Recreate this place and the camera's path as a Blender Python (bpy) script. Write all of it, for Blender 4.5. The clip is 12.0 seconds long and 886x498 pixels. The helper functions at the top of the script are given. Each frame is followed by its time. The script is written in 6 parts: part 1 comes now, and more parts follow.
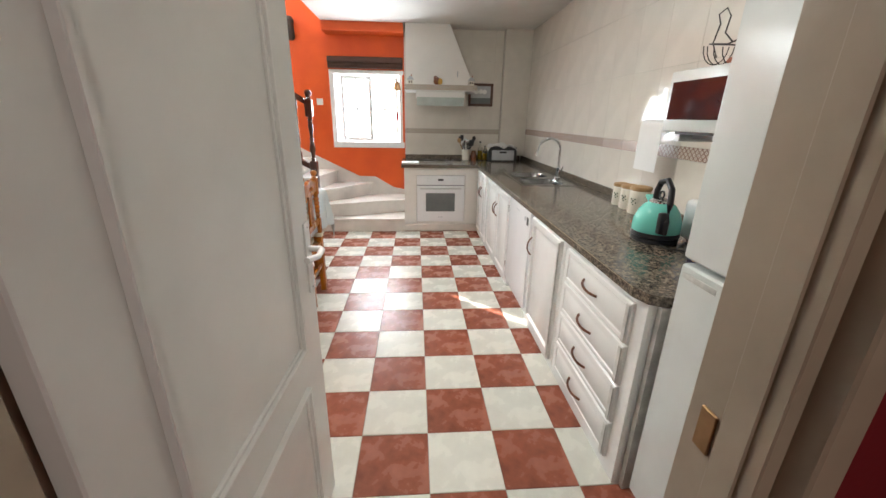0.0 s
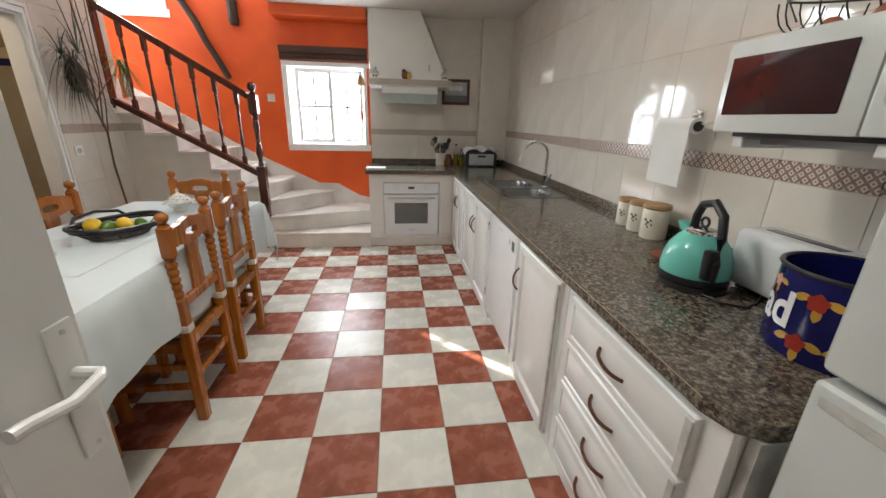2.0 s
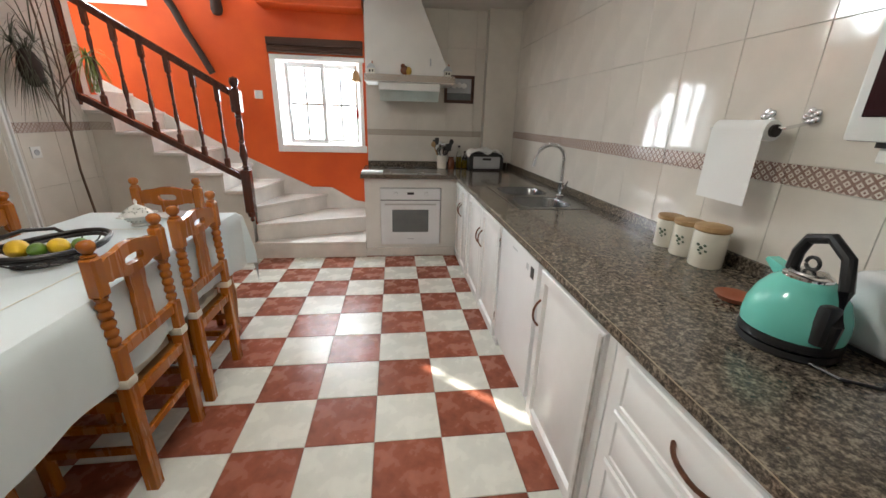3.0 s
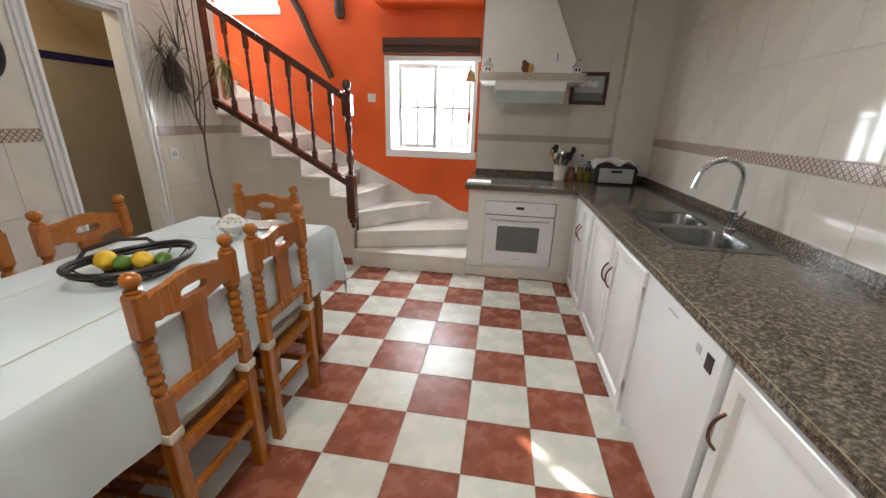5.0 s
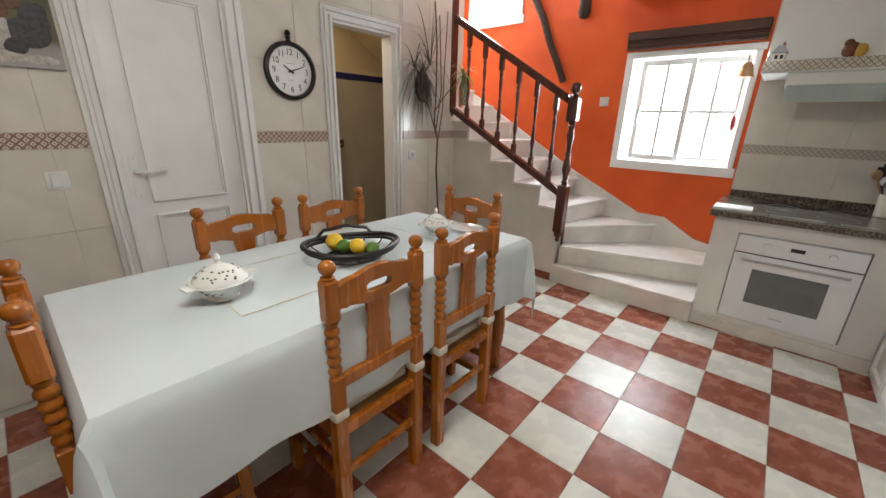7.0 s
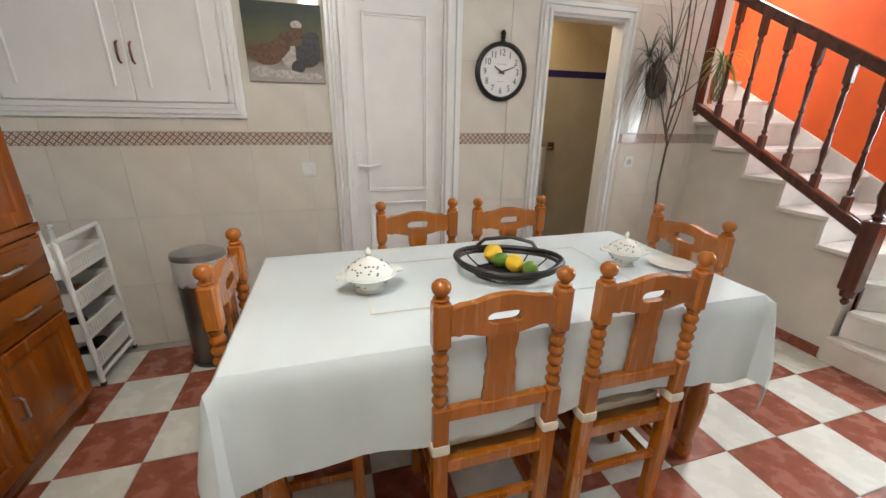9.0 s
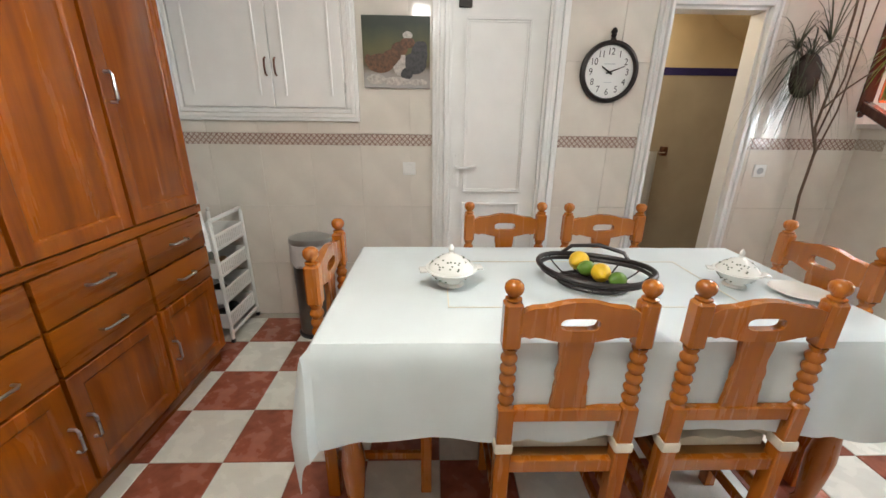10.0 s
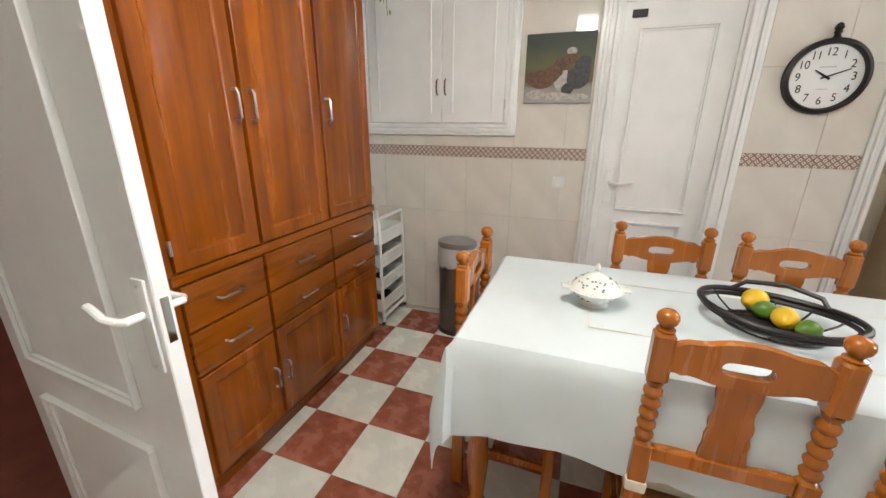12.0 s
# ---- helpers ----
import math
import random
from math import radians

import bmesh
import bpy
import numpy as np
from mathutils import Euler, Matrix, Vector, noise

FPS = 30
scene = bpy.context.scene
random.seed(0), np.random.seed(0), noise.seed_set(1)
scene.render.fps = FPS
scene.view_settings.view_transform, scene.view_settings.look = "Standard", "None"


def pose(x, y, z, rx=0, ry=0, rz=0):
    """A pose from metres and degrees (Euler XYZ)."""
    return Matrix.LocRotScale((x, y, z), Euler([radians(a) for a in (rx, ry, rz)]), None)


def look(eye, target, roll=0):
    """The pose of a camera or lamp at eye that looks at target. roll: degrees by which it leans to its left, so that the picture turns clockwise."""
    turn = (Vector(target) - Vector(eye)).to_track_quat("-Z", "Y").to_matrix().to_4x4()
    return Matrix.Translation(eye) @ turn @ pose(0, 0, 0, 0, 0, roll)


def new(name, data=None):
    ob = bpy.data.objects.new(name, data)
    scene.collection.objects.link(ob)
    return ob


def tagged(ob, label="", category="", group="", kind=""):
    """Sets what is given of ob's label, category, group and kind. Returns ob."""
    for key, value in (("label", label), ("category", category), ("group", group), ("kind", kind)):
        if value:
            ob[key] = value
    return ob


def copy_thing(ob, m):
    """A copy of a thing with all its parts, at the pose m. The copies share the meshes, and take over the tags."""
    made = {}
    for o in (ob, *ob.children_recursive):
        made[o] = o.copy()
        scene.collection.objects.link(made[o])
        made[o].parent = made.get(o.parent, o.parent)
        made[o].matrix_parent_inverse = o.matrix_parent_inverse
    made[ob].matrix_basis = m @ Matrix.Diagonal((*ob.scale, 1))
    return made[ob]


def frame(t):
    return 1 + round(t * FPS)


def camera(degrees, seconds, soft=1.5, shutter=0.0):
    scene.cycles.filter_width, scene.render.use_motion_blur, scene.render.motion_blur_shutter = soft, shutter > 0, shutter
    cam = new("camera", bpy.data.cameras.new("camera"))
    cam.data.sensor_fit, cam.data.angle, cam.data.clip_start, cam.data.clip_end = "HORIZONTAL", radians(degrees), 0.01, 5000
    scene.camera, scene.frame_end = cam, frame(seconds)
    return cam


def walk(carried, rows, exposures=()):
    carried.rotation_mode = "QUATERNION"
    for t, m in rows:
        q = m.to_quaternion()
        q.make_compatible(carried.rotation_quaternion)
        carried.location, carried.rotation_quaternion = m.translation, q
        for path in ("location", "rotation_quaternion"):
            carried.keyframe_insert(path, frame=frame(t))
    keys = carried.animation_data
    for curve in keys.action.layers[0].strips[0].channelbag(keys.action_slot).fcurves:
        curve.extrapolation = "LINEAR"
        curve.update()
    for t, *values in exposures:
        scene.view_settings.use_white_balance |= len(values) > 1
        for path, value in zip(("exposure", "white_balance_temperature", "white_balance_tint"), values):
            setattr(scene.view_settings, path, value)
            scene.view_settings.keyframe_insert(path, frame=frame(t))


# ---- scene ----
cam = camera(98.9, 12.0)
PATH = [
    (0, (-0.049, -0.191, 1.458), (0.091, 1.693, 0.802), 1.0),
    (0.5, (-0.027, -0.035, 1.428), (0.107, 1.852, 0.778), 1.2),
    (1, (0.011, 0.133, 1.426), (0.151, 2.019, 0.777), 1.2),
    (1.5, (0.072, 0.282, 1.423), (0.239, 2.168, 0.777), 1.3),
    (2, (0.095, 0.426, 1.432), (0.338, 2.303, 0.787), 1.4),
    (2.5, (0.092, 0.63, 1.449), (0.364, 2.503, 0.804), 1.7),
    (2.7, (0.107, 0.708, 1.44), (0.374, 2.58, 0.791), 1.7),
    (4.3, (0.114, 1.109, 1.435), (0.068, 3.001, 0.787), 1.7),
    (4.5, (0.097, 1.164, 1.445), (-0.031, 3.051, 0.794), 1.7),
    (5, (0.075, 1.295, 1.447), (-0.196, 3.167, 0.795), 1.7),
    (5.5, (0.07, 1.427, 1.458), (-0.359, 3.269, 0.808), 1.7),
    (6, (0.057, 1.512, 1.448), (-0.654, 3.267, 0.802), 1.6),
    (6.5, (0.058, 1.532, 1.45), (-0.938, 3.14, 0.799), 1.5),
    (7, (0.04, 1.521, 1.432), (-1.187, 2.963, 0.786), 1.5),
    (7.2, (0.02, 1.528, 1.442), (-1.282, 2.899, 0.789), 1.2),
    (8.8, (-0.037, 1.799, 1.421), (-1.82, 2.439, 0.778), 1.0),
    (9, (-0.03, 1.83, 1.428), (-1.842, 2.365, 0.77), 0.9),
    (9.5, (-0.001, 1.861, 1.427), (-1.87, 2.135, 0.772), 0.8),
    (10, (0.017, 1.865, 1.432), (-1.872, 1.916, 0.778), 0.7),
    (10.5, (0.034, 1.885, 1.443), (-1.854, 1.791, 0.792), 0.6),
    (11, (0.061, 1.863, 1.452), (-1.818, 1.622, 0.809), 0.5),
    (11.5, (0.088, 1.838, 1.455), (-1.757, 1.384, 0.83), 0.5),
    (12, (0.095, 1.836, 1.46), (-1.697, 1.195, 0.844), 0.4),
]
EXPOSURES = [(0.0, 2.22), (0.5, 1.98), (1.5, 1.80), (2.5, 1.78), (4.5, 1.78), (5.5, 1.80), (7.0, 1.76), (9.0, 2.10), (12.0, 2.36)]
walk(cam, [(t, look(eye, target, roll)) for t, eye, target, roll in PATH], EXPOSURES)

# ---- world, sun, lamps ----
world = bpy.data.worlds.new("sky")
scene.world = world
world.use_nodes = True
wn = world.node_tree.nodes
sky = wn.new("ShaderNodeTexSky")
sky.sky_type, sky.sun_disc = "NISHITA", False
sky.sun_elevation, sky.sun_rotation = radians(34), radians(-45)
world.node_tree.links.new(sky.outputs[0], wn["Background"].inputs[0])
wn["Background"].inputs[1].default_value = 0.15

SUN_FROM = Vector((-0.71, 0.70, 0.69))
sun = new("sun", bpy.data.lights.new("sun", "SUN"))
sun.data.energy, sun.data.angle, sun.data.color = 4.5, radians(0.6), (1.0, 0.93, 0.82)
sun.matrix_world = look(SUN_FROM * 10, (0, 0, 0))


def area_lamp(name, eye, target, sx, sy, watts, color):
    ob = new(name, bpy.data.lights.new(name, "AREA"))
    ob.data.shape, ob.data.size, ob.data.size_y = "RECTANGLE", sx, sy
    ob.data.energy, ob.data.color = watts, color
    ob.matrix_world = look(eye, target)
    return ob


# daylight in the openings, and the ceiling lamp
area_lamp("window_daylight", (-0.70, 5.74, 1.53), (-0.70, 0.0, 0.9), 0.80, 0.85, 10.5, (0.84, 0.94, 1.0))
area_lamp("stair_daylight", (-2.71, 5.52, 2.96), (-0.2, 2.5, 0.2), 0.60, 0.9, 22, (0.86, 0.95, 1.0))
# fill added in the hall, no known source; brightens the doorway and door
area_lamp("hall_lamp_glow", (0.3, -1.3, 2.5), (0.3, -1.3, 0.0), 0.3, 0.3, 3.2, (1.0, 0.93, 0.84))
bulb = new("ceiling_lamp_glow", bpy.data.lights.new("ceiling_lamp_glow", "POINT"))
bulb.data.energy, bulb.data.color, bulb.data.shadow_soft_size = 8.0, (1.0, 0.985, 0.92), 0.09
bulb.matrix_world = pose(-0.46, 1.73, 2.42)
area_lamp("ceiling_lamp_panel", (-0.46, 1.73, 2.505), (-0.46, 1.7301, 0.0), 0.60, 0.19, 1.6, (1.0, 0.985, 0.92))
area_lamp("bathroom_glow", (-3.2, 3.4, 2.35), (-3.2, 3.4, 0.0), 0.25, 0.25, 1.8, (1.0, 0.86, 0.66))


# ---- materials ----
def nodes_of(name):
    m = bpy.data.materials.new(name)
    m.use_nodes = True
    nt = m.node_tree
    return m, nt, nt.nodes["Principled BSDF"]


def link(nt, a, b):
    nt.links.new(a, b)


def ramp(nt, fac, stops):
    r = nt.nodes.new("ShaderNodeValToRGB")
    while len(r.color_ramp.elements) < len(stops):
        r.color_ramp.elements.new(0.5)
    for e, (p, c) in zip(r.color_ramp.elements, stops):
        e.position, e.color = p, (*c, 1)
    link(nt, fac, r.inputs[0])
    return r.outputs[0]


def coords(nt, scale=(1, 1, 1), rot=(0, 0, 0), kind="Object"):
    t = nt.nodes.new("ShaderNodeTexCoord")
    mp = nt.nodes.new("ShaderNodeMapping")
    mp.inputs["Scale"].default_value = scale
    mp.inputs["Rotation"].default_value = rot
    link(nt, t.outputs[kind], mp.inputs[0])
    return mp.outputs[0]


def noise_tex(nt, vec, scale, detail=4.0, rough=0.55):
    n = nt.nodes.new("ShaderNodeTexNoise")
    n.inputs["Scale"].default_value, n.inputs["Detail"].default_value = scale, detail
    n.inputs["Roughness"].default_value = rough
    link(nt, vec, n.inputs["Vector"])
    return n.outputs["Fac"]


def mixed(nt, fac, a, b, mode="MIX"):
    mx = nt.nodes.new("ShaderNodeMix")
    mx.data_type, mx.blend_type = "RGBA", mode
    for s, v in ((mx.inputs[0], fac), (mx.inputs[6], a), (mx.inputs[7], b)):
        if isinstance(v, (int, float)):
            s.default_value = v
        elif isinstance(v, tuple):
            s.default_value = (*v, 1)
        else:
            link(nt, v, s)
    return mx.outputs[2]


def bumped(nt, bsdf, height, strength, distance=0.002):
    b = nt.nodes.new("ShaderNodeBump")
    b.inputs["Strength"].default_value, b.inputs["Distance"].default_value = strength, distance
    link(nt, height, b.inputs["Height"])
    link(nt, b.outputs[0], bsdf.inputs["Normal"])


def rough_map(nt, bsdf, fac, lo, hi):
    r = nt.nodes.new("ShaderNodeMapRange")
    r.inputs["To Min"].default_value, r.inputs["To Max"].default_value = lo, hi
    link(nt, fac, r.inputs[0])
    link(nt, r.outputs[0], bsdf.inputs["Roughness"])


def surface(name, color, rough=0.5, metal=0.0, vary=0.12, scale=6.0, fine=80.0, bump=0.15, coat=0.0, tint=None, island=0.0):
    """Plain surface with broad mottling and a fine grain."""
    m, nt, b = nodes_of(name)
    v = coords(nt)
    broad, small = noise_tex(nt, v, scale), noise_tex(nt, v, fine, 3.0)
    lo = tuple(c * (1 - vary) for c in color)
    hi = tint or tuple(min(1.0, c * (1 + vary)) for c in color)
    col = ramp(nt, broad, [(0.3, lo), (0.7, hi)])
    if island:
        oi = nt.nodes.new("ShaderNodeObjectInfo")
        col = mixed(nt, 1.0, col, ramp(nt, oi.outputs["Random"], [(0.0, (1 - island,) * 3), (1.0, (1.0, 1.0, 1.0))]), "MULTIPLY")
    link(nt, col, b.inputs["Base Color"])
    rough_map(nt, b, broad, max(0.02, rough * 0.8), min(1.0, rough * 1.2))
    b.inputs["Metallic"].default_value = metal
    b.inputs["Coat Weight"].default_value = coat
    b.inputs["Coat Roughness"].default_value = 0.12
    if bump:
        bumped(nt, b, small, bump, 0.0015)
    return m


def wood(name, dark, light, rough=0.35, axis=2, scale=1.0, coat=0.2):
    """Wood with grain along the given axis."""
    m, nt, b = nodes_of(name)
    s = [14.0 * scale] * 3
    s[axis] = 1.1 * scale
    v = coords(nt, tuple(s))
    n1 = noise_tex(nt, v, 1.4, 6.0, 0.6)
    s2 = [70.0 * scale] * 3
    s2[axis] = 2.5 * scale
    n2 = noise_tex(nt, coords(nt, tuple(s2)), 1.0, 3.0)
    base = ramp(nt, n1, [(0.28, dark), (0.5, tuple((a + c) / 2 for a, c in zip(dark, light))), (0.72, light)])
    col = mixed(nt, 0.08, base, ramp(nt, n2, [(0.35, tuple(c * 0.55 for c in dark)), (0.65, light)]))
    oi = nt.nodes.new("ShaderNodeObjectInfo")
    col = mixed(nt, 1.0, col, ramp(nt, oi.outputs["Random"], [(0.0, (0.84, 0.82, 0.8)), (1.0, (1, 1, 1))]), "MULTIPLY")
    link(nt, col, b.inputs["Base Color"])
    rough_map(nt, b, n1, rough * 0.75, rough * 1.25)
    b.inputs["Coat Weight"].default_value, b.inputs["Coat Roughness"].default_value = coat, 0.18
    bumped(nt, b, n2, 0.12, 0.001)
    return m


def glass(name, color=(1, 1, 1), rough=0.0):
    m, nt, b = nodes_of(name)
    b.inputs["Base Color"].default_value = (*color, 1)
    b.inputs["Transmission Weight"].default_value, b.inputs["Roughness"].default_value = 1.0, rough
    b.inputs["IOR"].default_value = 1.45
    return m


M = {}
M["floor_red"] = surface("red_floor_tile", (0.30, 0.085, 0.05), 0.27, vary=0.28, scale=9, fine=60, bump=0.06, island=0.14, tint=(0.42, 0.14, 0.085))
M["floor_white"] = surface("white_floor_tile", (0.73, 0.72, 0.65), 0.27, vary=0.08, scale=7, fine=60, bump=0.06, island=0.08)
for nm in ("floor_red", "floor_white"):
    M[nm].node_tree.nodes["Principled BSDF"].inputs["Specular IOR Level"].default_value = 0.3
M["grout"] = surface("grout", (0.42, 0.38, 0.33), 0.85, fine=200)
M["wall_tile"] = surface("cream_wall_tile", (0.70, 0.655, 0.585), 0.055, vary=0.05, scale=5, fine=18, bump=0.03, island=0.04)
M["wall_tile"].node_tree.nodes["Principled BSDF"].inputs["Specular IOR Level"].default_value = 0.42
M["joint"] = surface("tile_joint", (0.66, 0.62, 0.55), 0.8, fine=200)
M["orange"] = surface("orange_wall_paint", (0.78, 0.095, 0.009), 0.55, vary=0.10, scale=2.5, fine=120, bump=0.25, tint=(0.82, 0.125, 0.014))
M["white_paint"] = surface("white_wall_paint", (0.78, 0.76, 0.72), 0.6, vary=0.04, scale=3, fine=140, bump=0.2)
M["pink_paint"] = surface("pale_pink_wall_paint", (0.74, 0.64, 0.58), 0.6, vary=0.05, scale=3, fine=140, bump=0.2)
M["lacquer"] = surface("white_lacquer", (0.83, 0.83, 0.81), 0.24, vary=0.04, scale=4, fine=90, bump=0.05)
# beige darkened in the colour for the dim hall's shade on the jambs
M["jamb_paint"] = surface("shaded_beige_door_paint", (0.45, 0.37, 0.28), 0.3, vary=0.14, scale=5, fine=90, bump=0.08)
# grey of the worn edges, also the painted shade of the freezer grip
M["lacquer_edge"] = surface("worn_and_shade_grey_lacquer", (0.52, 0.51, 0.48), 0.35, vary=0.25, scale=14, fine=120)
# white enamel in a darker copy, offsets strong lamp light on fridge and microwave
M["dim_enamel"] = surface("dimmed_white_enamel", (0.58, 0.60, 0.58), 0.2, vary=0.05, scale=3, fine=60, bump=0.03)
M["appliance"] = surface("white_enamel", (0.84, 0.85, 0.86), 0.18, vary=0.03, scale=3, fine=60, bump=0.02)
M["plastic"] = surface("white_plastic", (0.76, 0.76, 0.73), 0.35, vary=0.03, fine=90, bump=0.04)
M["chair_wood"] = wood("honey_pine", (0.34, 0.096, 0.005), (0.43, 0.130, 0.008), 0.27, coat=0.25)
M["dresser_wood"] = wood("orange_stained_pine", (0.16, 0.034, 0.0008), (0.40, 0.100, 0.0013), 0.26, coat=0.10, scale=0.55)
M["dresser_wood_x"] = wood("orange_stained_pine_crosswise", (0.135, 0.030, 0.0008), (0.34, 0.090, 0.0013), 0.28, axis=0, coat=0.08, scale=0.55)
M["stair_wood"] = wood("dark_mahogany", (0.05, 0.013, 0.007), (0.135, 0.036, 0.018), 0.24, coat=0.5)
M["beam_wood"] = wood("dark_roller_blind", (0.05, 0.022, 0.014), (0.11, 0.05, 0.03), 0.6, axis=0, coat=0.0)
M["marble"] = surface("pinkish_cream_marble", (0.74, 0.69, 0.64), 0.22, vary=0.12, scale=4, fine=30, bump=0.03)
M["sink_steel"] = surface("dull_sink_steel", (0.20, 0.205, 0.205), 0.24, 1.0, vary=0.1, scale=6, fine=200, bump=0.03)
M["steel"] = surface("brushed_steel", (0.55, 0.55, 0.54), 0.28, 1.0, vary=0.06, scale=6, fine=200, bump=0.03)
M["chrome"] = surface("chrome", (0.75, 0.75, 0.75), 0.08, 1.0, vary=0.02, bump=0)
M["iron"] = surface("black_iron", (0.022, 0.017, 0.016), 0.42, 0.3, vary=0.3, fine=120, bump=0.2)
M["black"] = surface("black_plastic", (0.018, 0.018, 0.019), 0.32, vary=0.15, fine=120, bump=0.05)
M["hob_glass"] = surface("black_hob_glass", (0.012, 0.012, 0.013), 0.07, vary=0.1, bump=0)
M["dark_window"] = surface("smoked_glass", (0.03, 0.012, 0.014), 0.08, vary=0.2, bump=0)
M["oven_glass"] = surface("grey_oven_glass", (0.16, 0.17, 0.17), 0.1, vary=0.1, bump=0)
M["cloth"] = surface("white_tablecloth", (0.60, 0.655, 0.66), 0.8, vary=0.03, scale=5, fine=420, bump=0.25)
M["cushion"] = surface("cream_cushion", (0.68, 0.62, 0.50), 0.85, vary=0.08, scale=12, fine=380, bump=0.3)
M["rush"] = surface("brown_seat_board", (0.24, 0.10, 0.025), 0.45, vary=0.2, scale=18, fine=120)
M["red_wall"] = surface("dark_red_wall_paint", (0.20, 0.012, 0.018), 0.6, vary=0.15, scale=3, fine=140, bump=0.2)
M["hall_floor"] = surface("brown_hall_tile", (0.20, 0.075, 0.05), 0.3, vary=0.2, scale=6, fine=60)
M["beige_tile"] = surface("beige_bathroom_tile", (0.42, 0.35, 0.25), 0.25, vary=0.06, scale=4, fine=30, bump=0.04)
M["yellow_paint"] = surface("yellowish_bathroom_paint", (0.60, 0.47, 0.28), 0.6, vary=0.06, scale=3, fine=120)
M["navy"] = surface("navy_blue_tile", (0.025, 0.02, 0.09), 0.2, vary=0.15)
M["mint"] = surface("mint_green_enamel", (0.16, 0.56, 0.47), 0.16, vary=0.03, bump=0)
M["cobalt"] = surface("cobalt_blue_enamel", (0.012, 0.014, 0.115), 0.14, vary=0.15, bump=0)
M["flower_red"] = surface("painted_red", (0.36, 0.03, 0.02), 0.3, fine=60)
M["flower_gold"] = surface("painted_gold", (0.55, 0.32, 0.05), 0.3, fine=60)
M["flower_pink"] = surface("painted_pink", (0.75, 0.42, 0.33), 0.3, fine=60)
M["white_letter"] = surface("white_enamel_letter", (0.80, 0.80, 0.78), 0.3, vary=0.02)
M["stoneware"] = surface("cream_stoneware", (0.72, 0.68, 0.58), 0.22, vary=0.06, scale=9, bump=0.03)
M["lid_wood"] = wood("pale_wooden_lid", (0.36, 0.20, 0.08), (0.56, 0.36, 0.17), 0.5, axis=0, coat=0.0)
M["leaf_print"] = surface("dark_green_print", (0.07, 0.10, 0.055), 0.3, vary=0.3, scale=40)
M["porcelain"] = surface("white_porcelain", (0.78, 0.78, 0.74), 0.14, vary=0.03, bump=0)
M["lemon"] = surface("lemon_peel", (0.80, 0.50, 0.02), 0.4, vary=0.1, scale=20, fine=260, bump=0.5)
M["lime"] = surface("lime_peel", (0.10, 0.21, 0.02), 0.38, vary=0.25, scale=20, fine=260, bump=0.5)
M["terracotta"] = surface("terracotta", (0.34, 0.10, 0.045), 0.6, vary=0.15)
M["brass"] = surface("aged_brass", (0.40, 0.24, 0.12), 0.35, 0.9, vary=0.2, scale=20)
M["bronze"] = surface("brown_bronze_handle", (0.17, 0.075, 0.045), 0.3, 0.85, vary=0.3, scale=40)
M["paper"] = surface("white_paper", (0.80, 0.80, 0.78), 0.9, vary=0.02, fine=300)
M["leaf"] = surface("grey_green_leaf", (0.13, 0.14, 0.09), 0.55, vary=0.35, scale=9, fine=60)
M["leaf_dry"] = surface("bright_striped_leaf", (0.20, 0.28, 0.05), 0.5, vary=0.4, scale=20)
M["bark"] = surface("brown_vine_bark", (0.13, 0.085, 0.055), 0.8, vary=0.3, scale=30, fine=150, bump=0.5)
M["wicker"] = surface("weathered_driftwood", (0.045, 0.026, 0.018), 0.7, vary=0.4, scale=18, fine=120, bump=0.6)
M["bag"] = surface("translucent_bin_bag", (0.62, 0.63, 0.62), 0.35, vary=0.1, scale=14)
M["bin_steel"] = surface("dark_brushed_steel", (0.17, 0.165, 0.155), 0.3, 0.9, vary=0.15, fine=200)
M["bin_lid"] = surface("grey_steel_lid", (0.40, 0.41, 0.40), 0.32, 0.7, vary=0.1, fine=200)
M["grey_plastic"] = surface("light_grey_plastic", (0.42, 0.44, 0.46), 0.35, vary=0.08)
M["red_plastic"] = surface("red_plastic", (0.55, 0.03, 0.03), 0.35)
M["oil"] = surface("yellow_oil_bottle", (0.42, 0.30, 0.03), 0.12, vary=0.2, bump=0)
M["amber"] = surface("brown_jar", (0.16, 0.05, 0.02), 0.2, vary=0.3)
M["hood_filter"] = surface("pale_green_hood_glass", (0.52, 0.60, 0.57), 0.2, vary=0.08)
M["window_frame"] = surface("white_window_lacquer", (0.88, 0.88, 0.86), 0.35, vary=0.03)
M["pane"] = glass("clear_pane")
M["clear"] = glass("clear_glass_bottle", (0.93, 0.97, 0.93))
M["outside"] = surface("white_street_wall", (0.80, 0.79, 0.76), 0.9, vary=0.06, scale=2)
# emission added so the view outside burns out white
M["glare"] = surface("glowing_backdrop_white", (0.80, 0.79, 0.76), 0.9, vary=0.06, scale=2)
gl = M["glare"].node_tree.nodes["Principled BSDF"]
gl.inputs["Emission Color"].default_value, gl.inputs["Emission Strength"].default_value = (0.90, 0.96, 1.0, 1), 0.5


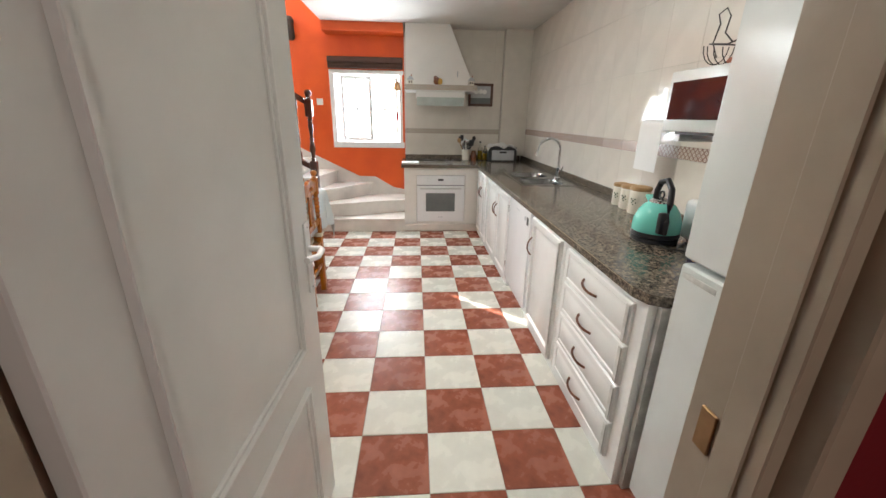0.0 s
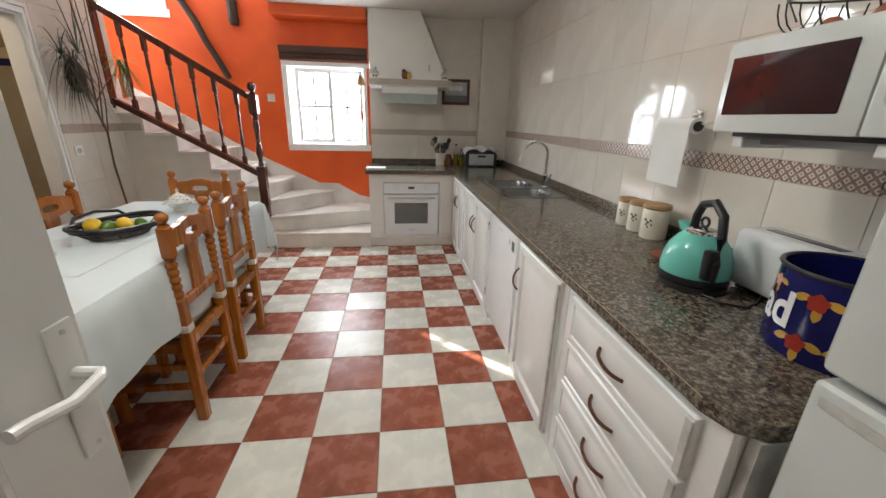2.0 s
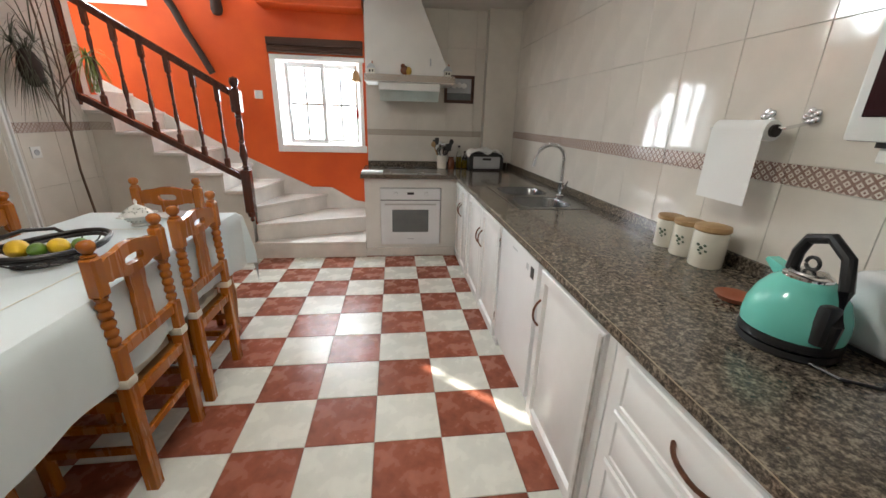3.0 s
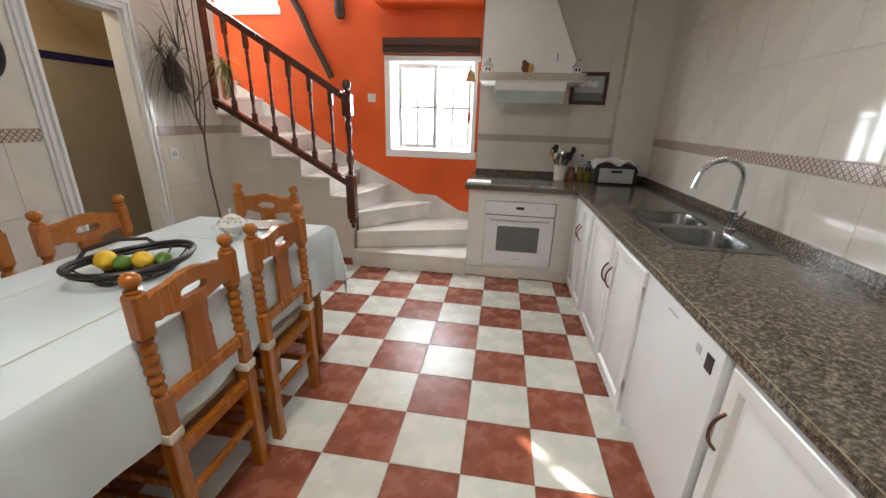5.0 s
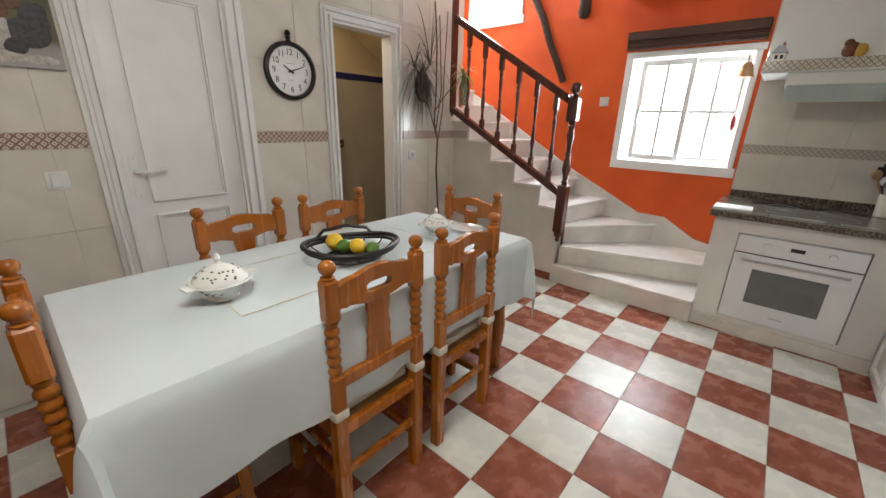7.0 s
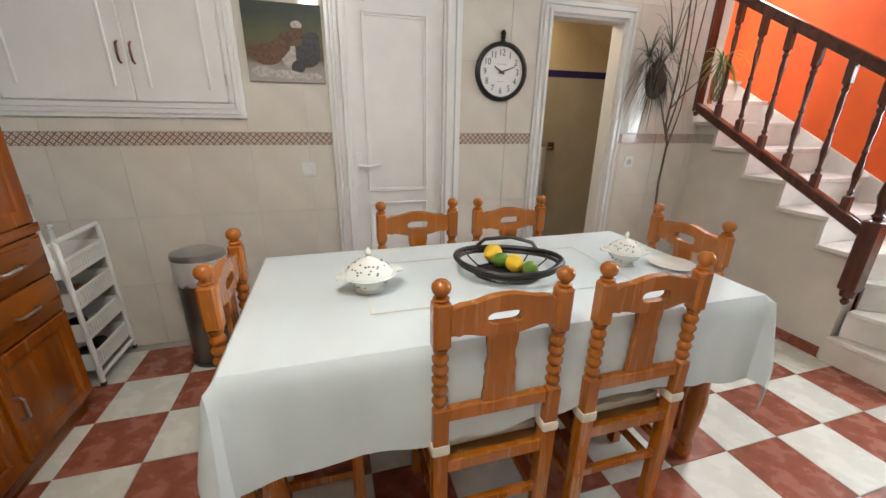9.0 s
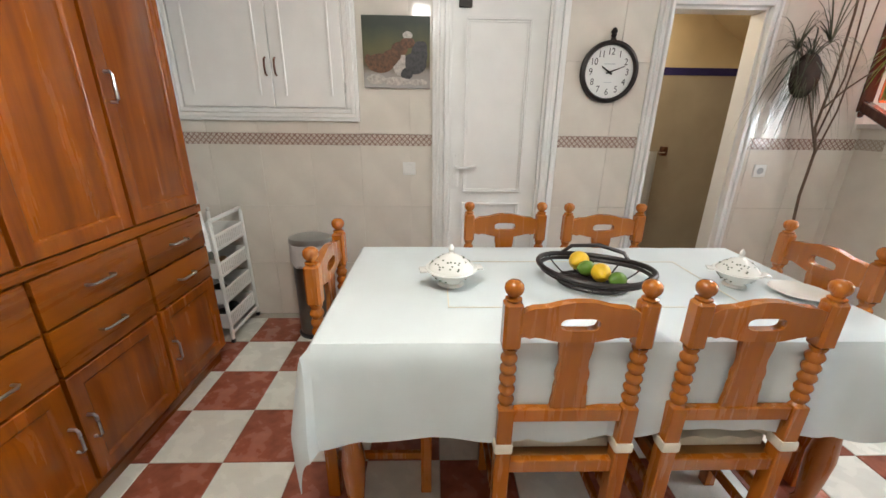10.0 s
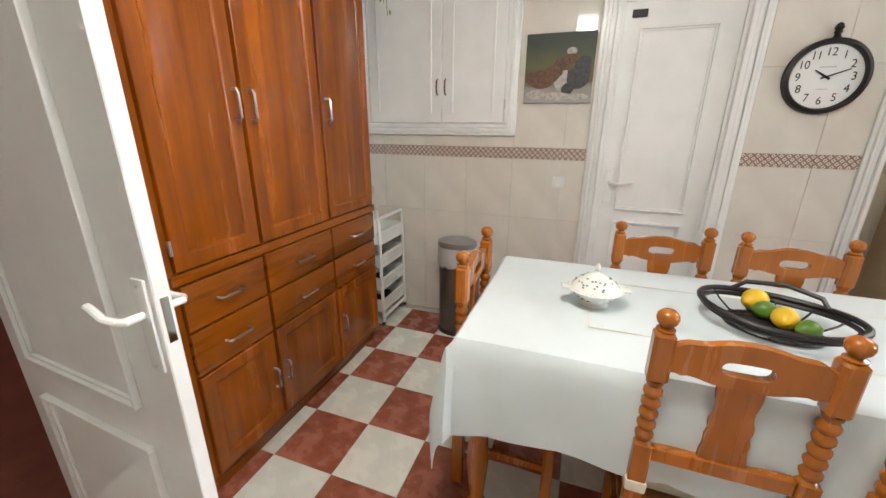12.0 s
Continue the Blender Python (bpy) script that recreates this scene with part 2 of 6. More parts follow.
def granite():
    m, nt, b = nodes_of("brown_speckled_granite")
    v = coords(nt, kind="Object")
    a, c, d = noise_tex(nt, v, 75, 5, 0.72), noise_tex(nt, v, 170, 3, 0.6), noise_tex(nt, v, 16, 3)
    base = ramp(nt, a, [(0.41, (0.010, 0.009, 0.008)), (0.47, (0.06, 0.05, 0.038)), (0.54, (0.18, 0.148, 0.112)), (0.63, (0.42, 0.345, 0.255))])
    col = mixed(nt, 0.26, base, ramp(nt, c, [(0.38, (0.02, 0.017, 0.014)), (0.52, (0.13, 0.105, 0.08)), (0.66, (0.38, 0.32, 0.27))]))
    col = mixed(nt, 0.18, col, ramp(nt, d, [(0.35, (0.07, 0.05, 0.035)), (0.65, (0.20, 0.165, 0.13))]))
    link(nt, col, b.inputs["Base Color"])
    b.inputs["Roughness"].default_value = 0.13
    bumped(nt, b, c, 0.03, 0.001)
    return m


M["granite"] = granite()


def lattice(name, along, ink, ground, cell):
    """Border tile: diagonal lattice of small diamonds with a dot in each, along axis 0 or 1 and z."""
    m, nt, b = nodes_of(name)
    g = nt.nodes.new("ShaderNodeNewGeometry")
    sp = nt.nodes.new("ShaderNodeSeparateXYZ")
    link(nt, g.outputs["Position"], sp.inputs[0])

    def op(kind, a, c=None):
        n = nt.nodes.new("ShaderNodeMath")
        n.operation = kind
        for s, val in ((n.inputs[0], a), (n.inputs[1], c)):
            if isinstance(val, (int, float)):
                s.default_value = val
            elif val is not None:
                link(nt, val, s)
        return n.outputs[0]
    u, w = op("DIVIDE", sp.outputs[along], cell), op("DIVIDE", sp.outputs[2], cell)
    p, q = op("ADD", u, w), op("SUBTRACT", u, w)
    fp, fq = op("ABSOLUTE", op("SUBTRACT", op("FRACT", p), 0.5)), op("ABSOLUTE", op("SUBTRACT", op("FRACT", q), 0.5))
    line = op("GREATER_THAN", op("MAXIMUM", fp, fq), 0.33)
    dot = op("LESS_THAN", op("MAXIMUM", fp, fq), 0.13)
    n = noise_tex(nt, coords(nt), 60, 3)
    fac = op("MULTIPLY", op("MAXIMUM", line, dot), op("ADD", op("MULTIPLY", n, 0.5), 0.5))
    link(nt, mixed(nt, fac, ground, ink), b.inputs["Base Color"])
    b.inputs["Roughness"].default_value = 0.18
    return m


M["band_y"] = lattice("border_tile_lattice", 1, (0.16, 0.055, 0.04), (0.66, 0.59, 0.51), 0.036)
M["band_shelf"] = lattice("shelf_tile_lattice", 0, (0.22, 0.15, 0.10), (0.66, 0.62, 0.55), 0.034)
M["band_x"] = lattice("border_tile_lattice_far", 0, (0.34, 0.27, 0.22), (0.58, 0.53, 0.46), 0.034)


def picture_mat():
    m, nt, b = nodes_of("animal_canvas_print")
    v = coords(nt, kind="Generated")
    sp = nt.nodes.new("ShaderNodeSeparateXYZ")
    link(nt, v, sp.inputs[0])
    n = noise_tex(nt, v, 4.0, 5)
    mx = nt.nodes.new("ShaderNodeMath")
    mx.operation = "MULTIPLY_ADD"
    link(nt, n, mx.inputs[0])
    mx.inputs[1].default_value = 0.25
    link(nt, sp.outputs[2], mx.inputs[2])
    col = ramp(nt, mx.outputs[0], [(0.18, (0.36, 0.34, 0.32)), (0.34, (0.30, 0.27, 0.24)), (0.44, (0.10, 0.075, 0.035)), (0.66, (0.10, 0.095, 0.03)), (0.85, (0.055, 0.062, 0.025)), (1.0, (0.02, 0.03, 0.018))])
    link(nt, col, b.inputs["Base Color"])
    b.inputs["Roughness"].default_value = 0.5
    return m


M["canvas"] = picture_mat()
M["fur_brown"] = surface("brown_painted_fur", (0.12, 0.055, 0.025), 0.55, vary=0.5, scale=60)
M["fur_white"] = surface("white_painted_fur", (0.46, 0.42, 0.38), 0.55, vary=0.3, scale=60)
M["fur_dark"] = surface("dark_painted_fur", (0.045, 0.042, 0.045), 0.55, vary=0.5, scale=60)
cm, cnt, cb = nodes_of("translucent_white_panel")
trl, mxs = cnt.nodes.new("ShaderNodeBsdfTranslucent"), cnt.nodes.new("ShaderNodeMixShader")
trl.inputs[0].default_value = (0.85, 0.85, 0.82, 1)
cb.inputs["Base Color"].default_value = (0.8, 0.8, 0.78, 1)
cb.inputs["Roughness"].default_value = 0.9
link(cnt, cb.outputs[0], mxs.inputs[1]), link(cnt, trl.outputs[0], mxs.inputs[2])
link(cnt, mxs.outputs[0], cnt.nodes["Material Output"].inputs[0])
M["curtain"] = cm
gm, gnt, gb = nodes_of("lamp_diffuser")
gb.inputs["Emission Color"].default_value = (1, 0.97, 0.92, 1)
gb.inputs["Emission Strength"].default_value = 2.0
gb.inputs["Base Color"].default_value = (0.8, 0.8, 0.78, 1)
M["glow"] = gm


# ---- mesh helpers ----
def box(bm, x0, y0, z0, x1, y1, z1, bevel=0.0, seg=1):
    r = bmesh.ops.create_cube(bm, size=1.0)
    c = Matrix.Translation(((x0 + x1) / 2, (y0 + y1) / 2, (z0 + z1) / 2)) @ Matrix.Diagonal((abs(x1 - x0), abs(y1 - y0), abs(z1 - z0), 1))
    bmesh.ops.transform(bm, matrix=c, verts=r["verts"])
    if bevel:
        edges = list({e for v in r["verts"] for e in v.link_edges})
        bmesh.ops.bevel(bm, geom=edges, offset=bevel, segments=seg, profile=0.6, affect="EDGES")
    return bm


def cbox(x0, y0, z0, x1, y1, z1, bevel=0.0, seg=1):
    return box(bmesh.new(), x0, y0, z0, x1, y1, z1, bevel, seg)


def lathe(bm, prof, center=(0, 0, 0), seg=20, axis="z"):
    """Turned shape from a profile of (radius, height)."""
    rings = []
    for r, h in prof:
        ring = []
        for k in range(seg):
            a = 2 * math.pi * k / seg
            p = Vector((r * math.cos(a), r * math.sin(a), h))
            if axis == "x":
                p = Vector((p.z, p.x, p.y))
            elif axis == "y":
                p = Vector((p.x, p.z, p.y))
            ring.append(bm.verts.new(p + Vector(center)))
        rings.append(ring)
    for a, b in zip(rings, rings[1:]):
        for k in range(seg):
            bm.faces.new((a[k], a[(k + 1) % seg], b[(k + 1) % seg], b[k]))
    for ring, r in ((rings[0], prof[0][0]), (rings[-1], prof[-1][0])):
        if r > 1e-4:
            bm.faces.new(ring)
    bmesh.ops.recalc_face_normals(bm, faces=bm.faces)
    return bm


def tube(bm, pts, r, seg=8, closed=False, taper=1.0):
    """Round bar along points."""
    pts = [Vector(p) for p in pts]
    n, rings = len(pts), []
    up = Vector((0.13, 0.21, 0.97)).normalized()
    for i, p in enumerate(pts):
        a = pts[(i - 1) % n] if closed or i else p
        c = pts[(i + 1) % n] if closed or i < n - 1 else p
        d = (c - a).normalized()
        s = d.cross(up)
        if s.length < 1e-3:
            s = d.cross(Vector((1, 0, 0)))
        s.normalize()
        u = s.cross(d).normalized()
        rr = r * (1 + (taper - 1) * i / max(1, n - 1))
        rings.append([bm.verts.new(p + rr * (math.cos(2 * math.pi * k / seg) * s + math.sin(2 * math.pi * k / seg) * u)) for k in range(seg)])
    pairs = list(zip(rings, rings[1:])) + ([(rings[-1], rings[0])] if closed else [])
    for a, b in pairs:
        for k in range(seg):
            bm.faces.new((a[k], a[(k + 1) % seg], b[(k + 1) % seg], b[k]))
    if not closed:
        bm.faces.new(rings[0]), bm.faces.new(rings[-1])
    bmesh.ops.recalc_face_normals(bm, faces=bm.faces)
    return bm


def prism(bm, poly, lo, hi, axis="y"):
    """Polygon of two coordinates, extruded along the axis from lo to hi."""
    def at(p, h):
        return {"x": (h, p[0], p[1]), "y": (p[0], h, p[1]), "z": (p[0], p[1], h)}[axis]
    a = [bm.verts.new(at(p, lo)) for p in poly]
    b = [bm.verts.new(at(p, hi)) for p in poly]
    bm.faces.new(a), bm.faces.new(b)
    for k in range(len(poly)):
        bm.faces.new((a[k], a[(k + 1) % len(a)], b[(k + 1) % len(a)], b[k]))
    bmesh.ops.recalc_face_normals(bm, faces=bm.faces)
    return bm


def blob(bm, center, rx, ry, rz, seg=14):
    r = bmesh.ops.create_uvsphere(bm, u_segments=seg, v_segments=max(6, seg // 2 + 2), radius=1.0)
    bmesh.ops.transform(bm, matrix=Matrix.Translation(center) @ Matrix.Diagonal((rx, ry, rz, 1)), verts=r["verts"])
    return bm


def mesh_of(name, bm, material, smooth=True):
    me = bpy.data.meshes.new(name)
    bm.to_mesh(me)
    bm.free()
    me.materials.append(material)
    if smooth:
        me.polygons.foreach_set("use_smooth", [True] * len(me.polygons))
        me.set_sharp_from_angle(angle=radians(35))
    return me


def part(name, bm, material, parent, label=""):
    ob = new(name, mesh_of(name, bm, material))
    ob.parent = parent
    return tagged(ob, label)


def thing(name, label, category, at=(0, 0, 0), rz=0, group=""):
    ob = new(name)
    ob.empty_display_size = 0.1
    ob.matrix_world = pose(*at, 0, 0, rz)
    return tagged(ob, label, category, group)


def solid(name, bm, material, label, category, at=(0, 0, 0), rz=0, group="", kind=""):
    """A thing that is one mesh."""
    ob = new(name, mesh_of(name, bm, material))
    ob.matrix_world = pose(*at, 0, 0, rz)
    return tagged(ob, label, category, group, kind)


def structure(name, bm, material, label=""):
    return tagged(new(name, mesh_of(name, bm, material)), label, kind="structure")


# ---- the room ----
X0, X1, Y0, Y1, ZC = -2.60, 1.53, 0.20, 5.55, 2.575
T = 0.316

floor = structure("floor", cbox(-4.0, -2.6, -0.12, 1.9, 5.9, -0.004), M["grout"], "tiled kitchen floor")

bm = bmesh.new()
for y0, y1, z0 in ((0.2, 1.96, 0), (1.96, 2.585, 2.16), (2.585, 3.31, 0), (3.31, 3.91, 2.09), (3.91, 4.85, 0)):
    box(bm, X0 - 0.12, y0, z0, X0, y1, ZC)
wall_west = structure("wall_west", bm, M["joint"], "cream tiled wall with a white door and an open doorway")

WIN = (-1.20, -0.23, 1.045, 2.04)
UPW = (-3.06, -2.36, 2.45, 3.48)
bm = bmesh.new()
for x0, x1, z0, z1 in ((-4.0, UPW[0], 0, 4.6), (UPW[0], UPW[1], 0, UPW[2]), (UPW[0], UPW[1], UPW[3], 4.6), (UPW[1], WIN[0], 0, 4.6),
                       (WIN[0], WIN[1], 0, WIN[2]), (WIN[0], WIN[1], WIN[3], 4.6), (WIN[1], -0.20, 0, 4.6)):
    box(bm, x0, Y1, z0, x1, Y1 + 0.25, z1)
wall_north = structure("wall_north", bm, M["orange"], "bright orange painted wall above the stairs")
structure("wall_north_kitchen", cbox(-0.20, Y1 - 0.012, 0, X1 + 0.12, Y1 + 0.25, ZC), M["joint"], "cream tiled wall behind the hob")
structure("wall_east", cbox(X1, 0.06, 0, X1 + 0.12, Y1 - 0.012, ZC), M["joint"], "cream tiled wall behind the worktop")
structure("pillar", cbox(1.16, Y1 - 0.14, 0.95, X1, Y1 - 0.012, ZC), M["wall_tile"], "cream tiled corner pillar")
bm = bmesh.new()
for x0, x1, z0 in ((X0 - 0.12, -0.50, 0), (-0.50, 0.34, 2.09), (0.34, X1, 0)):
    box(bm, x0, 0.11, z0, x1, Y0, ZC)
structure("wall_south", bm, M["white_paint"], "white wall round the entrance doorway")
bm = bmesh.new()
for x0, x1, z0 in ((-1.7, -0.575, 0), (-0.575, 0.415, 2.165), (0.415, 1.7, 0)):
    box(bm, x0, 0.095, z0, x1, 0.108, 2.6)
structure("wall_hall_paint", bm, M["red_wall"], "dark red hall wall")
bm = bmesh.new()
box(bm, -1.82, -2.6, 0, -1.7, 0.108, 2.6), box(bm, 1.7, -2.6, 0, 1.82, 0.108, 2.6)
# unseen end wall, added to keep sky light off the entrance door
box(bm, -1.7, -2.6, 0, 1.7, -2.5, 2.6)
structure("wall_hall", bm, M["red_wall"], "dark red hall walls with an added unseen end wall")
structure("floor_hall", cbox(-1.7, -2.5, -0.004, 1.7, 0.06, 0.0), M["hall_floor"], "brown hall floor")
structure("ceiling_hall", cbox(-1.82, -2.6, 2.6, 1.82, 0.06, 2.7), M["white_paint"])

bm = bmesh.new()
box(bm, X0 - 0.12, 0.06, ZC, X1 + 0.12, 4.30, ZC + 0.13)
box(bm, -1.22, 4.30, ZC, X1 + 0.12, Y1 + 0.25, ZC + 0.13)
structure("ceiling", bm, M["white_paint"], "white painted ceiling")
structure("beam_north", cbox(-1.22, 5.27, 2.47, -0.20, Y1, ZC), M["orange"], "orange painted ceiling beam")
# stairwell above and behind
bm = bmesh.new()
box(bm, -4.0, 4.18, ZC + 0.13, -1.22, 4.30, 4.6), box(bm, -1.22, 4.30, ZC + 0.13, -1.10, Y1, 4.6)
box(bm, -4.0, 4.75, 0, X0 - 0.12, 4.85, ZC + 0.13), box(bm, -4.1, 2.6, 0, -4.0, 5.8, 4.6)
structure("wall_stairwell", bm, M["pink_paint"], "pale stairwell walls")
structure("ceiling_stairwell", cbox(-4.1, 4.18, 4.6, -1.1, 5.8, 4.7), M["white_paint"])
bm = bmesh.new()
box(bm, -4.0, 4.30, ZC, X0 - 0.12, 4.75, ZC + 0.13)
structure("landing", bm, M["white_paint"])

# bathroom behind the open doorway
structure("wall_bathroom_1", cbox(-3.60, 2.7, 0, -3.50, 4.75, 1.80), M["beige_tile"], "beige tiled bathroom wall")
structure("wall_bathroom_2", cbox(-3.5, 2.6, 0, X0 - 0.12, 2.7, 1.80), M["beige_tile"], "beige tiled bathroom wall")
structure("wall_bathroom_3", cbox(-3.5, 4.62, 0, X0 - 0.12, 4.75, 1.80), M["beige_tile"], "beige tiled bathroom wall")
structure("wall_bathroom_upper_1", cbox(-3.60, 2.7, 1.86, -3.50, 4.75, 2.6), M["yellow_paint"], "yellowish painted upper bathroom wall")
structure("wall_bathroom_upper_2", cbox(-3.5, 2.6, 1.86, X0 - 0.12, 2.7, 2.6), M["yellow_paint"], "yellowish painted upper bathroom wall")
structure("wall_bathroom_upper_3", cbox(-3.5, 4.62, 1.86, X0 - 0.12, 4.75, 2.6), M["yellow_paint"], "yellowish painted upper bathroom wall")
structure("trim_bathroom_1", cbox(-3.60, 2.7, 1.80, -3.496, 4.75, 1.86), M["navy"], "navy blue tile border")
structure("trim_bathroom_2", cbox(-3.5, 2.6, 1.80, X0 - 0.12, 2.704, 1.86), M["navy"], "navy blue tile border")
structure("trim_bathroom_3", cbox(-3.5, 4.616, 1.80, X0 - 0.12, 4.75, 1.86), M["navy"], "navy blue tile border")
structure("ceiling_bathroom", cbox(-3.6, 2.6, 2.5, X0 - 0.12, 4.75, 2.6), M["yellow_paint"])
bm = bmesh.new()
prism(bm, [(3.75, 2.5), (4.62, 2.5), (4.62, 1.95)], -3.5, X0 - 0.12, "x")
structure("ceiling_bathroom_slope", bm, M["yellow_paint"], "sloping underside of the stairs")


# ---- windows ----
def casement(name, x0, x1, z0, z1, label, sashes):
    w = tagged(new(name), label, kind="structure")
    w.matrix_world = pose(0, Y1, 0)
    bm = bmesh.new()
    f = 0.06
    for a in ((x0 - 0.02, z0 - 0.02, x1 + 0.02, z0 + f), (x0 - 0.02, z1 - f * 0.7, x1 + 0.02, z1 + 0.01), (x0 - 0.02, z0 + f, x0 + f * 0.7, z1 - f * 0.7), (x1 - f * 0.7, z0 + f, x1 + 0.0, z1 - f * 0.7)):
        box(bm, a[0], -0.012, a[1], a[2], 0.07, a[3], 0.004)
    part("window_frame", bm, M["window_frame"], w)
    for s0, s1, off in sashes:
        bm = bmesh.new()
        b0, b1 = z0 + 0.075, z1 - 0.055
        for a in ((s0, b0, s0 + 0.045, b1), (s1 - 0.045, b0, s1, b1), (s0 + 0.045, b0, s1 - 0.045, b0 + 0.05), (s0 + 0.045, b1 - 0.05, s1 - 0.045, b1)):
            box(bm, a[0], 0.03 + off, a[1], a[2], 0.065 + off, a[3], 0.003)
        sash = part("sash", bm, M["window_frame"], w)
        bm = bmesh.new()
        zm, xm = (b0 + b1) / 2, (s0 + s1) / 2
        box(bm, s0 + 0.045, 0.032 + off, zm - 0.014, s1 - 0.045, 0.064 + off, zm + 0.014, 0.002)
        box(bm, xm - 0.013, 0.032 + off, b0 + 0.05, xm + 0.013, 0.064 + off, zm - 0.014, 0.002)
        box(bm, xm - 0.013, 0.032 + off, zm + 0.014, xm + 0.013, 0.064 + off, b1 - 0.05, 0.002)
        part("glazing_bar", bm, M["window_frame"], sash)
        pane = part("pane", cbox(s0 + 0.045, 0.048 + off, b0 + 0.05, s1 - 0.045, 0.052 + off, b1 - 0.05), M["pane"], sash)
        pane.visible_shadow = False
    return w


w1 = casement("window_1", WIN[0], WIN[1], WIN[2], WIN[3], "white sliding casement window with daylight behind", ((-1.09, -0.66, 0.03), (-0.70, -0.29, 0.07)))
part("latch", cbox(-1.058, 0.02, 1.45, -1.048, 0.05, 1.58, 0.003), M["grey_plastic"], w1)
casement("window_2", UPW[0], UPW[1], UPW[2], UPW[3], "small white window high above the stairs", ((-3.0, -2.78, 0.03), (-2.80, -2.42, 0.07)))
bm = bmesh.new()
for x0, x1, z0, z1 in ((WIN[0], WIN[0] + 0.006, WIN[2], WIN[3]), (WIN[1] - 0.006, WIN[1], WIN[2], WIN[3]), (WIN[0] + 0.006, WIN[1] - 0.006, WIN[2], WIN[2] + 0.006), (WIN[0] + 0.006, WIN[1] - 0.006, WIN[3] - 0.006, WIN[3])):
    box(bm, x0, Y1 + 0.072, z0, x1, Y1 + 0.25, z1)
structure("trim_window_reveal", bm, M["window_frame"], "white painted window reveal")
# added wall: glows behind the panes and blocks direct sun through window_1
street = structure("backdrop_street", cbox(-9, 8.2, -0.5, 9, 8.5, 4.6), M["glare"], "glowing white backdrop, added to brighten the window and block the sun")
structure("ground", cbox(-60, -60, -0.6, 60, 60, -0.5), M["outside"])

# translucent panels added over the stair window, cutting the sun to a slit
for nm, xa, xb, za, zb in (("a", -3.03, -2.598, 2.50, 3.44), ("b", -2.536, -2.38, 2.50, 3.44), ("c", -2.597, -2.537, 2.50, 2.76)):
    bm = bmesh.new()
    bmesh.ops.create_grid(bm, x_segments=24, y_segments=2, size=0.5)
    for v in bm.verts:
        v.co = Vector((xa + (xb - xa) * (v.co.x + 0.5), Y1 + 0.012 + 0.006 * math.sin(v.co.x * 60 * (xb - xa)), za + (zb - za) * (v.co.y + 0.5)))
    solid("sheer_curtain", bm, M["curtain"], "translucent panel added at the stair window to narrow the sun", "curtain", group="stair window curtains")

# roller blind rail over the window
blind = thing("roller_blind", "rolled-up dark brown wooden blind above the window", "blind", (-0.72, Y1, 2.12))
part("headrail", cbox(-0.50, -0.075, 0.015, 0.50, -0.001, 0.085, 0.006), M["beam_wood"], blind)
bm = bmesh.new()
for k in range(4):
    tube(bm, [(-0.50, -0.04, 0.004 - 0.016 * k), (0.50, -0.04, 0.004 - 0.016 * k)], 0.012 + 0.003 * (k % 2), 8)
part("rolled_slats", bm, M["beam_wood"], blind)
bell = thing("hanging_bell", "small brass bell on a red tassel cord by the window", "bell", (-0.30, Y1 - 0.09, 1.80))
part("bell_body", lathe(bmesh.new(), [(0.062, 0.0), (0.055, 0.01), (0.045, 0.05), (0.036, 0.085), (0.022, 0.105), (0.008, 0.11)], seg=18), M["brass"], bell)
part("hook", tube(bmesh.new(), [(0, 0, 0.11), (0, 0, 0.15), (0.0, 0.03, 0.155), (0, 0.085, 0.15)], 0.005, 6), M["brass"], bell)
part("cord", tube(bmesh.new(), [(0, 0, 0.0), (0, 0, -0.28)], 0.003, 6), M["brass"], bell, "thin cord")
part("tassel", lathe(bmesh.new(), [(0.004, -0.28), (0.014, -0.31), (0.016, -0.36), (0.006, -0.39)], seg=10), M["red_plastic"], bell, "red tassel")


# ---- doors ----
def casing(name, y0, y1, top, w, label):
    """White moulded architrave round an opening in the west wall."""
    bm = bmesh.new()
    box(bm, X0, y0 - w + 0.001, 0, X0 + 0.013, y0, top + w - 0.001)
    box(bm, X0, y1, 0, X0 + 0.013, y1 + w - 0.001, top + w - 0.001)
    box(bm, X0, y0, top, X0 + 0.013, y1, top + w - 0.001)
    for a, b, d in ((0.0, 0.22 * w, 0.016), (0.25 * w, 0.42 * w, 0.034), (0.45 * w, 0.70 * w, 0.022), (0.73 * w, w - 0.001, 0.040)):
        box(bm, X0 + 0.0, y0 - w + a, 0, X0 + d, y0 - w + b, top + w - a, 0.003)
        box(bm, X0 + 0.0, y1 + w - b, 0, X0 + d, y1 + w - a, top + w - a, 0.003)
        box(bm, X0 + 0.0, y0 - w + b, top + w - b, X0 + d, y1 + w - b, top + w - a, 0.003)
    box(bm, X0 - 0.12, y0, 0, X0, y0 + 0.015, top), box(bm, X0 - 0.12, y1 - 0.015, 0, X0, y1, top), box(bm, X0 - 0.12, y0 + 0.015, top - 0.015, X0, y1 - 0.015, top)
    return structure(name, bm, M["lacquer"], label)


casing("trim_door_1", 1.96, 2.585, 2.16, 0.105, "white moulded door surround")
casing("trim_door_2", 3.31, 3.91, 2.09, 0.08, "white moulded surround of the open doorway")


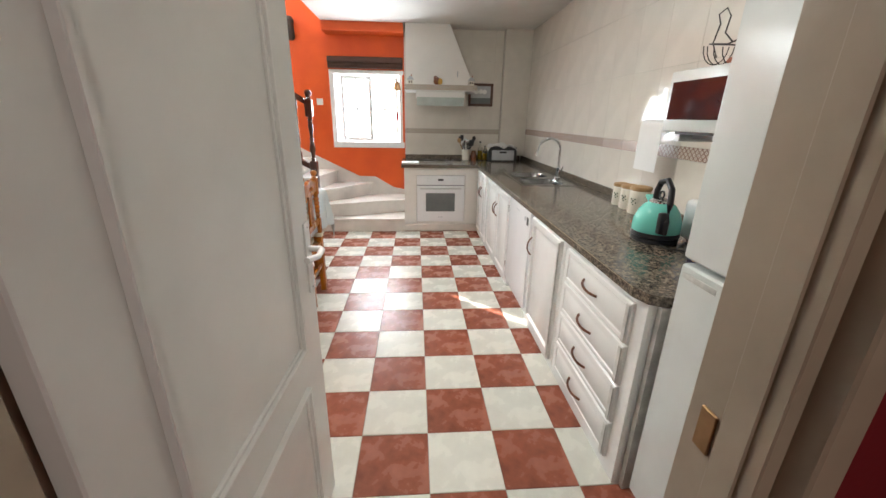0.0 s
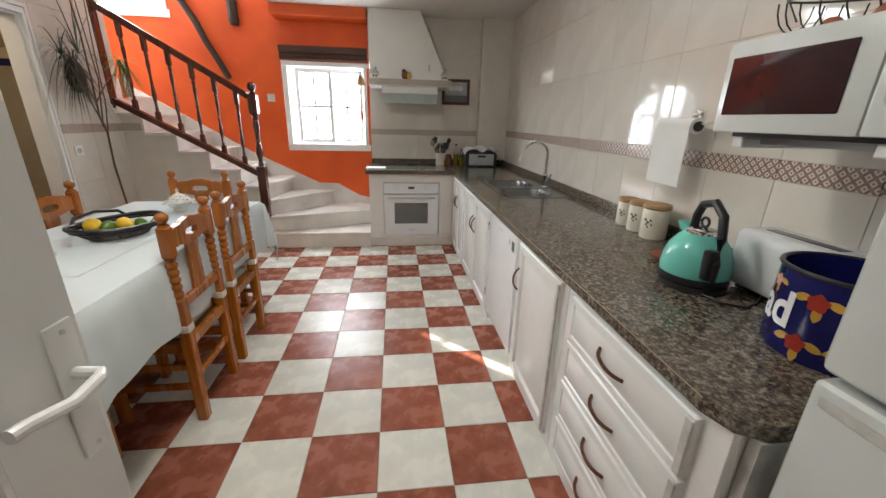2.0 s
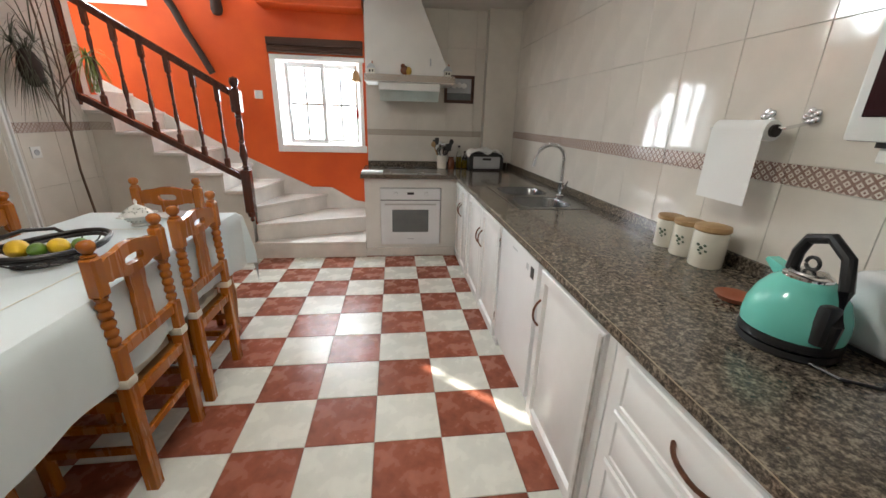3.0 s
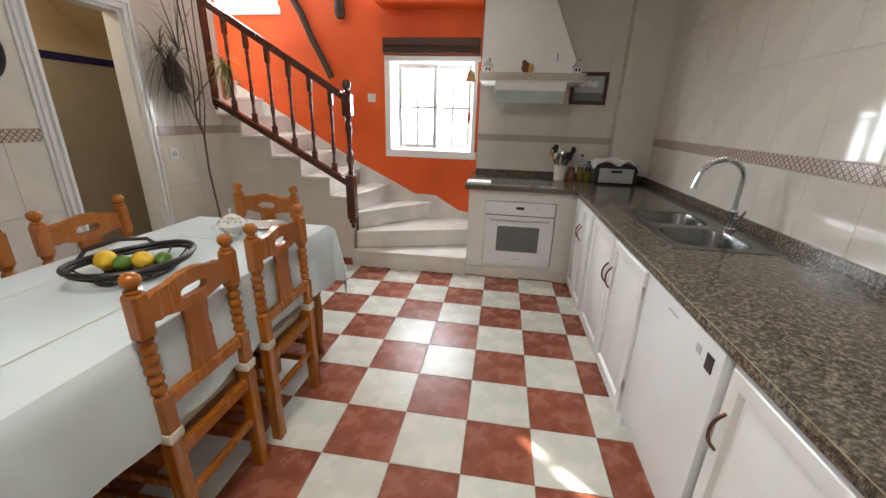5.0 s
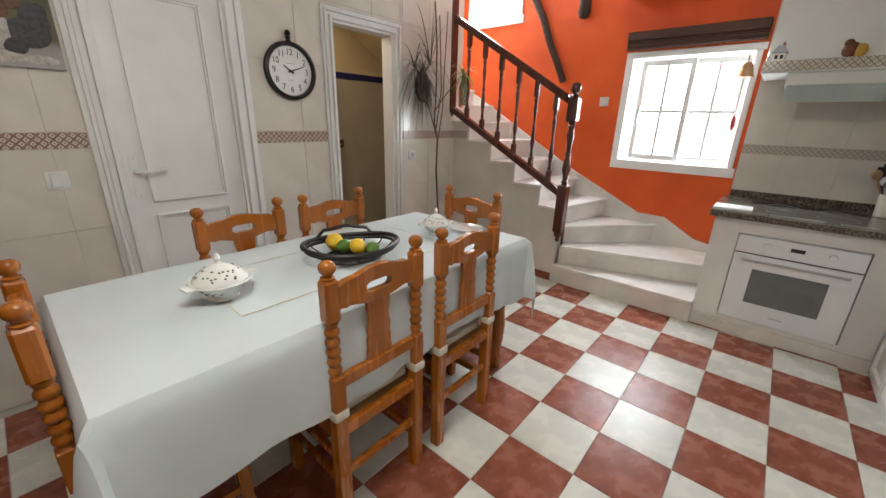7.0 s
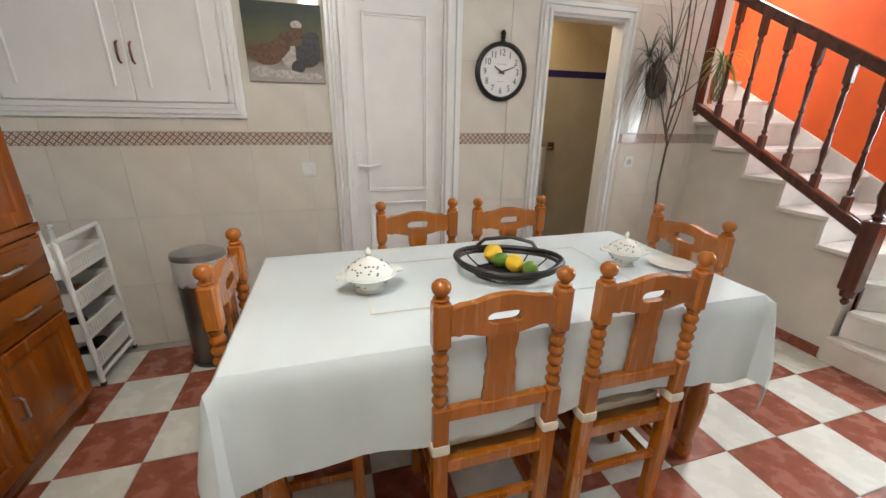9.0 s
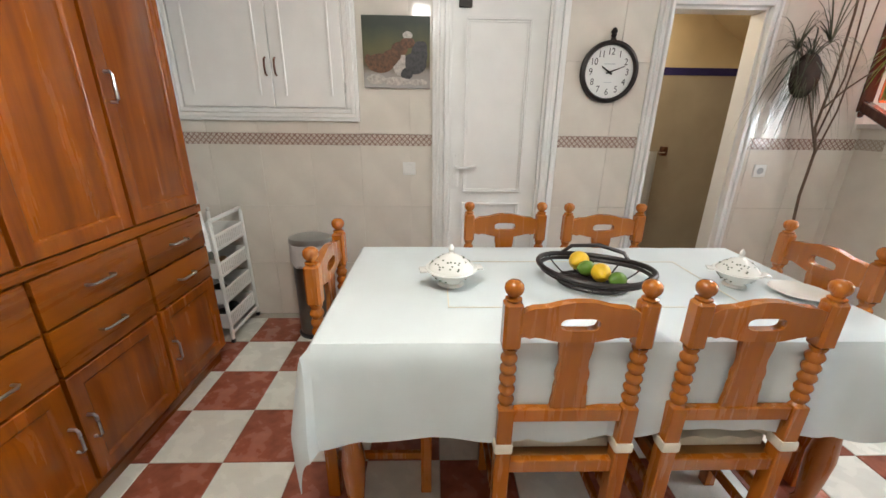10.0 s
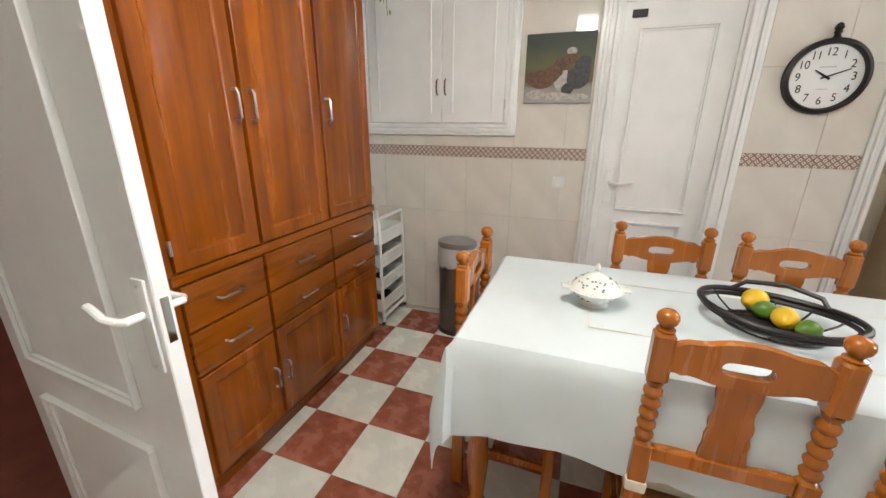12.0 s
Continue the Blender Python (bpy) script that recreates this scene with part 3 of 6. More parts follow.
def panel_door(name, width, height, label, stile=0.105, low=0.74, mid=0.87, up=0.0, margin=0.09):
    """Leaf along local x from the hinge at 0, thickness in y, with two moulded panels on both faces."""
    d = tagged(new(name), label, kind="structure")
    part("leaf", cbox(0, -0.018, 0.008, width, 0.018, height, 0.003), M["lacquer"], d)
    for side in (-1, 1):
        for z0, z1 in ((0.10, low), (mid, height - 0.13)):
            bm = bmesh.new()
            x0, x1 = stile, width - margin
            for o, p in ((0.0, 0.018), (0.012, 0.009)):
                for a in ((x0 + o, z0 + o, x1 - o, z0 + o + 0.012), (x0 + o, z1 - o - 0.012, x1 - o, z1 - o), (x0 + o, z0 + o + 0.012, x0 + o + 0.012, z1 - o - 0.012), (x1 - o - 0.012, z0 + o + 0.012, x1 - o, z1 - o - 0.012)):
                    box(bm, a[0], side * 0.017, a[1], a[2], side * (0.018 + p), a[3], 0.002)
            part("panel_moulding", bm, M["lacquer"], d)
        hx = width - 0.038
        plate = part("handle_plate", cbox(hx - 0.022, side * 0.018, 0.915 + up, hx + 0.022, side * 0.026, 1.145 + up, 0.004, 2), M["lacquer"], d, "white enamelled handle plate")
        hz = 1.06 + up
        part("lever", tube(bmesh.new(), [(hx, side * 0.02, hz), (hx, side * 0.062, hz), (hx - 0.012, side * 0.07, hz), (hx - 0.06, side * 0.072, hz - 0.004), (hx - 0.115, side * 0.066, hz + 0.008), (hx - 0.135, side * 0.064, hz + 0.010)], 0.0095, 10), M["lacquer"], plate, "white lever handle")
        bm = bmesh.new()
        for zz in (0.93 + up, 1.13 + up):
            lathe(bm, [(0.004, 0.0), (0.004, 0.003)], (hx, side * 0.026 - (0.003 if side < 0 else 0), zz), 8, "y")
        part("screws", bm, M["steel"], plate)
    part("lock_plate", cbox(width - 0.001, -0.009, 0.99, width + 0.002, 0.009, 1.10), M["chrome"], d, "steel lock plate in the door edge")
    return d


entrance = panel_door("door_entrance", 0.842, 2.06, "white panelled entrance door standing open with a lever handle", 0.125, 0.635, 0.765, 0.0, 0.165)
entrance.matrix_world = pose(-0.459, 0.165, 0, 0, 0, 86.7)
d1 = panel_door("door_1", 0.594, 2.14, "closed white panelled door with a lever handle", 0.105, 0.87, 0.945, 0.06)
d1.matrix_world = pose(X0 - 0.03, 2.569, 0, 0, 0, -90)
part("surface_bolt", cbox(0.475, 0.018, 2.06, 0.555, 0.034, 2.10, 0.003), M["iron"], d1, "small dark steel bolt")
# entrance surround
bm = bmesh.new()
for x0, s, st in ((-0.50, -1, 0.035), (0.34, 1, 0.024)):
    for o, dth in ((0.0, 0.034), (0.024, 0.026), (0.048, 0.018)):
        a, b = sorted((x0 + s * o, x0 + s * (o + 0.024)))
        box(bm, a, Y0, 0, b, Y0 + dth * 0.6, 2.15, 0.003)
        box(bm, a if o < 0.04 else (a if s > 0 else a + 0.012), 0.095 - dth, 0, b if o < 0.04 else (b - 0.012 if s > 0 else b), 0.108, 2.15, 0.003)
    a, b = sorted((x0, x0 - s * 0.02))
    box(bm, a, 0.09, 0, b, Y0 + 0.004, 2.09, 0.002)
    a, b = sorted((x0 - s * 0.02, x0 - s * st))
    box(bm, a, 0.11, 0, b, 0.15, 2.09, 0.002)
box(bm, -0.57, 0.095 - 0.03, 2.09, 0.41, Y0 + 0.02, 2.15, 0.003)
structure("trim_entrance", bm, M["jamb_paint"], "beige moulded entrance door surround, darkened for the hall's shade")
solid("strike_plate", cbox(0.316, 0.155, 1.055, 0.3205, 0.180, 1.115, 0.001), M["brass"], "small brass strike plate on the door jamb", "strike plate")


# ---- staircase ----
RISE = 0.178
stairs = thing("staircase", "winding marble staircase with a tiled side wall", "staircase", (-1.33, 4.74, 0))
O = Vector((-1.33, 4.74))
edges = [((-1.34, 4.735), (-0.2, 4.735)), ((-1.31, 4.78), (-0.2, 5.15)), ((-1.31, 4.85), (-0.70, Y1)), ((-1.365, 4.735), (-1.20, Y1))]
xs = [-1.54 - 0.283 * k for k in range(8)]
edges += [((x, 4.735), (x, Y1)) for x in xs]
for n in range(1, len(edges)):
    (ax, ay), (bx, by) = edges[n - 1]
    (cx, cy), (dx, dy) = edges[n]
    poly = [(ax, ay), (bx, by)]
    if n == 2:
        poly.append((-0.2, Y1))
    poly += [(dx, dy), (cx, cy)]
    z1 = RISE * n
    d = Vector((by - ay, ax - bx)).normalized() * 0.02
    if d.y > 0.001 or (abs(d.y) <= 0.001 and d.x < 0):
        d = -d
    slab = [(ax + d.x, ay + d.y), (bx + d.x, by + d.y)] + poly[2:]
    if n >= 4:
        slab = [(x, y - 0.03 if y < 4.8 else y) for x, y in slab]
    bm = prism(bmesh.new(), [(x - O.x, y - O.y) for x, y in slab], z1 - 0.03, z1, "z")
    bmesh.ops.bevel(bm, geom=[e for e in bm.edges], offset=0.004, segments=1, affect="EDGES")
    part("tread", bm, M["marble"], stairs)
    e = -d * 1.2
    riser = [(ax, ay), (bx, by), (bx + e.x, by + e.y), (ax + e.x, ay + e.y)]
    part("riser", prism(bmesh.new(), [(x - O.x, y - O.y) for x, y in riser], z1 - RISE, z1 - 0.03, "z"), M["marble"], stairs)
poly = [(-0.004, 0), (-0.004, RISE * 3 - 0.03)]
tops = [-1.365] + xs
for n, (a, b) in enumerate(zip(tops, tops[1:])):
    poly += [(a + 1.324, RISE * (4 + n) - 0.031), (b + 1.324, RISE * (4 + n) - 0.031)]
    if b < X0:
        break
poly = [p for p in poly if p[0] >= X0 + 1.33] + [(X0 + 1.33, RISE * 8 - 0.03), (X0 + 1.33, 0)]
part("side_wall", prism(bmesh.new(), poly, 0.012, 0.11, "y"), M["wall_tile"], stairs, "cream tiled wall under the stairs")
part("border_band", cbox(X0 + 1.33, 0.008, 1.257, -2.396 + 1.33, 0.012, 1.329), M["band_x"], stairs, "faded patterned border tiles")
part("skirting", cbox(X0 + 1.33, 0.0, 0, -0.03, 0.012, 0.07), M["floor_red"], stairs, "red tile skirting")
sk = [(-0.2, 0.16), (-0.2, 0.42), (-0.38, 0.455), (-0.647, 0.612), (-0.881, 0.618), (-1.635, 0.985), (-3.7, 2.18), (-3.7, 1.0), (-1.6, 0.3)]
part("wall_skirting", prism(bmesh.new(), [(x + 1.33, z) for x, z in sk], Y1 - 0.022 - O.y, Y1 - O.y - 0.001, "y"), M["marble"], stairs, "sloping marble wall skirting")


def turned(h, r, base, top):
    """Profile of a turned baluster between two square blocks: (radius, height) pairs."""
    s = h - base - top
    rows = [(0.95, 0.0), (0.55, 0.02), (0.85, 0.05), (0.55, 0.08), (0.62, 0.16), (1.0, 0.26), (0.78, 0.38), (0.52, 0.47), (0.85, 0.50), (0.52, 0.53), (0.60, 0.66), (0.85, 0.80), (0.60, 0.90), (0.95, 0.94), (0.6, 0.97), (0.95, 1.0)]
    return [(r * a, base + s * b) for a, b in rows]


rail = thing("stair_balustrade", "dark varnished wooden balustrade with turned balusters", "balustrade", (-1.31, 4.705, 0))
newel = part("newel_post", cbox(-0.042, -0.042, 0.50, 0.042, 0.042, 0.92, 0.006), M["stair_wood"], rail)
bm = lathe(bmesh.new(), [(0.0, 0.40), (0.018, 0.415), (0.022, 0.43), (0.014, 0.445), (0.034, 0.46), (0.04, 0.50)], seg=14)
part("pendant", bm, M["stair_wood"], newel)
part("turned_shaft", lathe(bmesh.new(), turned(1.44, 0.038, 0.92, 0.0), seg=16), M["stair_wood"], newel)
part("top_block", cbox(-0.042, -0.042, 1.44, 0.042, 0.042, 1.63, 0.008), M["stair_wood"], newel)
part("finial", lathe(bmesh.new(), [(0.03, 1.63), (0.036, 1.64), (0.022, 1.655), (0.036, 1.675), (0.042, 1.70), (0.034, 1.73), (0.0, 1.745)], seg=16), M["stair_wood"], newel)


def rail_z(x, top):
    return (1.585 - 0.60 * (x + 0.0)) if top else (0.83 - 0.553 * x)


def sloped(bm, xa, xb, top, half, w, hh):
    za, zb = rail_z(xa, top), rail_z(xb, top)
    prism(bm, [(xa, za - hh), (xb, zb - hh), (xb, zb + hh), (xa, za + hh)], -half, half, "y")
    return bm


bm = sloped(bmesh.new(), -0.04, -1.32, True, 0.032, 0, 0.034)
bmesh.ops.bevel(bm, geom=list(bm.edges), offset=0.014, segments=2, affect="EDGES")
part("handrail", bm, M["stair_wood"], rail)
bm = sloped(bmesh.new(), -0.04, -1.30, False, 0.03, 0, 0.034)
bmesh.ops.bevel(bm, geom=list(bm.edges), offset=0.006, segments=1, affect="EDGES")
part("bottom_rail", bm, M["stair_wood"], rail)
for k in range(6):
    x = -0.155 - 0.188 * k
    b0, b1 = rail_z(x, False) + 0.01, rail_z(x, True) - 0.01
    bm = cbox(x - 0.02, -0.02, b0, x + 0.02, 0.02, b0 + 0.10, 0.003)
    box(bm, x - 0.02, -0.02, b1 - 0.14, x + 0.02, 0.02, b1, 0.003)
    h = b1 - b0
    lathe(bm, [(r, b0 + z) for r, z in turned(h, 0.021, 0.10, 0.14)], (x, 0, 0), 12)
    part("baluster", bm, M["stair_wood"], rail)
up = part("upper_newel", cbox(-1.36, -0.045, 1.50, -1.27, 0.045, 2.75, 0.006), M["stair_wood"], rail)
part("pendant", lathe(bmesh.new(), [(0.0, 1.40), (0.02, 1.415), (0.024, 1.43), (0.015, 1.45), (0.038, 1.47), (0.042, 1.50)], (-1.315, 0, 0), 14), M["stair_wood"], up)


# ---- kitchen units ----
FX, TZ = 0.77, 0.885


def bar_handle(bm, y, z, length, vertical=True, x=0.0, r=0.005, out=0.03):
    """Bow handle on a front that faces -x."""
    pts = []
    for k in range(9):
        u = -1 + 2 * k / 8
        o = out * (1 - abs(u) ** 2.5)
        pts.append((x - o, y + (0 if vertical else u * length / 2), z + (u * length / 2 if vertical else 0.012 * u)))
    tube(bm, pts, r, 8)
    return bm


def stepped(bm, rects, x):
    """Connected front facing -x from nested rectangles (y0, z0, y1, z1, out)."""
    loops = [[bm.verts.new((x - o, y, z)) for y, z in ((a, b), (c, b), (c, d), (a, d))] for a, b, c, d, o in rects]
    for p, q in zip(loops, loops[1:]):
        for k in range(4):
            bm.faces.new((p[k], p[(k + 1) % 4], q[(k + 1) % 4], q[k]))
    bm.faces.new(loops[-1]), bm.faces.new(loops[0])
    bmesh.ops.recalc_face_normals(bm, faces=bm.faces)
    return bm


def drawer_front(bm, y0, y1, z0, z1):
    def r(i, o):
        return (y0 + i, z0 + i, y1 - i, z1 - i, o)
    return stepped(bm, [r(0, -0.002), r(0, 0.012), r(0.005, 0.017), r(0.024, 0.018), r(0.028, 0.014), r(0.034, 0.014), r(0.040, 0.018)], 0.0)


def shaker(bm, y0, y1, z0, z1, x=0.0, rail_w=0.055):
    def r(i, o):
        return (y0 + i, z0 + i, y1 - i, z1 - i, o)
    w = rail_w
    return stepped(bm, [r(0, -0.002), r(0, 0.015), r(0.004, 0.018), r(w - 0.008, 0.018), r(w, 0.010), r(w + 0.004, 0.004), r(w + 0.016, 0.004), r(w + 0.030, 0.012)], x)


def unit(name, y0, y1, label, top=0.842):
    """Carcass whose front stands at x = FX; parts in local coordinates."""
    u = thing(name, label, "kitchen cabinet", (FX, y0, 0), group="kitchen units")
    w = y1 - y0
    part("body", cbox(0.018, 0.0, 0.0, 0.70, w, top), M["lacquer"], u)
    part("face_frame", cbox(0.0, 0.0, 0.0, 0.018, w, 0.842, 0.001), M["lacquer"], u)
    return u


u = unit("drawer_unit", 0.955, 1.715, "white lacquered drawer unit with bronze bow handles")
for k in range(4):
    z0 = 0.07 + 0.188 * k
    dr = part("drawer", drawer_front(bmesh.new(), 0.07, 0.70, z0, z0 + 0.180), M["lacquer"], u)
    part("handle", bar_handle(bmesh.new(), 0.40, z0 + 0.09, 0.14, False, -0.018, 0.0065, 0.03), M["bronze"], dr, "bronze bow handle")
bm = bmesh.new()
for k in range(4):
    z0 = 0.075 + 0.188 * k
    box(bm, -0.024, 0.073, z0, -0.018, 0.098, z0 + 0.166, 0.003)
part("edge_strip", bm, M["lacquer_edge"], u, "worn grey edge strips of the drawers")
u = unit("base_unit", 1.72, 2.318, "white lacquered cupboard with one panelled door")
dr = part("door", shaker(bmesh.new(), 0.04, 0.575, 0.05, 0.82), M["lacquer"], u)
part("handle", bar_handle(bmesh.new(), 0.545, 0.62, 0.13, True, -0.018, 0.0055, 0.03), M["bronze"], dr, "bronze bow handle")
part("edge_strip", cbox(-0.026, 0.042, 0.06, -0.018, 0.064, 0.81, 0.003), M["lacquer_edge"], u, "worn grey hinge strip")
u = unit("sink_unit", 2.952, 4.06, "white lacquered sink cupboard with two panelled doors", 0.66)
for a, b, h in ((0.04, 0.535, 0.50), (0.545, 1.06, 0.58)):
    dr = part("door", shaker(bmesh.new(), a, b, 0.05, 0.82), M["lacquer"], u)
    part("handle", bar_handle(bmesh.new(), h, 0.60, 0.13, True, -0.018, 0.0055, 0.03), M["bronze"], dr, "bronze bow handle")
for zz in (0.18, 0.69):
    part("hinge", lathe(bmesh.new(), [(0.006, 0.0), (0.006, 0.06)], (-0.014, 0.034, zz), 8), M["steel"], u, "steel barrel hinge")
u = unit("corner_unit", 4.065, 4.745, "white lacquered corner cupboard with two narrow doors")
for a, b, h in ((0.03, 0.33, 0.30), (0.34, 0.65, 0.37)):
    dr = part("door", shaker(bmesh.new(), a, b, 0.05, 0.82, 0.0, 0.045), M["lacquer"], u)
    part("handle", bar_handle(bmesh.new(), h, 0.60, 0.12, True, -0.018, 0.0055, 0.03), M["bronze"], dr, "bronze bow handle")

dw = thing("dishwasher", "white dishwasher with a small black display in its door", "dishwasher", (FX, 2.325, 0))
part("body", cbox(0.02, 0.0, 0.09, 0.60, 0.618, 0.84), M["appliance"], dw)
part("door", cbox(-0.022, 0.006, 0.10, 0.02, 0.612, 0.835, 0.008, 2), M["appliance"], dw)
part("plinth", cbox(0.03, 0.0, 0.0, 0.58, 0.618, 0.09), M["appliance"], dw)
part("display", cbox(-0.0245, 0.045, 0.735, -0.022, 0.085, 0.79), M["black"], dw, "small black display")
part("badge", cbox(-0.0235, 0.12, 0.755, -0.022, 0.15, 0.785), M["grey_plastic"], dw, "worn grey sticker")
part("label_bar", cbox(-0.0235, 0.30, 0.785, -0.022, 0.38, 0.793), M["grey_plastic"], dw)
fill = solid("end_panel", cbox(0.80, 0.925, 0.0, 1.45, 0.95, 0.842), M["lacquer_edge"], "grey-brown panel closing the end of the units", "panel")

# worktop in granite, cut out for the sink
SX0, SX1, SY0, SY1 = 0.935, 1.42, 3.19, 4.05
bm = bmesh.new()
prism(bm, [(0.742, 4.72), (0.742, 1.02), (0.765, 0.955), (0.82, 0.925), (SX0, 0.925), (SX0, 5.53), (-0.235, 5.53), (-0.235, 4.72)], 0.845, TZ, "z")
box(bm, SX0, 0.925, 0.845, X1 - 0.002, SY0, TZ)
box(bm, SX0, SY1, 0.845, X1 - 0.002, Y1 - 0.02, TZ)
box(bm, SX1, SY0, 0.845, X1 - 0.002, SY1, TZ)
top = solid("worktop", bm, M["granite"], "brown speckled granite worktop with a polished edge", "worktop")
bm = cbox(X1 - 0.022, 0.93, TZ, X1 - 0.002, Y1 - 0.035, TZ + 0.055, 0.003)
box(bm, -0.2, Y1 - 0.034, TZ, X1 - 0.03, Y1 - 0.014, TZ + 0.055, 0.003)
part("upstand", bm, M["granite"], top)
bm = cbox(0.7405, 1.02, TZ - 0.005, 0.742, 4.72, TZ - 0.0025)
part("edge_line", bm, M["beige_tile"], top, "thin pale line along the edge")

# oven block and hob
blk = thing("oven_block", "white plastered masonry block holding the oven", "oven housing", (-0.20, 4.76, 0))
bm = bmesh.new()
box(bm, 0.0, 0.02, 0.0, 0.155, 0.76, 0.842), box(bm, 0.80, 0.02, 0.0, 0.965, 0.76, 0.842), box(bm, 0.155, 0.02, 0.745, 0.80, 0.76, 0.842), box(bm, 0.155, 0.02, 0.0, 0.80, 0.76, 0.125)
part("body", bm, M["white_paint"], blk)
part("plinth", cbox(0.0, 0.0, 0.0, 0.965, 0.02, 0.09, 0.003), M["marble"], blk, "marble plinth")
oven = thing("oven", "white built-in oven with a grey glass window", "oven", (-0.04, 4.755, 0.13))
part("body", cbox(0.0, 0.03, 0.0, 0.63, 0.55, 0.61), M["appliance"], oven)
part("control_panel", cbox(0.0, 0.005, 0.49, 0.63, 0.03, 0.61, 0.003), M["appliance"], oven)
part("gap", cbox(0.002, 0.012, 0.482, 0.628, 0.03, 0.49), M["black"], oven)
dr = part("door", cbox(0.0, 0.0, 0.0, 0.63, 0.03, 0.482, 0.004), M["appliance"], oven)
part("door_glass", cbox(0.12, -0.004, 0.14, 0.505, 0.001, 0.385, 0.002), M["oven_glass"], dr, "grey oven window")
bm = tube(bmesh.new(), [(0.05, 0.0, 0.445), (0.05, -0.035, 0.45), (0.58, -0.035, 0.45), (0.58, 0.0, 0.445)], 0.008, 8)
part("handle", bm, M["steel"], dr, "steel bar handle")
for x in (0.16, 0.48):
    part("knob", lathe(bmesh.new(), [(0.018, -0.012), (0.02, -0.006), (0.02, 0.006)], (x, 0, 0.555), 16, "y"), M["appliance"], oven)
part("clock_display", cbox(0.28, 0.003, 0.545, 0.35, 0.006, 0.57), M["black"], oven, "dark clock display")
part("label_bar", cbox(0.28, -0.002, 0.06, 0.35, 0.0, 0.066), M["grey_plastic"], dr)
hob = thing("hob", "black glass hob set in the worktop", "hob", (-0.02, 4.80, TZ))
part("glass", cbox(0.0, 0.0, 0.0, 0.60, 0.52, 0.007, 0.002), M["hob_glass"], hob)
part("rim", cbox(-0.004, -0.004, 0.0, 0.604, 0.0, 0.009), M["steel"], hob, "steel rim")
bm = bmesh.new()
for x, y, r in ((0.16, 0.15, 0.08), (0.44, 0.15, 0.10), (0.16, 0.38, 0.10), (0.44, 0.38, 0.075)):
    tube(bm, [(x + r * math.cos(a * math.pi / 12), y + r * math.sin(a * math.pi / 12), 0.007) for a in range(24)], 0.0012, 4, True)
part("cooking_rings", bm, M["grey_plastic"], hob)
solid("folded_cloth", cbox(-0.11, -0.09, 0.0, 0.11, 0.09, 0.02, 0.008, 2), M["paper"], "folded white cloth on the worktop beside the hob", "cloth", (-0.12, 4.86, TZ))

# hood
hood = thing("cooker_hood", "white plastered chimney hood with a tiled shelf edge", "cooker hood", (0.27, Y1 - 0.012, 0))
bm = bmesh.new()
a = [bm.verts.new(p) for p in ((-0.44, -0.001, 1.85), (0.44, -0.001, 1.85), (0.44, -0.40, 1.85), (-0.44, -0.40, 1.85))]
b = [bm.verts.new(p) for p in ((-0.44, -0.001, ZC - 0.002), (0.13, -0.001, ZC - 0.002), (0.13, -0.28, ZC - 0.002), (-0.44, -0.28, ZC - 0.002))]
bm.faces.new(a), bm.faces.new(b)
for k in range(4):
    bm.faces.new((a[k], a[(k + 1) % 4], b[(k + 1) % 4], b[k]))
bmesh.ops.recalc_face_normals(bm, faces=bm.faces)
part("chimney", bm, M["white_paint"], hood)
part("shelf", cbox(-0.45, -0.52, 1.775, 0.47, -0.001, 1.85, 0.006), M["plastic"], hood)
part("tile_border", cbox(-0.45, -0.526, 1.785, 0.47, -0.52, 1.848), M["band_shelf"], hood, "border of small lattice tiles")
ext = part("extractor", cbox(-0.31, -0.50, 1.70, 0.32, -0.05, 1.775, 0.006), M["plastic"], hood)
bm = prism(bmesh.new(), [(-0.50, 1.70), (-0.06, 1.70), (-0.06, 1.66), (-0.44, 1.60)], -0.30, 0.31, "x")
part("visor", bm, M["hood_filter"], ext, "pale green glass visor")
for k in range(16):
    x = -0.285 + 0.0375 * k
    part("slat", prism(bmesh.new(), [(-0.497, 1.693), (-0.441, 1.604), (-0.446, 1.600), (-0.503, 1.690)], x, x + 0.010, "x"), M["hood_filter"], ext)
part("cord_pull", cbox(0.22, -0.415, 1.95, 0.232, -0.395, 2.02, 0.003), M["grey_plastic"], hood)

SH = 1.85


def ornament(x, label, kind):
    t = thing("ornament", label, "ornament", (x, Y1 - 0.46, SH), group="hood shelf")
    if kind == "house":
        part("house", cbox(-0.034, -0.026, 0, 0.034, 0.026, 0.055, 0.004), M["stoneware"], t)
        for u in (-0.022, 0.006):
            part("house_window", cbox(u, -0.0285, 0.016, u + 0.016, -0.026, 0.040), M["iron"], t)
        bm = prism(bmesh.new(), [(-0.046, 0.052), (0.046, 0.052), (0.012, 0.098), (-0.012, 0.098)], -0.036, 0.036, "y")
        bmesh.ops.bevel(bm, geom=list(bm.edges), offset=0.004, segments=1, affect="EDGES")
        part("roof", bm, M["grey_plastic"], t)
        part("chimney", cbox(0.004, -0.008, 0.09, 0.018, 0.006, 0.118, 0.002), M["terracotta"], t)
    else:
        bm = blob(bmesh.new(), (-0.012, 0, 0.045), 0.045, 0.035, 0.045)
        blob(bm, (-0.03, -0.005, 0.085), 0.024, 0.022, 0.022)
        part("body", bm, M["amber"], t)
        part("belly", blob(bmesh.new(), (0.028, -0.012, 0.04), 0.032, 0.03, 0.04), M["flower_gold"], t)
    return t


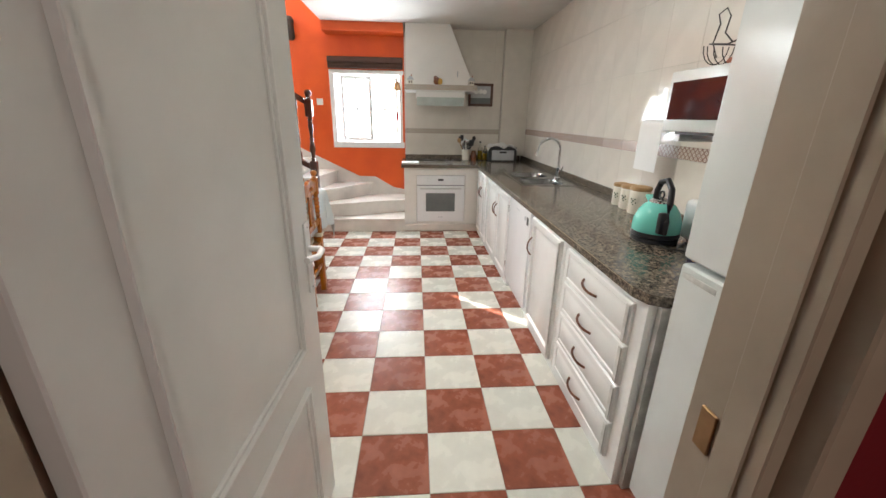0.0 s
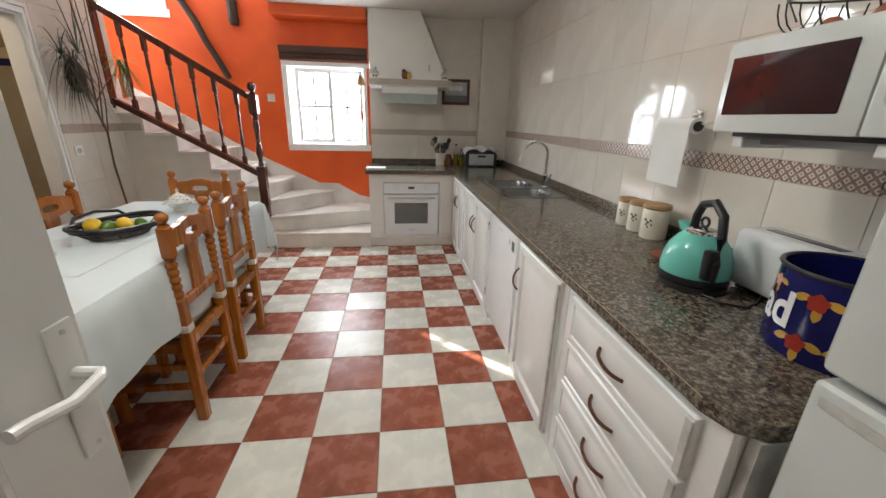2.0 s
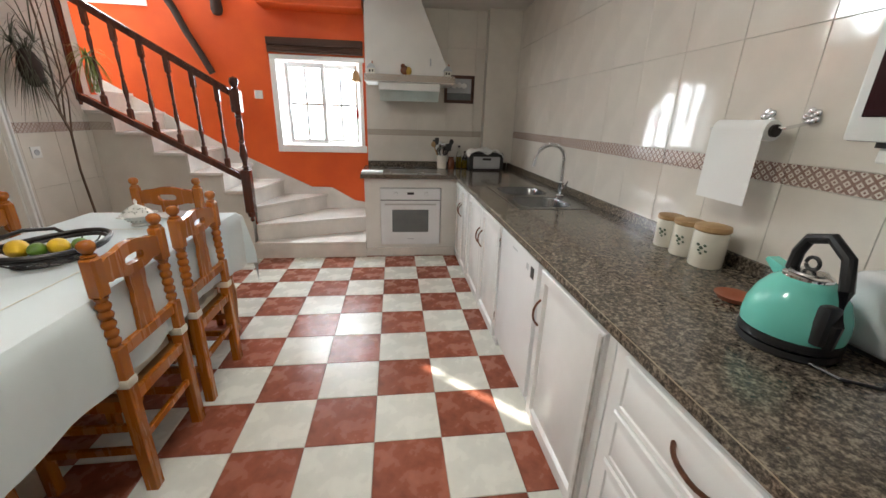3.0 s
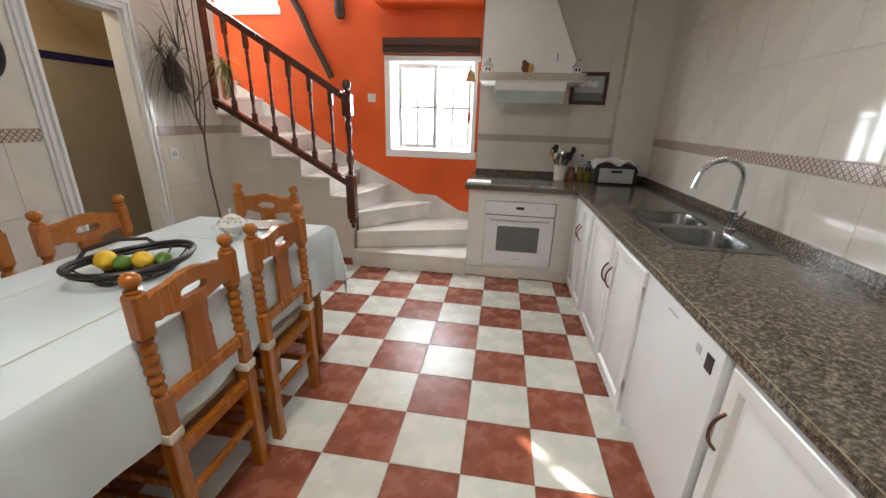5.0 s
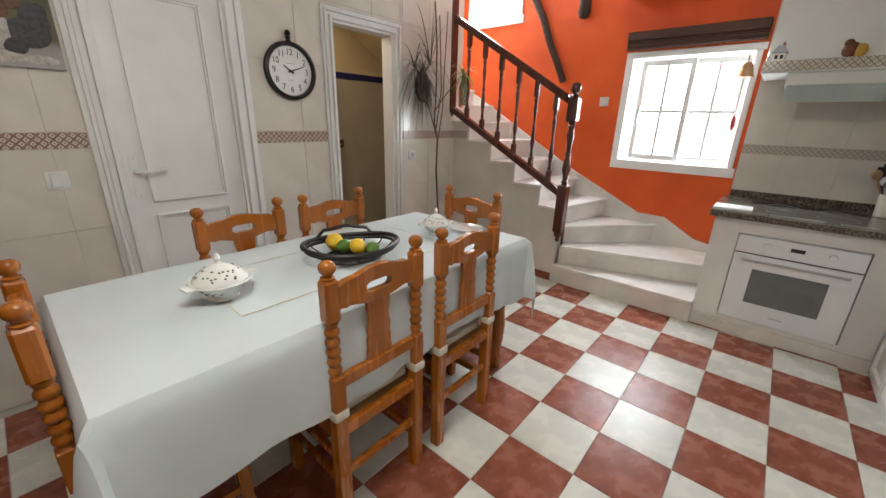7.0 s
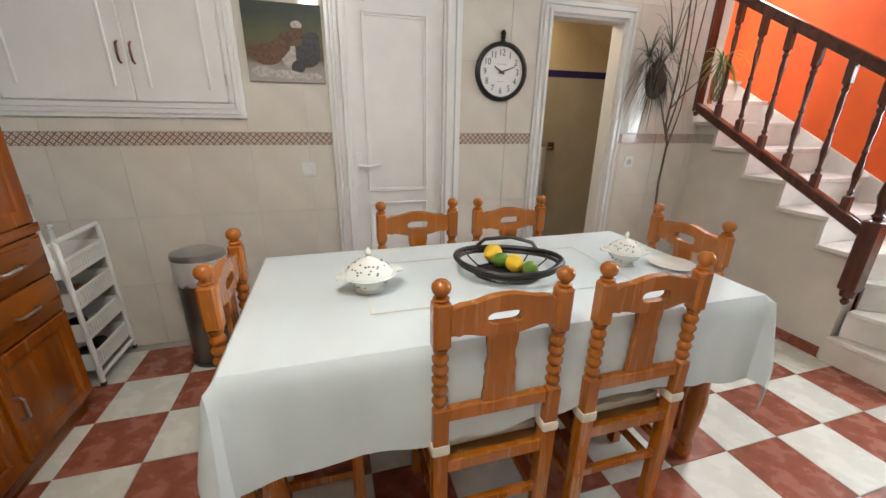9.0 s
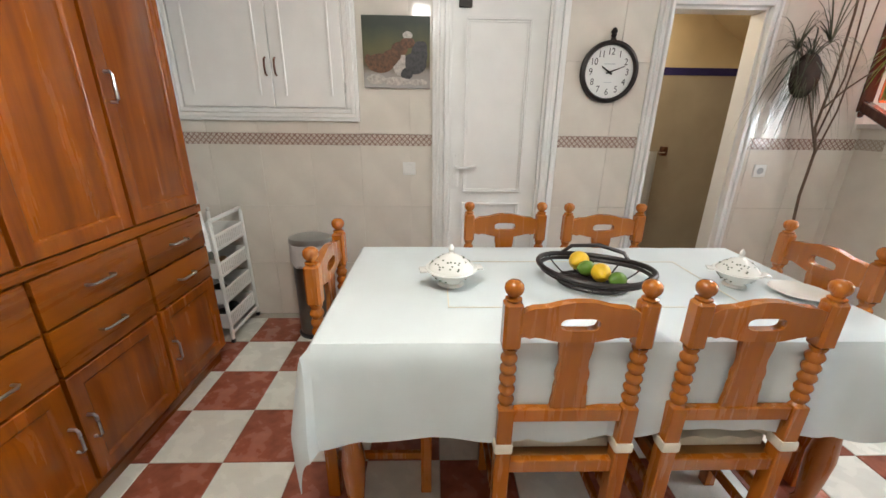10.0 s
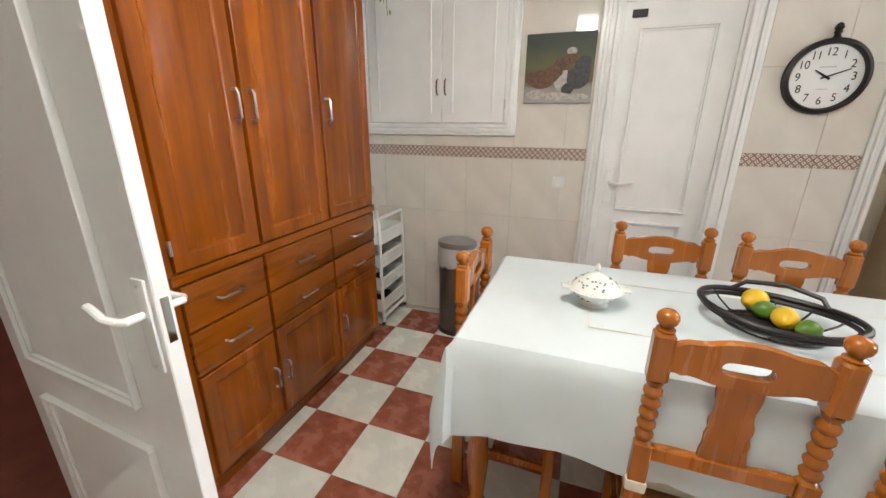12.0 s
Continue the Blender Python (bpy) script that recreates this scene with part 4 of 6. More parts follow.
ornament(-0.11, "small cream pottery house", "house")
ornament(0.24, "dark pottery bird with a yellow belly", "bird")
ornament(0.67, "small cream pottery house at the shelf end", "house")
fp = thing("framed_picture", "dark wooden framed print of a wagon scene", "picture", (0.87, Y1 - 0.014, 1.765))
bm = bmesh.new()
for q in ((-0.175, -0.15, 0.175, -0.115), (-0.175, 0.115, 0.175, 0.15), (-0.175, -0.115, -0.14, 0.115), (0.14, -0.115, 0.175, 0.115)):
    box(bm, q[0], -0.022, q[1], q[2], 0.0, q[3], 0.004)
part("frame", bm, M["beam_wood"], fp)
part("print", cbox(-0.14, -0.010, -0.115, 0.14, -0.002, 0.115), M["grey_plastic"], fp, "grey-brown print")
bm = bmesh.new()
for x, w, z in ((-0.06, 0.035, 0.04), (0.0, 0.03, 0.045), (0.055, 0.035, 0.04)):
    blob(bm, (x, -0.011, z), w, 0.002, 0.03, 10)
part("wagons", bm, M["paper"], fp, "pale wagon shapes")
part("ground_strip", cbox(-0.14, -0.0125, -0.115, 0.14, -0.010, -0.04), M["oven_glass"], fp, "dark ground in the print")

# sink and tap
sink = thing("sink", "stainless steel double-bowl sink", "sink", (SX0, SY0, TZ))
W, L = SX1 - SX0, SY1 - SY0


def ring(bm, x0, y0, x1, y1, z, r=0.0, n=8):
    """Loop of a rectangle with rounded corners, n points a side."""
    pts = []
    for (ax, ay), (bx, by) in (((x0, y0), (x1, y0)), ((x1, y0), (x1, y1)), ((x1, y1), (x0, y1)), ((x0, y1), (x0, y0))):
        for k in range(n):
            p = Vector((ax + (bx - ax) * k / n, ay + (by - ay) * k / n))
            c = Vector((min(max(p.x, x0 + r), x1 - r), min(max(p.y, y0 + r), y1 - r)))
            if r and (p - c).length > 0:
                p = c + r * (p - c).normalized()
            pts.append(bm.verts.new((p.x, p.y, z)))
    return pts


def bridge(bm, loops, close):
    for p, q in zip(loops, loops[1:]):
        for k in range(len(p)):
            bm.faces.new((p[k], p[(k + 1) % len(p)], q[(k + 1) % len(p)], q[k]))
    if close:
        bm.faces.new(loops[-1])
    for f in bm.faces:
        f.smooth = True
    bmesh.ops.recalc_face_normals(bm, faces=bm.faces)
    return bm


bm = bmesh.new()
for ya, yb in ((-0.012, L / 2), (L / 2, L + 0.012)):
    o0, o1 = (-0.012, ya, W + 0.012, yb), (-0.010, ya + (0.002 if ya < 0 else 0), W + 0.010, yb - (0.002 if yb > L else 0))
    q = (0.035, ya + 0.045, 0.405, yb - 0.03)
    bridge(bm, [ring(bm, *o0, 0.0), ring(bm, *o1, 0.005), ring(bm, *q, 0.005, 0.09)], False)
part("rim", bm, M["sink_steel"], sink)
part("front_edge", cbox(-0.016, -0.012, 0.0, -0.011, L + 0.012, 0.007, 0.002), M["chrome"], sink, "bright steel front edge")
for ya, yb in ((-0.012, L / 2), (L / 2, L + 0.012)):
    x0, y0, x1, y1 = 0.035, ya + 0.045, 0.405, yb - 0.03
    rows = [(0.0, 0.0048, 0.09), (0.006, 0.002, 0.088), (0.012, -0.012, 0.085), (0.020, -0.12, 0.08), (0.035, -0.155, 0.075), (0.065, -0.168, 0.06), (0.14, -0.171, 0.03)]
    bm = bmesh.new()
    bridge(bm, [ring(bm, x0 + i, y0 + i, x1 - i, y1 - i, z, r) for i, z, r in rows], True)
    part("bowl", bm, M["sink_steel"], sink)
    part("drain", lathe(bmesh.new(), [(0.045, -0.171), (0.045, -0.168), (0.02, -0.167), (0.0, -0.169)], ((x0 + x1) / 2, (y0 + y1) / 2, 0), 18), M["chrome"], sink)
tap = thing("tap", "chrome kitchen tap with a spring spout", "tap", (1.385, 3.60, TZ + 0.004))
part("base", lathe(bmesh.new(), [(0.03, 0), (0.03, 0.012), (0.022, 0.02), (0.02, 0.10), (0.024, 0.11), (0.018, 0.12)], seg=18), M["chrome"], tap)
part("lever", tube(bmesh.new(), [(0.0, -0.02, 0.07), (0.01, -0.05, 0.08), (0.02, -0.065, 0.13)], 0.007, 8), M["chrome"], tap)
arc = []
for k in range(19):
    u = k / 18
    if u < 0.4:
        p = Vector((0, 0, 0.12 + 0.17 * u / 0.4))
    else:
        an = math.pi * (u - 0.4) / 0.6 * 0.93
        p = Vector((-0.11 + 0.11 * math.cos(an), 0.0, 0.29 + 0.10 * math.sin(an)))
    arc.append(p)
part("hose", tube(bmesh.new(), arc, 0.009, 8), M["chrome"], tap)
bm = bmesh.new()
for p, q in list(zip(arc, arc[1:]))[:-1]:
    for f in (0.25, 0.75):
        c = p.lerp(q, f)
        d = (q - p).normalized()
        s = Vector((0, 1, 0))
        t2 = d.cross(s)
        tube(bm, [c + 0.0145 * (math.cos(a * math.pi / 5) * s + math.sin(a * math.pi / 5) * t2) for a in range(10)], 0.0026, 5, True)
part("spring", bm, M["chrome"], tap, "chrome coil spring")
part("spray_head", tube(bmesh.new(), [arc[-1], arc[-1] + Vector((-0.012, 0, -0.05)), arc[-1] + Vector((-0.02, 0, -0.085))], 0.014, 10, taper=1.25), M["chrome"], tap)

# fridge
fr = thing("fridge_freezer", "tall white fridge-freezer beside the doorway", "fridge", (0.80, 0.265, 0))
part("body", cbox(0.06, 0.0, 0.03, 0.66, 0.625, 1.80, 0.006), M["dim_enamel"], fr)
dr = part("freezer_door", cbox(-0.005, 0.004, 0.06, 0.055, 0.621, 1.035, 0.018, 3), M["dim_enamel"], fr)
d2 = part("fridge_door", cbox(-0.005, 0.004, 1.05, 0.055, 0.621, 1.80, 0.018, 3), M["dim_enamel"], fr)
# raised grey strip imitates the shading of the scooped grip
for p, z in ((dr, 1.0),):
    part("grip", cbox(-0.0065, 0.46, z - 0.010, -0.003, 0.60, z + 0.010, 0.003, 2), M["lacquer_edge"], p, "grey strip standing for the shade in the grip recess")
part("base", cbox(0.08, 0.02, 0.0, 0.64, 0.60, 0.03), M["black"], fr)

# microwave on a wall shelf
mw = thing("microwave", "white microwave oven with a dark window on wall brackets", "microwave", (1.08, 1.04, 1.405))
part("body", cbox(0.012, 0.0, 0.012, 0.38, 0.505, 0.255, 0.012, 2), M["dim_enamel"], mw)
dr = part("door", cbox(-0.012, 0.115, 0.012, 0.012, 0.505, 0.255, 0.008, 2), M["dim_enamel"], mw)
part("door_window", cbox(-0.0155, 0.165, 0.060, -0.011, 0.482, 0.212, 0.002), M["dark_window"], dr, "smoked dark door window")
cp = part("control_panel", cbox(-0.012, 0.0, 0.012, 0.012, 0.112, 0.255, 0.008, 2), M["dim_enamel"], mw)
part("dial", lathe(bmesh.new(), [(0.024, -0.015), (0.026, 0.0)], (-0.012, 0.055, 0.09), 18, "x"), M["grey_plastic"], cp)
part("base", cbox(0.03, 0.03, 0.0, 0.34, 0.47, 0.012), M["black"], mw)
sh = thing("microwave_bracket", "white steel wall brackets under the microwave", "bracket", (1.10, 1.04, 1.36))
for y in (0.06, 0.42):
    part("bracket_arm", cbox(0.0, y, 0.015, 0.43, y + 0.035, 0.044, 0.003), M["plastic"], sh)
part("shelf_board", cbox(0.06, 0.02, 0.026, 0.43, 0.49, 0.044), M["grey_plastic"], sh)
# wire basket on the microwave
basket = thing("wire_hen_basket", "dark wire hen-shaped basket with eggs", "basket", (1.24, 1.38, 1.66))
for k in range(8):
    a = math.pi * (k - 3.5) / 8.5
    pts = [(0.075 * math.sin(s * math.pi / 8 - math.pi / 2) * (1 - 0.25 * abs(math.sin(a))), 0.17 * math.sin(a), 0.075 - 0.072 * math.cos(s * math.pi / 8 - math.pi / 2) + 0.03 * abs(math.sin(a))) for s in range(9)]
    part("rib", tube(bmesh.new(), pts, 0.0022, 5), M["iron"], basket)
part("rim_wire", tube(bmesh.new(), [(0.08 * math.cos(a * math.pi / 12), 0.18 * math.sin(a * math.pi / 12), 0.085 + 0.03 * abs(math.sin(a * math.pi / 12))) for a in range(24)], 0.003, 6, True), M["iron"], basket)
part("neck_wire", tube(bmesh.new(), [(0, 0.15, 0.06), (0, 0.19, 0.12), (0, 0.17, 0.19), (0, 0.19, 0.23), (0, 0.15, 0.245), (0, 0.12, 0.21), (0, 0.13, 0.15), (0, 0.08, 0.11)], 0.003, 6), M["iron"], basket)
part("tail_wire", tube(bmesh.new(), [(0, -0.14, 0.08), (0, -0.20, 0.16), (0, -0.23, 0.21), (0, -0.19, 0.215), (0, -0.12, 0.15), (0, -0.08, 0.10)], 0.003, 6), M["iron"], basket)
for i, (x, y) in enumerate(((0.0, 0.05), (0.02, -0.05), (-0.03, -0.10))):
    solid("egg", blob(bmesh.new(), (0, 0, 0.026), 0.022, 0.029, 0.022, 12), M["terracotta"], "brown egg in the wire basket", "egg", (1.24 + x, 1.38 + y, 1.663), group="eggs")

# paper roll
roll = thing("paper_towel_holder", "white paper towel roll on a chrome wall holder", "paper holder", (X1 - 0.10, 2.16, 1.43))
part("roll", lathe(bmesh.new(), [(0.018, -0.115), (0.036, -0.115), (0.036, 0.115), (0.018, 0.115)], seg=24, axis="y"), M["paper"], roll)
part("hanging_sheet", cbox(-0.038, -0.115, -0.27, -0.0355, 0.115, 0.0), M["paper"], roll, "sheet of paper hanging down")
part("bar", tube(bmesh.new(), [(0.09, -0.16, 0.03), (0.0, -0.16, 0.01), (0, 0.16, 0.0), (0.09, 0.16, 0.03)], 0.006, 8), M["chrome"], roll)
part("roll_end", lathe(bmesh.new(), [(0.022, 0.0), (0.022, 0.01)], (0, -0.126, 0), 14, "y"), M["iron"], roll, "dark core of the roll")
for y in (-0.16, 0.0):
    bm = blob(bmesh.new(), (0.083, y, 0.05), 0.010, 0.010, 0.010, 8)
    for q in range(5):
        a = q * 1.256
        blob(bm, (0.085, y + 0.018 * math.cos(a), 0.05 + 0.018 * math.sin(a)), 0.008, 0.013, 0.013, 8)
    part("flower_fitting", bm, M["chrome"], roll, "flower-shaped chrome fitting")


# ---- on the worktop ----
def canister(y, x, s, label):
    c = thing("canister", label, "canister", (x, y, TZ), group="canisters")
    part("jar", lathe(bmesh.new(), [(0.052 * s, 0), (0.055 * s, 0.006), (0.055 * s, 0.12 * s), (0.050 * s, 0.13 * s)], seg=24), M["stoneware"], c)
    part("lid", lathe(bmesh.new(), [(0.054 * s, 0.13 * s), (0.058 * s, 0.135 * s), (0.056 * s, 0.15 * s), (0.03 * s, 0.156 * s), (0, 0.157 * s)], seg=24), M["lid_wood"], c, "pale wooden lid")
    bm = bmesh.new()
    for a, z, r in ((3.55, 0.075, 0.012), (3.75, 0.085, 0.010), (3.35, 0.085, 0.010), (3.6, 0.055, 0.009), (3.85, 0.065, 0.009), (3.45, 0.065, 0.008)):
        blob(bm, (0.0555 * s * math.cos(a), 0.0555 * s * math.sin(a), z * s), 0.003, r, r * 0.6, 8)
    part("leaf_motif", bm, M["leaf_print"], c, "dark green leaf decoration")
    return c


canister(2.42, 1.42, 1.0, "cream stoneware canister with a wooden lid, smallest of three")
canister(2.29, 1.41, 1.06, "cream stoneware canister with a wooden lid, middle of three")
canister(2.15, 1.40, 1.15, "cream stoneware canister with a wooden lid, largest of three")

kt = thing("kettle", "mint green dome kettle with a black handle", "kettle", (1.16, 1.58, TZ))
part("stand", lathe(bmesh.new(), [(0.105, 0.0), (0.11, 0.006), (0.108, 0.022), (0.10, 0.024)], seg=32), M["black"], kt)
part("foot_ring", lathe(bmesh.new(), [(0.102, 0.024), (0.112, 0.03), (0.111, 0.05), (0.105, 0.052)], seg=32), M["black"], kt)
part("body", lathe(bmesh.new(), [(0.110, 0.052), (0.112, 0.075), (0.108, 0.11), (0.094, 0.15), (0.072, 0.18), (0.05, 0.196), (0.046, 0.198)], seg=36), M["mint"], kt)
part("collar", lathe(bmesh.new(), [(0.052, 0.194), (0.052, 0.201), (0.044, 0.206)], seg=28), M["chrome"], kt, "chrome collar")
lid = part("lid", lathe(bmesh.new(), [(0.044, 0.203), (0.038, 0.211), (0.0, 0.216)], seg=28), M["steel"], kt)
part("lid_ring", tube(bmesh.new(), [(0.0, 0.016 * math.cos(a * math.pi / 8), 0.232 + 0.016 * math.sin(a * math.pi / 8)) for a in range(16)], 0.005, 6, True), M["black"], lid)
part("spout", prism(bmesh.new(), [(0.055, 0.165), (0.105, 0.205), (0.10, 0.215), (0.04, 0.20)], -0.018, 0.018, "x"), M["mint"], kt)
part("handle", tube(bmesh.new(), [(-0.03, -0.112, 0.06), (-0.032, -0.116, 0.12), (-0.02, -0.102, 0.20), (-0.01, -0.078, 0.27), (0, -0.025, 0.305), (0, 0.025, 0.29), (0, 0.042, 0.25), (0, 0.045, 0.20)], 0.0145, 10), M["black"], kt, "black looped handle")
part("gauge", cbox(-0.062, -0.118, 0.060, -0.022, -0.085, 0.165, 0.012, 2), M["black"], kt, "black switch and water gauge")
part("cable", tube(bmesh.new(), [(-0.04, -0.10, 0.006), (-0.03, -0.16, 0.006), (0.03, -0.20, 0.006), (0.10, -0.17, 0.006), (0.16, -0.13, 0.006), (0.22, -0.12, 0.006)], 0.004, 6), M["black"], kt, "black cable")
solid("saucer", lathe(bmesh.new(), [(0.03, 0), (0.045, 0.004), (0.06, 0.022), (0.056, 0.022), (0.03, 0.008), (0, 0.007)], seg=22), M["terracotta"], "small terracotta saucer on the worktop", "saucer", (1.24, 1.83, TZ))
ts = thing("toaster", "white toaster with a dark dial", "toaster", (1.375, 1.42, TZ))
part("body", cbox(-0.085, -0.17, 0.012, 0.085, 0.17, 0.215, 0.035, 4), M["appliance"], ts)
part("slot", cbox(-0.02, -0.115, 0.213, 0.02, 0.115, 0.2165), M["black"], ts)
part("dial", lathe(bmesh.new(), [(0.018, -0.012), (0.02, 0.0)], (-0.085, -0.06, 0.055), 16, "x"), M["black"], ts)
part("foot", cbox(-0.06, -0.13, 0.0, 0.06, 0.13, 0.012), M["black"], ts)

tin = thing("bread_tin", "round cobalt blue bread tin with painted flowers", "bread tin", (1.20, 1.145, TZ))
part("drum", lathe(bmesh.new(), [(0.135, 0), (0.14, 0.008), (0.14, 0.215), (0.143, 0.225), (0.134, 0.222), (0.132, 0.01), (0, 0.008)], seg=44), M["cobalt"], tin)
part("rim", tube(bmesh.new(), [(0.141 * math.cos(a * math.pi / 22), 0.141 * math.sin(a * math.pi / 22), 0.222) for a in range(44)], 0.006, 6, True), M["black"], tin, "black rim")


def on_drum(a, z, lift=0.0):
    return Vector(((0.1405 + lift) * math.cos(a), (0.1405 + lift) * math.sin(a), z))


bm = bmesh.new()
txt = bpy.data.curves.new("bread_word", "FONT")
txt.body, txt.size, txt.extrude, txt.offset = "Bread", 0.118, 0.001, 0.003
txt.align_x = "CENTER"
tob = new("bread_word_source", txt)
bpy.context.view_layer.update()
tme = bpy.data.meshes.new_from_object(tob.evaluated_get(bpy.context.evaluated_depsgraph_get()))
bpy.data.objects.remove(tob)
bm.from_mesh(tme)
for v in bm.verts:
    a = math.radians(122) + v.co.x / 0.1405
    v.co = on_drum(a, 0.075 + v.co.y * 1.1, 0.0008 + (0.0008 if v.co.z > 0 else 0))
part("word", bm, M["white_letter"], tin, "white word on the tin")


def petal(a, z, tilt, long, wide, lift):
    """Pointed painted petal lying on the drum, at angle a and height z."""
    bm = bmesh.new()
    rim = []
    for k in range(16):
        t = 2 * math.pi * k / 16
        u, w = long * math.cos(t), wide * math.sin(t) * (1 - 0.55 * abs(math.cos(t)) ** 3)
        rim.append((u * math.cos(tilt) - w * math.sin(tilt), u * math.sin(tilt) + w * math.cos(tilt)))
    low = [bm.verts.new(on_drum(a + u / 0.1405, z + w, 0.0)) for u, w in rim]
    top = [bm.verts.new(on_drum(a + u / 0.1405, z + w, lift)) for u, w in rim]
    mid = bm.verts.new(on_drum(a, z, lift))
    for k in range(16):
        bm.faces.new((low[k], low[(k + 1) % 16], top[(k + 1) % 16], top[k]))
        bm.faces.new((top[k], top[(k + 1) % 16], mid))
    bmesh.ops.recalc_face_normals(bm, faces=bm.faces)
    return bm


for a, z, mm, size in ((2.62, 0.178, "flower_pink", 0.7), (3.42, 0.162, "flower_red", 1.0), (3.30, 0.048, "flower_red", 1.0), (4.15, 0.165, "flower_red", 1.0), (4.05, 0.05, "flower_red", 1.0)):
    for tilt, off, drop in ((0.35, -0.034, 0.004), (2.8, 0.034, 0.004), (1.57, 0.004, -0.028)):
        part("leaf", petal(a + off * size / 0.1405, z + drop * size, tilt, 0.020 * size, 0.010 * size, 0.0010), M["flower_gold"], tin, "painted golden leaf")
    for k in range(5):
        t = 1.257 * k + 0.3
        part("petal", petal(a + 0.011 * size * math.cos(t) / 0.1405, z + 0.011 * size * math.sin(t), t, 0.013 * size, 0.011 * size, 0.0014 + 0.0002 * k), M[mm], tin, "painted petal")

# by the hob
pot = thing("utensil_jar", "white jar full of dark cooking utensils", "utensil jar", (0.665, 5.33, TZ))
part("jar", lathe(bmesh.new(), [(0.05, 0), (0.055, 0.005), (0.06, 0.15), (0.055, 0.15), (0.05, 0.01)], seg=22), M["stoneware"], pot)
rnd = random.Random(11)
for k in range(15):
    a, l, sp = k * 2.4, 0.20 + 0.08 * rnd.random(), 0.4 + 0.6 * rnd.random()
    dx, dy = 0.12 * sp * math.cos(a), 0.06 * sp * math.sin(a)
    bm = tube(bmesh.new(), [(0.02 * math.cos(a), 0.02 * math.sin(a), 0.02), (dx * 0.55, dy * 0.55, l * 0.6), (dx * 0.95, dy * 0.95, l)], 0.006, 6)
    if k % 4 == 1:
        box(bm, dx - 0.024, dy - 0.004, l - 0.005, dx + 0.024, dy + 0.004, l + 0.07, 0.003)
    else:
        blob(bm, (dx, dy, l + 0.02), 0.026, 0.014, 0.034, 8)
    part("utensil", bm, M["steel"] if k % 5 == 2 else (M["lid_wood"] if k % 7 == 4 else M["black"]), pot)
jar = solid("brown_jar", lathe(bmesh.new(), [(0.035, 0), (0.04, 0.004), (0.04, 0.10), (0.03, 0.115), (0.032, 0.135), (0, 0.137)], seg=20), M["amber"], "small brown jar with a dark lid", "jar", (0.77, 5.30, TZ))
for x, y, h, mm in ((0.87, 5.36, 0.26, "oil"), (0.935, 5.32, 0.20, "oil")):
    bo = thing("oil_bottle", "glass bottle of yellow oil with a dark cap", "bottle", (x, y, TZ), group="oil bottles")
    part("bottle", lathe(bmesh.new(), [(0.028, 0), (0.032, 0.005), (0.032, h * 0.6), (0.014, h * 0.76), (0.012, h * 0.92)], seg=18), M["clear"], bo)
    part("oil", lathe(bmesh.new(), [(0, 0.006), (0.028, 0.007), (0.029, h * 0.5), (0, h * 0.5)], seg=18), M[mm], bo, "yellow oil")
    part("cap", lathe(bmesh.new(), [(0.014, h * 0.92), (0.014, h), (0, h)], seg=12), M["black"], bo)
bx = thing("bread_box", "black and grey lunch cool box with a cloth on top", "cool box", (1.16, 5.28, TZ))
part("shell", cbox(-0.20, -0.13, 0.0, 0.20, 0.14, 0.20, 0.03, 3), M["black"], bx)
part("front_panel", cbox(-0.155, -0.139, 0.02, 0.155, -0.128, 0.155, 0.008, 2), M["grey_plastic"], bx, "grey front panel")
part("grip", cbox(-0.05, -0.143, 0.115, 0.05, -0.137, 0.14, 0.004, 2), M["black"], bx)
bm = bmesh.new()
bmesh.ops.create_grid(bm, x_segments=18, y_segments=14, size=0.5)
for v in bm.verts:
    x, y = v.co.x * 0.40, v.co.y * 0.29
    v.co = Vector((x, y, 0.212 + 0.03 * noise.noise(Vector((x * 12, y * 12, 0.4))) + 0.022 * math.cos(x * 9) * math.cos(y * 10) + 0.01 * math.sin(x * 26 + y * 9) - (0.035 if abs(x) > 0.18 else 0)))
bmesh.ops.solidify(bm, geom=bm.faces[:], thickness=0.012)
solid("white_towel", bm, M["paper"], "crumpled white towel lying on the cool box", "towel", (1.15, 5.27, TZ))


# ---- dining table and chairs ----
TX0, TX1, TY0, TY1, TT = -1.755, -0.895, 1.515, 3.335, 0.832
tb = thing("dining_table", "pine dining table with turned legs under a cloth", "table", ((TX0 + TX1) / 2, (TY0 + TY1) / 2, 0))
hx, hy = (TX1 - TX0) / 2, (TY1 - TY0) / 2
part("tabletop", cbox(-hx + 0.006, -hy + 0.006, TT - 0.04, hx - 0.006, hy - 0.006, TT - 0.006, 0.004), M["chair_wood"], tb)
bm = bmesh.new()
for q in ((-hx + 0.08, -hy + 0.10, -hx + 0.10, hy - 0.10), (hx - 0.10, -hy + 0.10, hx - 0.08, hy - 0.10), (-hx + 0.1, -hy + 0.08, hx - 0.1, -hy + 0.10), (-hx + 0.1, hy - 0.10, hx - 0.1, hy - 0.08)):
    box(bm, q[0], q[1], TT - 0.15, q[2], q[3], TT - 0.04)
part("apron", bm, M["chair_wood"], tb)
for sx in (-1, 1):
    for sy in (-1, 1):
        x, y = sx * (hx - 0.10), sy * (hy - 0.075)
        bm = cbox(x - 0.042, y - 0.042, 0.46, x + 0.042, y + 0.042, TT - 0.04, 0.004)
        lathe(bm, [(0.030, 0.0), (0.036, 0.03), (0.028, 0.06), (0.036, 0.075), (0.026, 0.10), (0.036, 0.20), (0.042, 0.30), (0.032, 0.40), (0.042, 0.43), (0.042, 0.46)], (x, y, 0), 16)
        part("leg", bm, M["chair_wood"], tb)

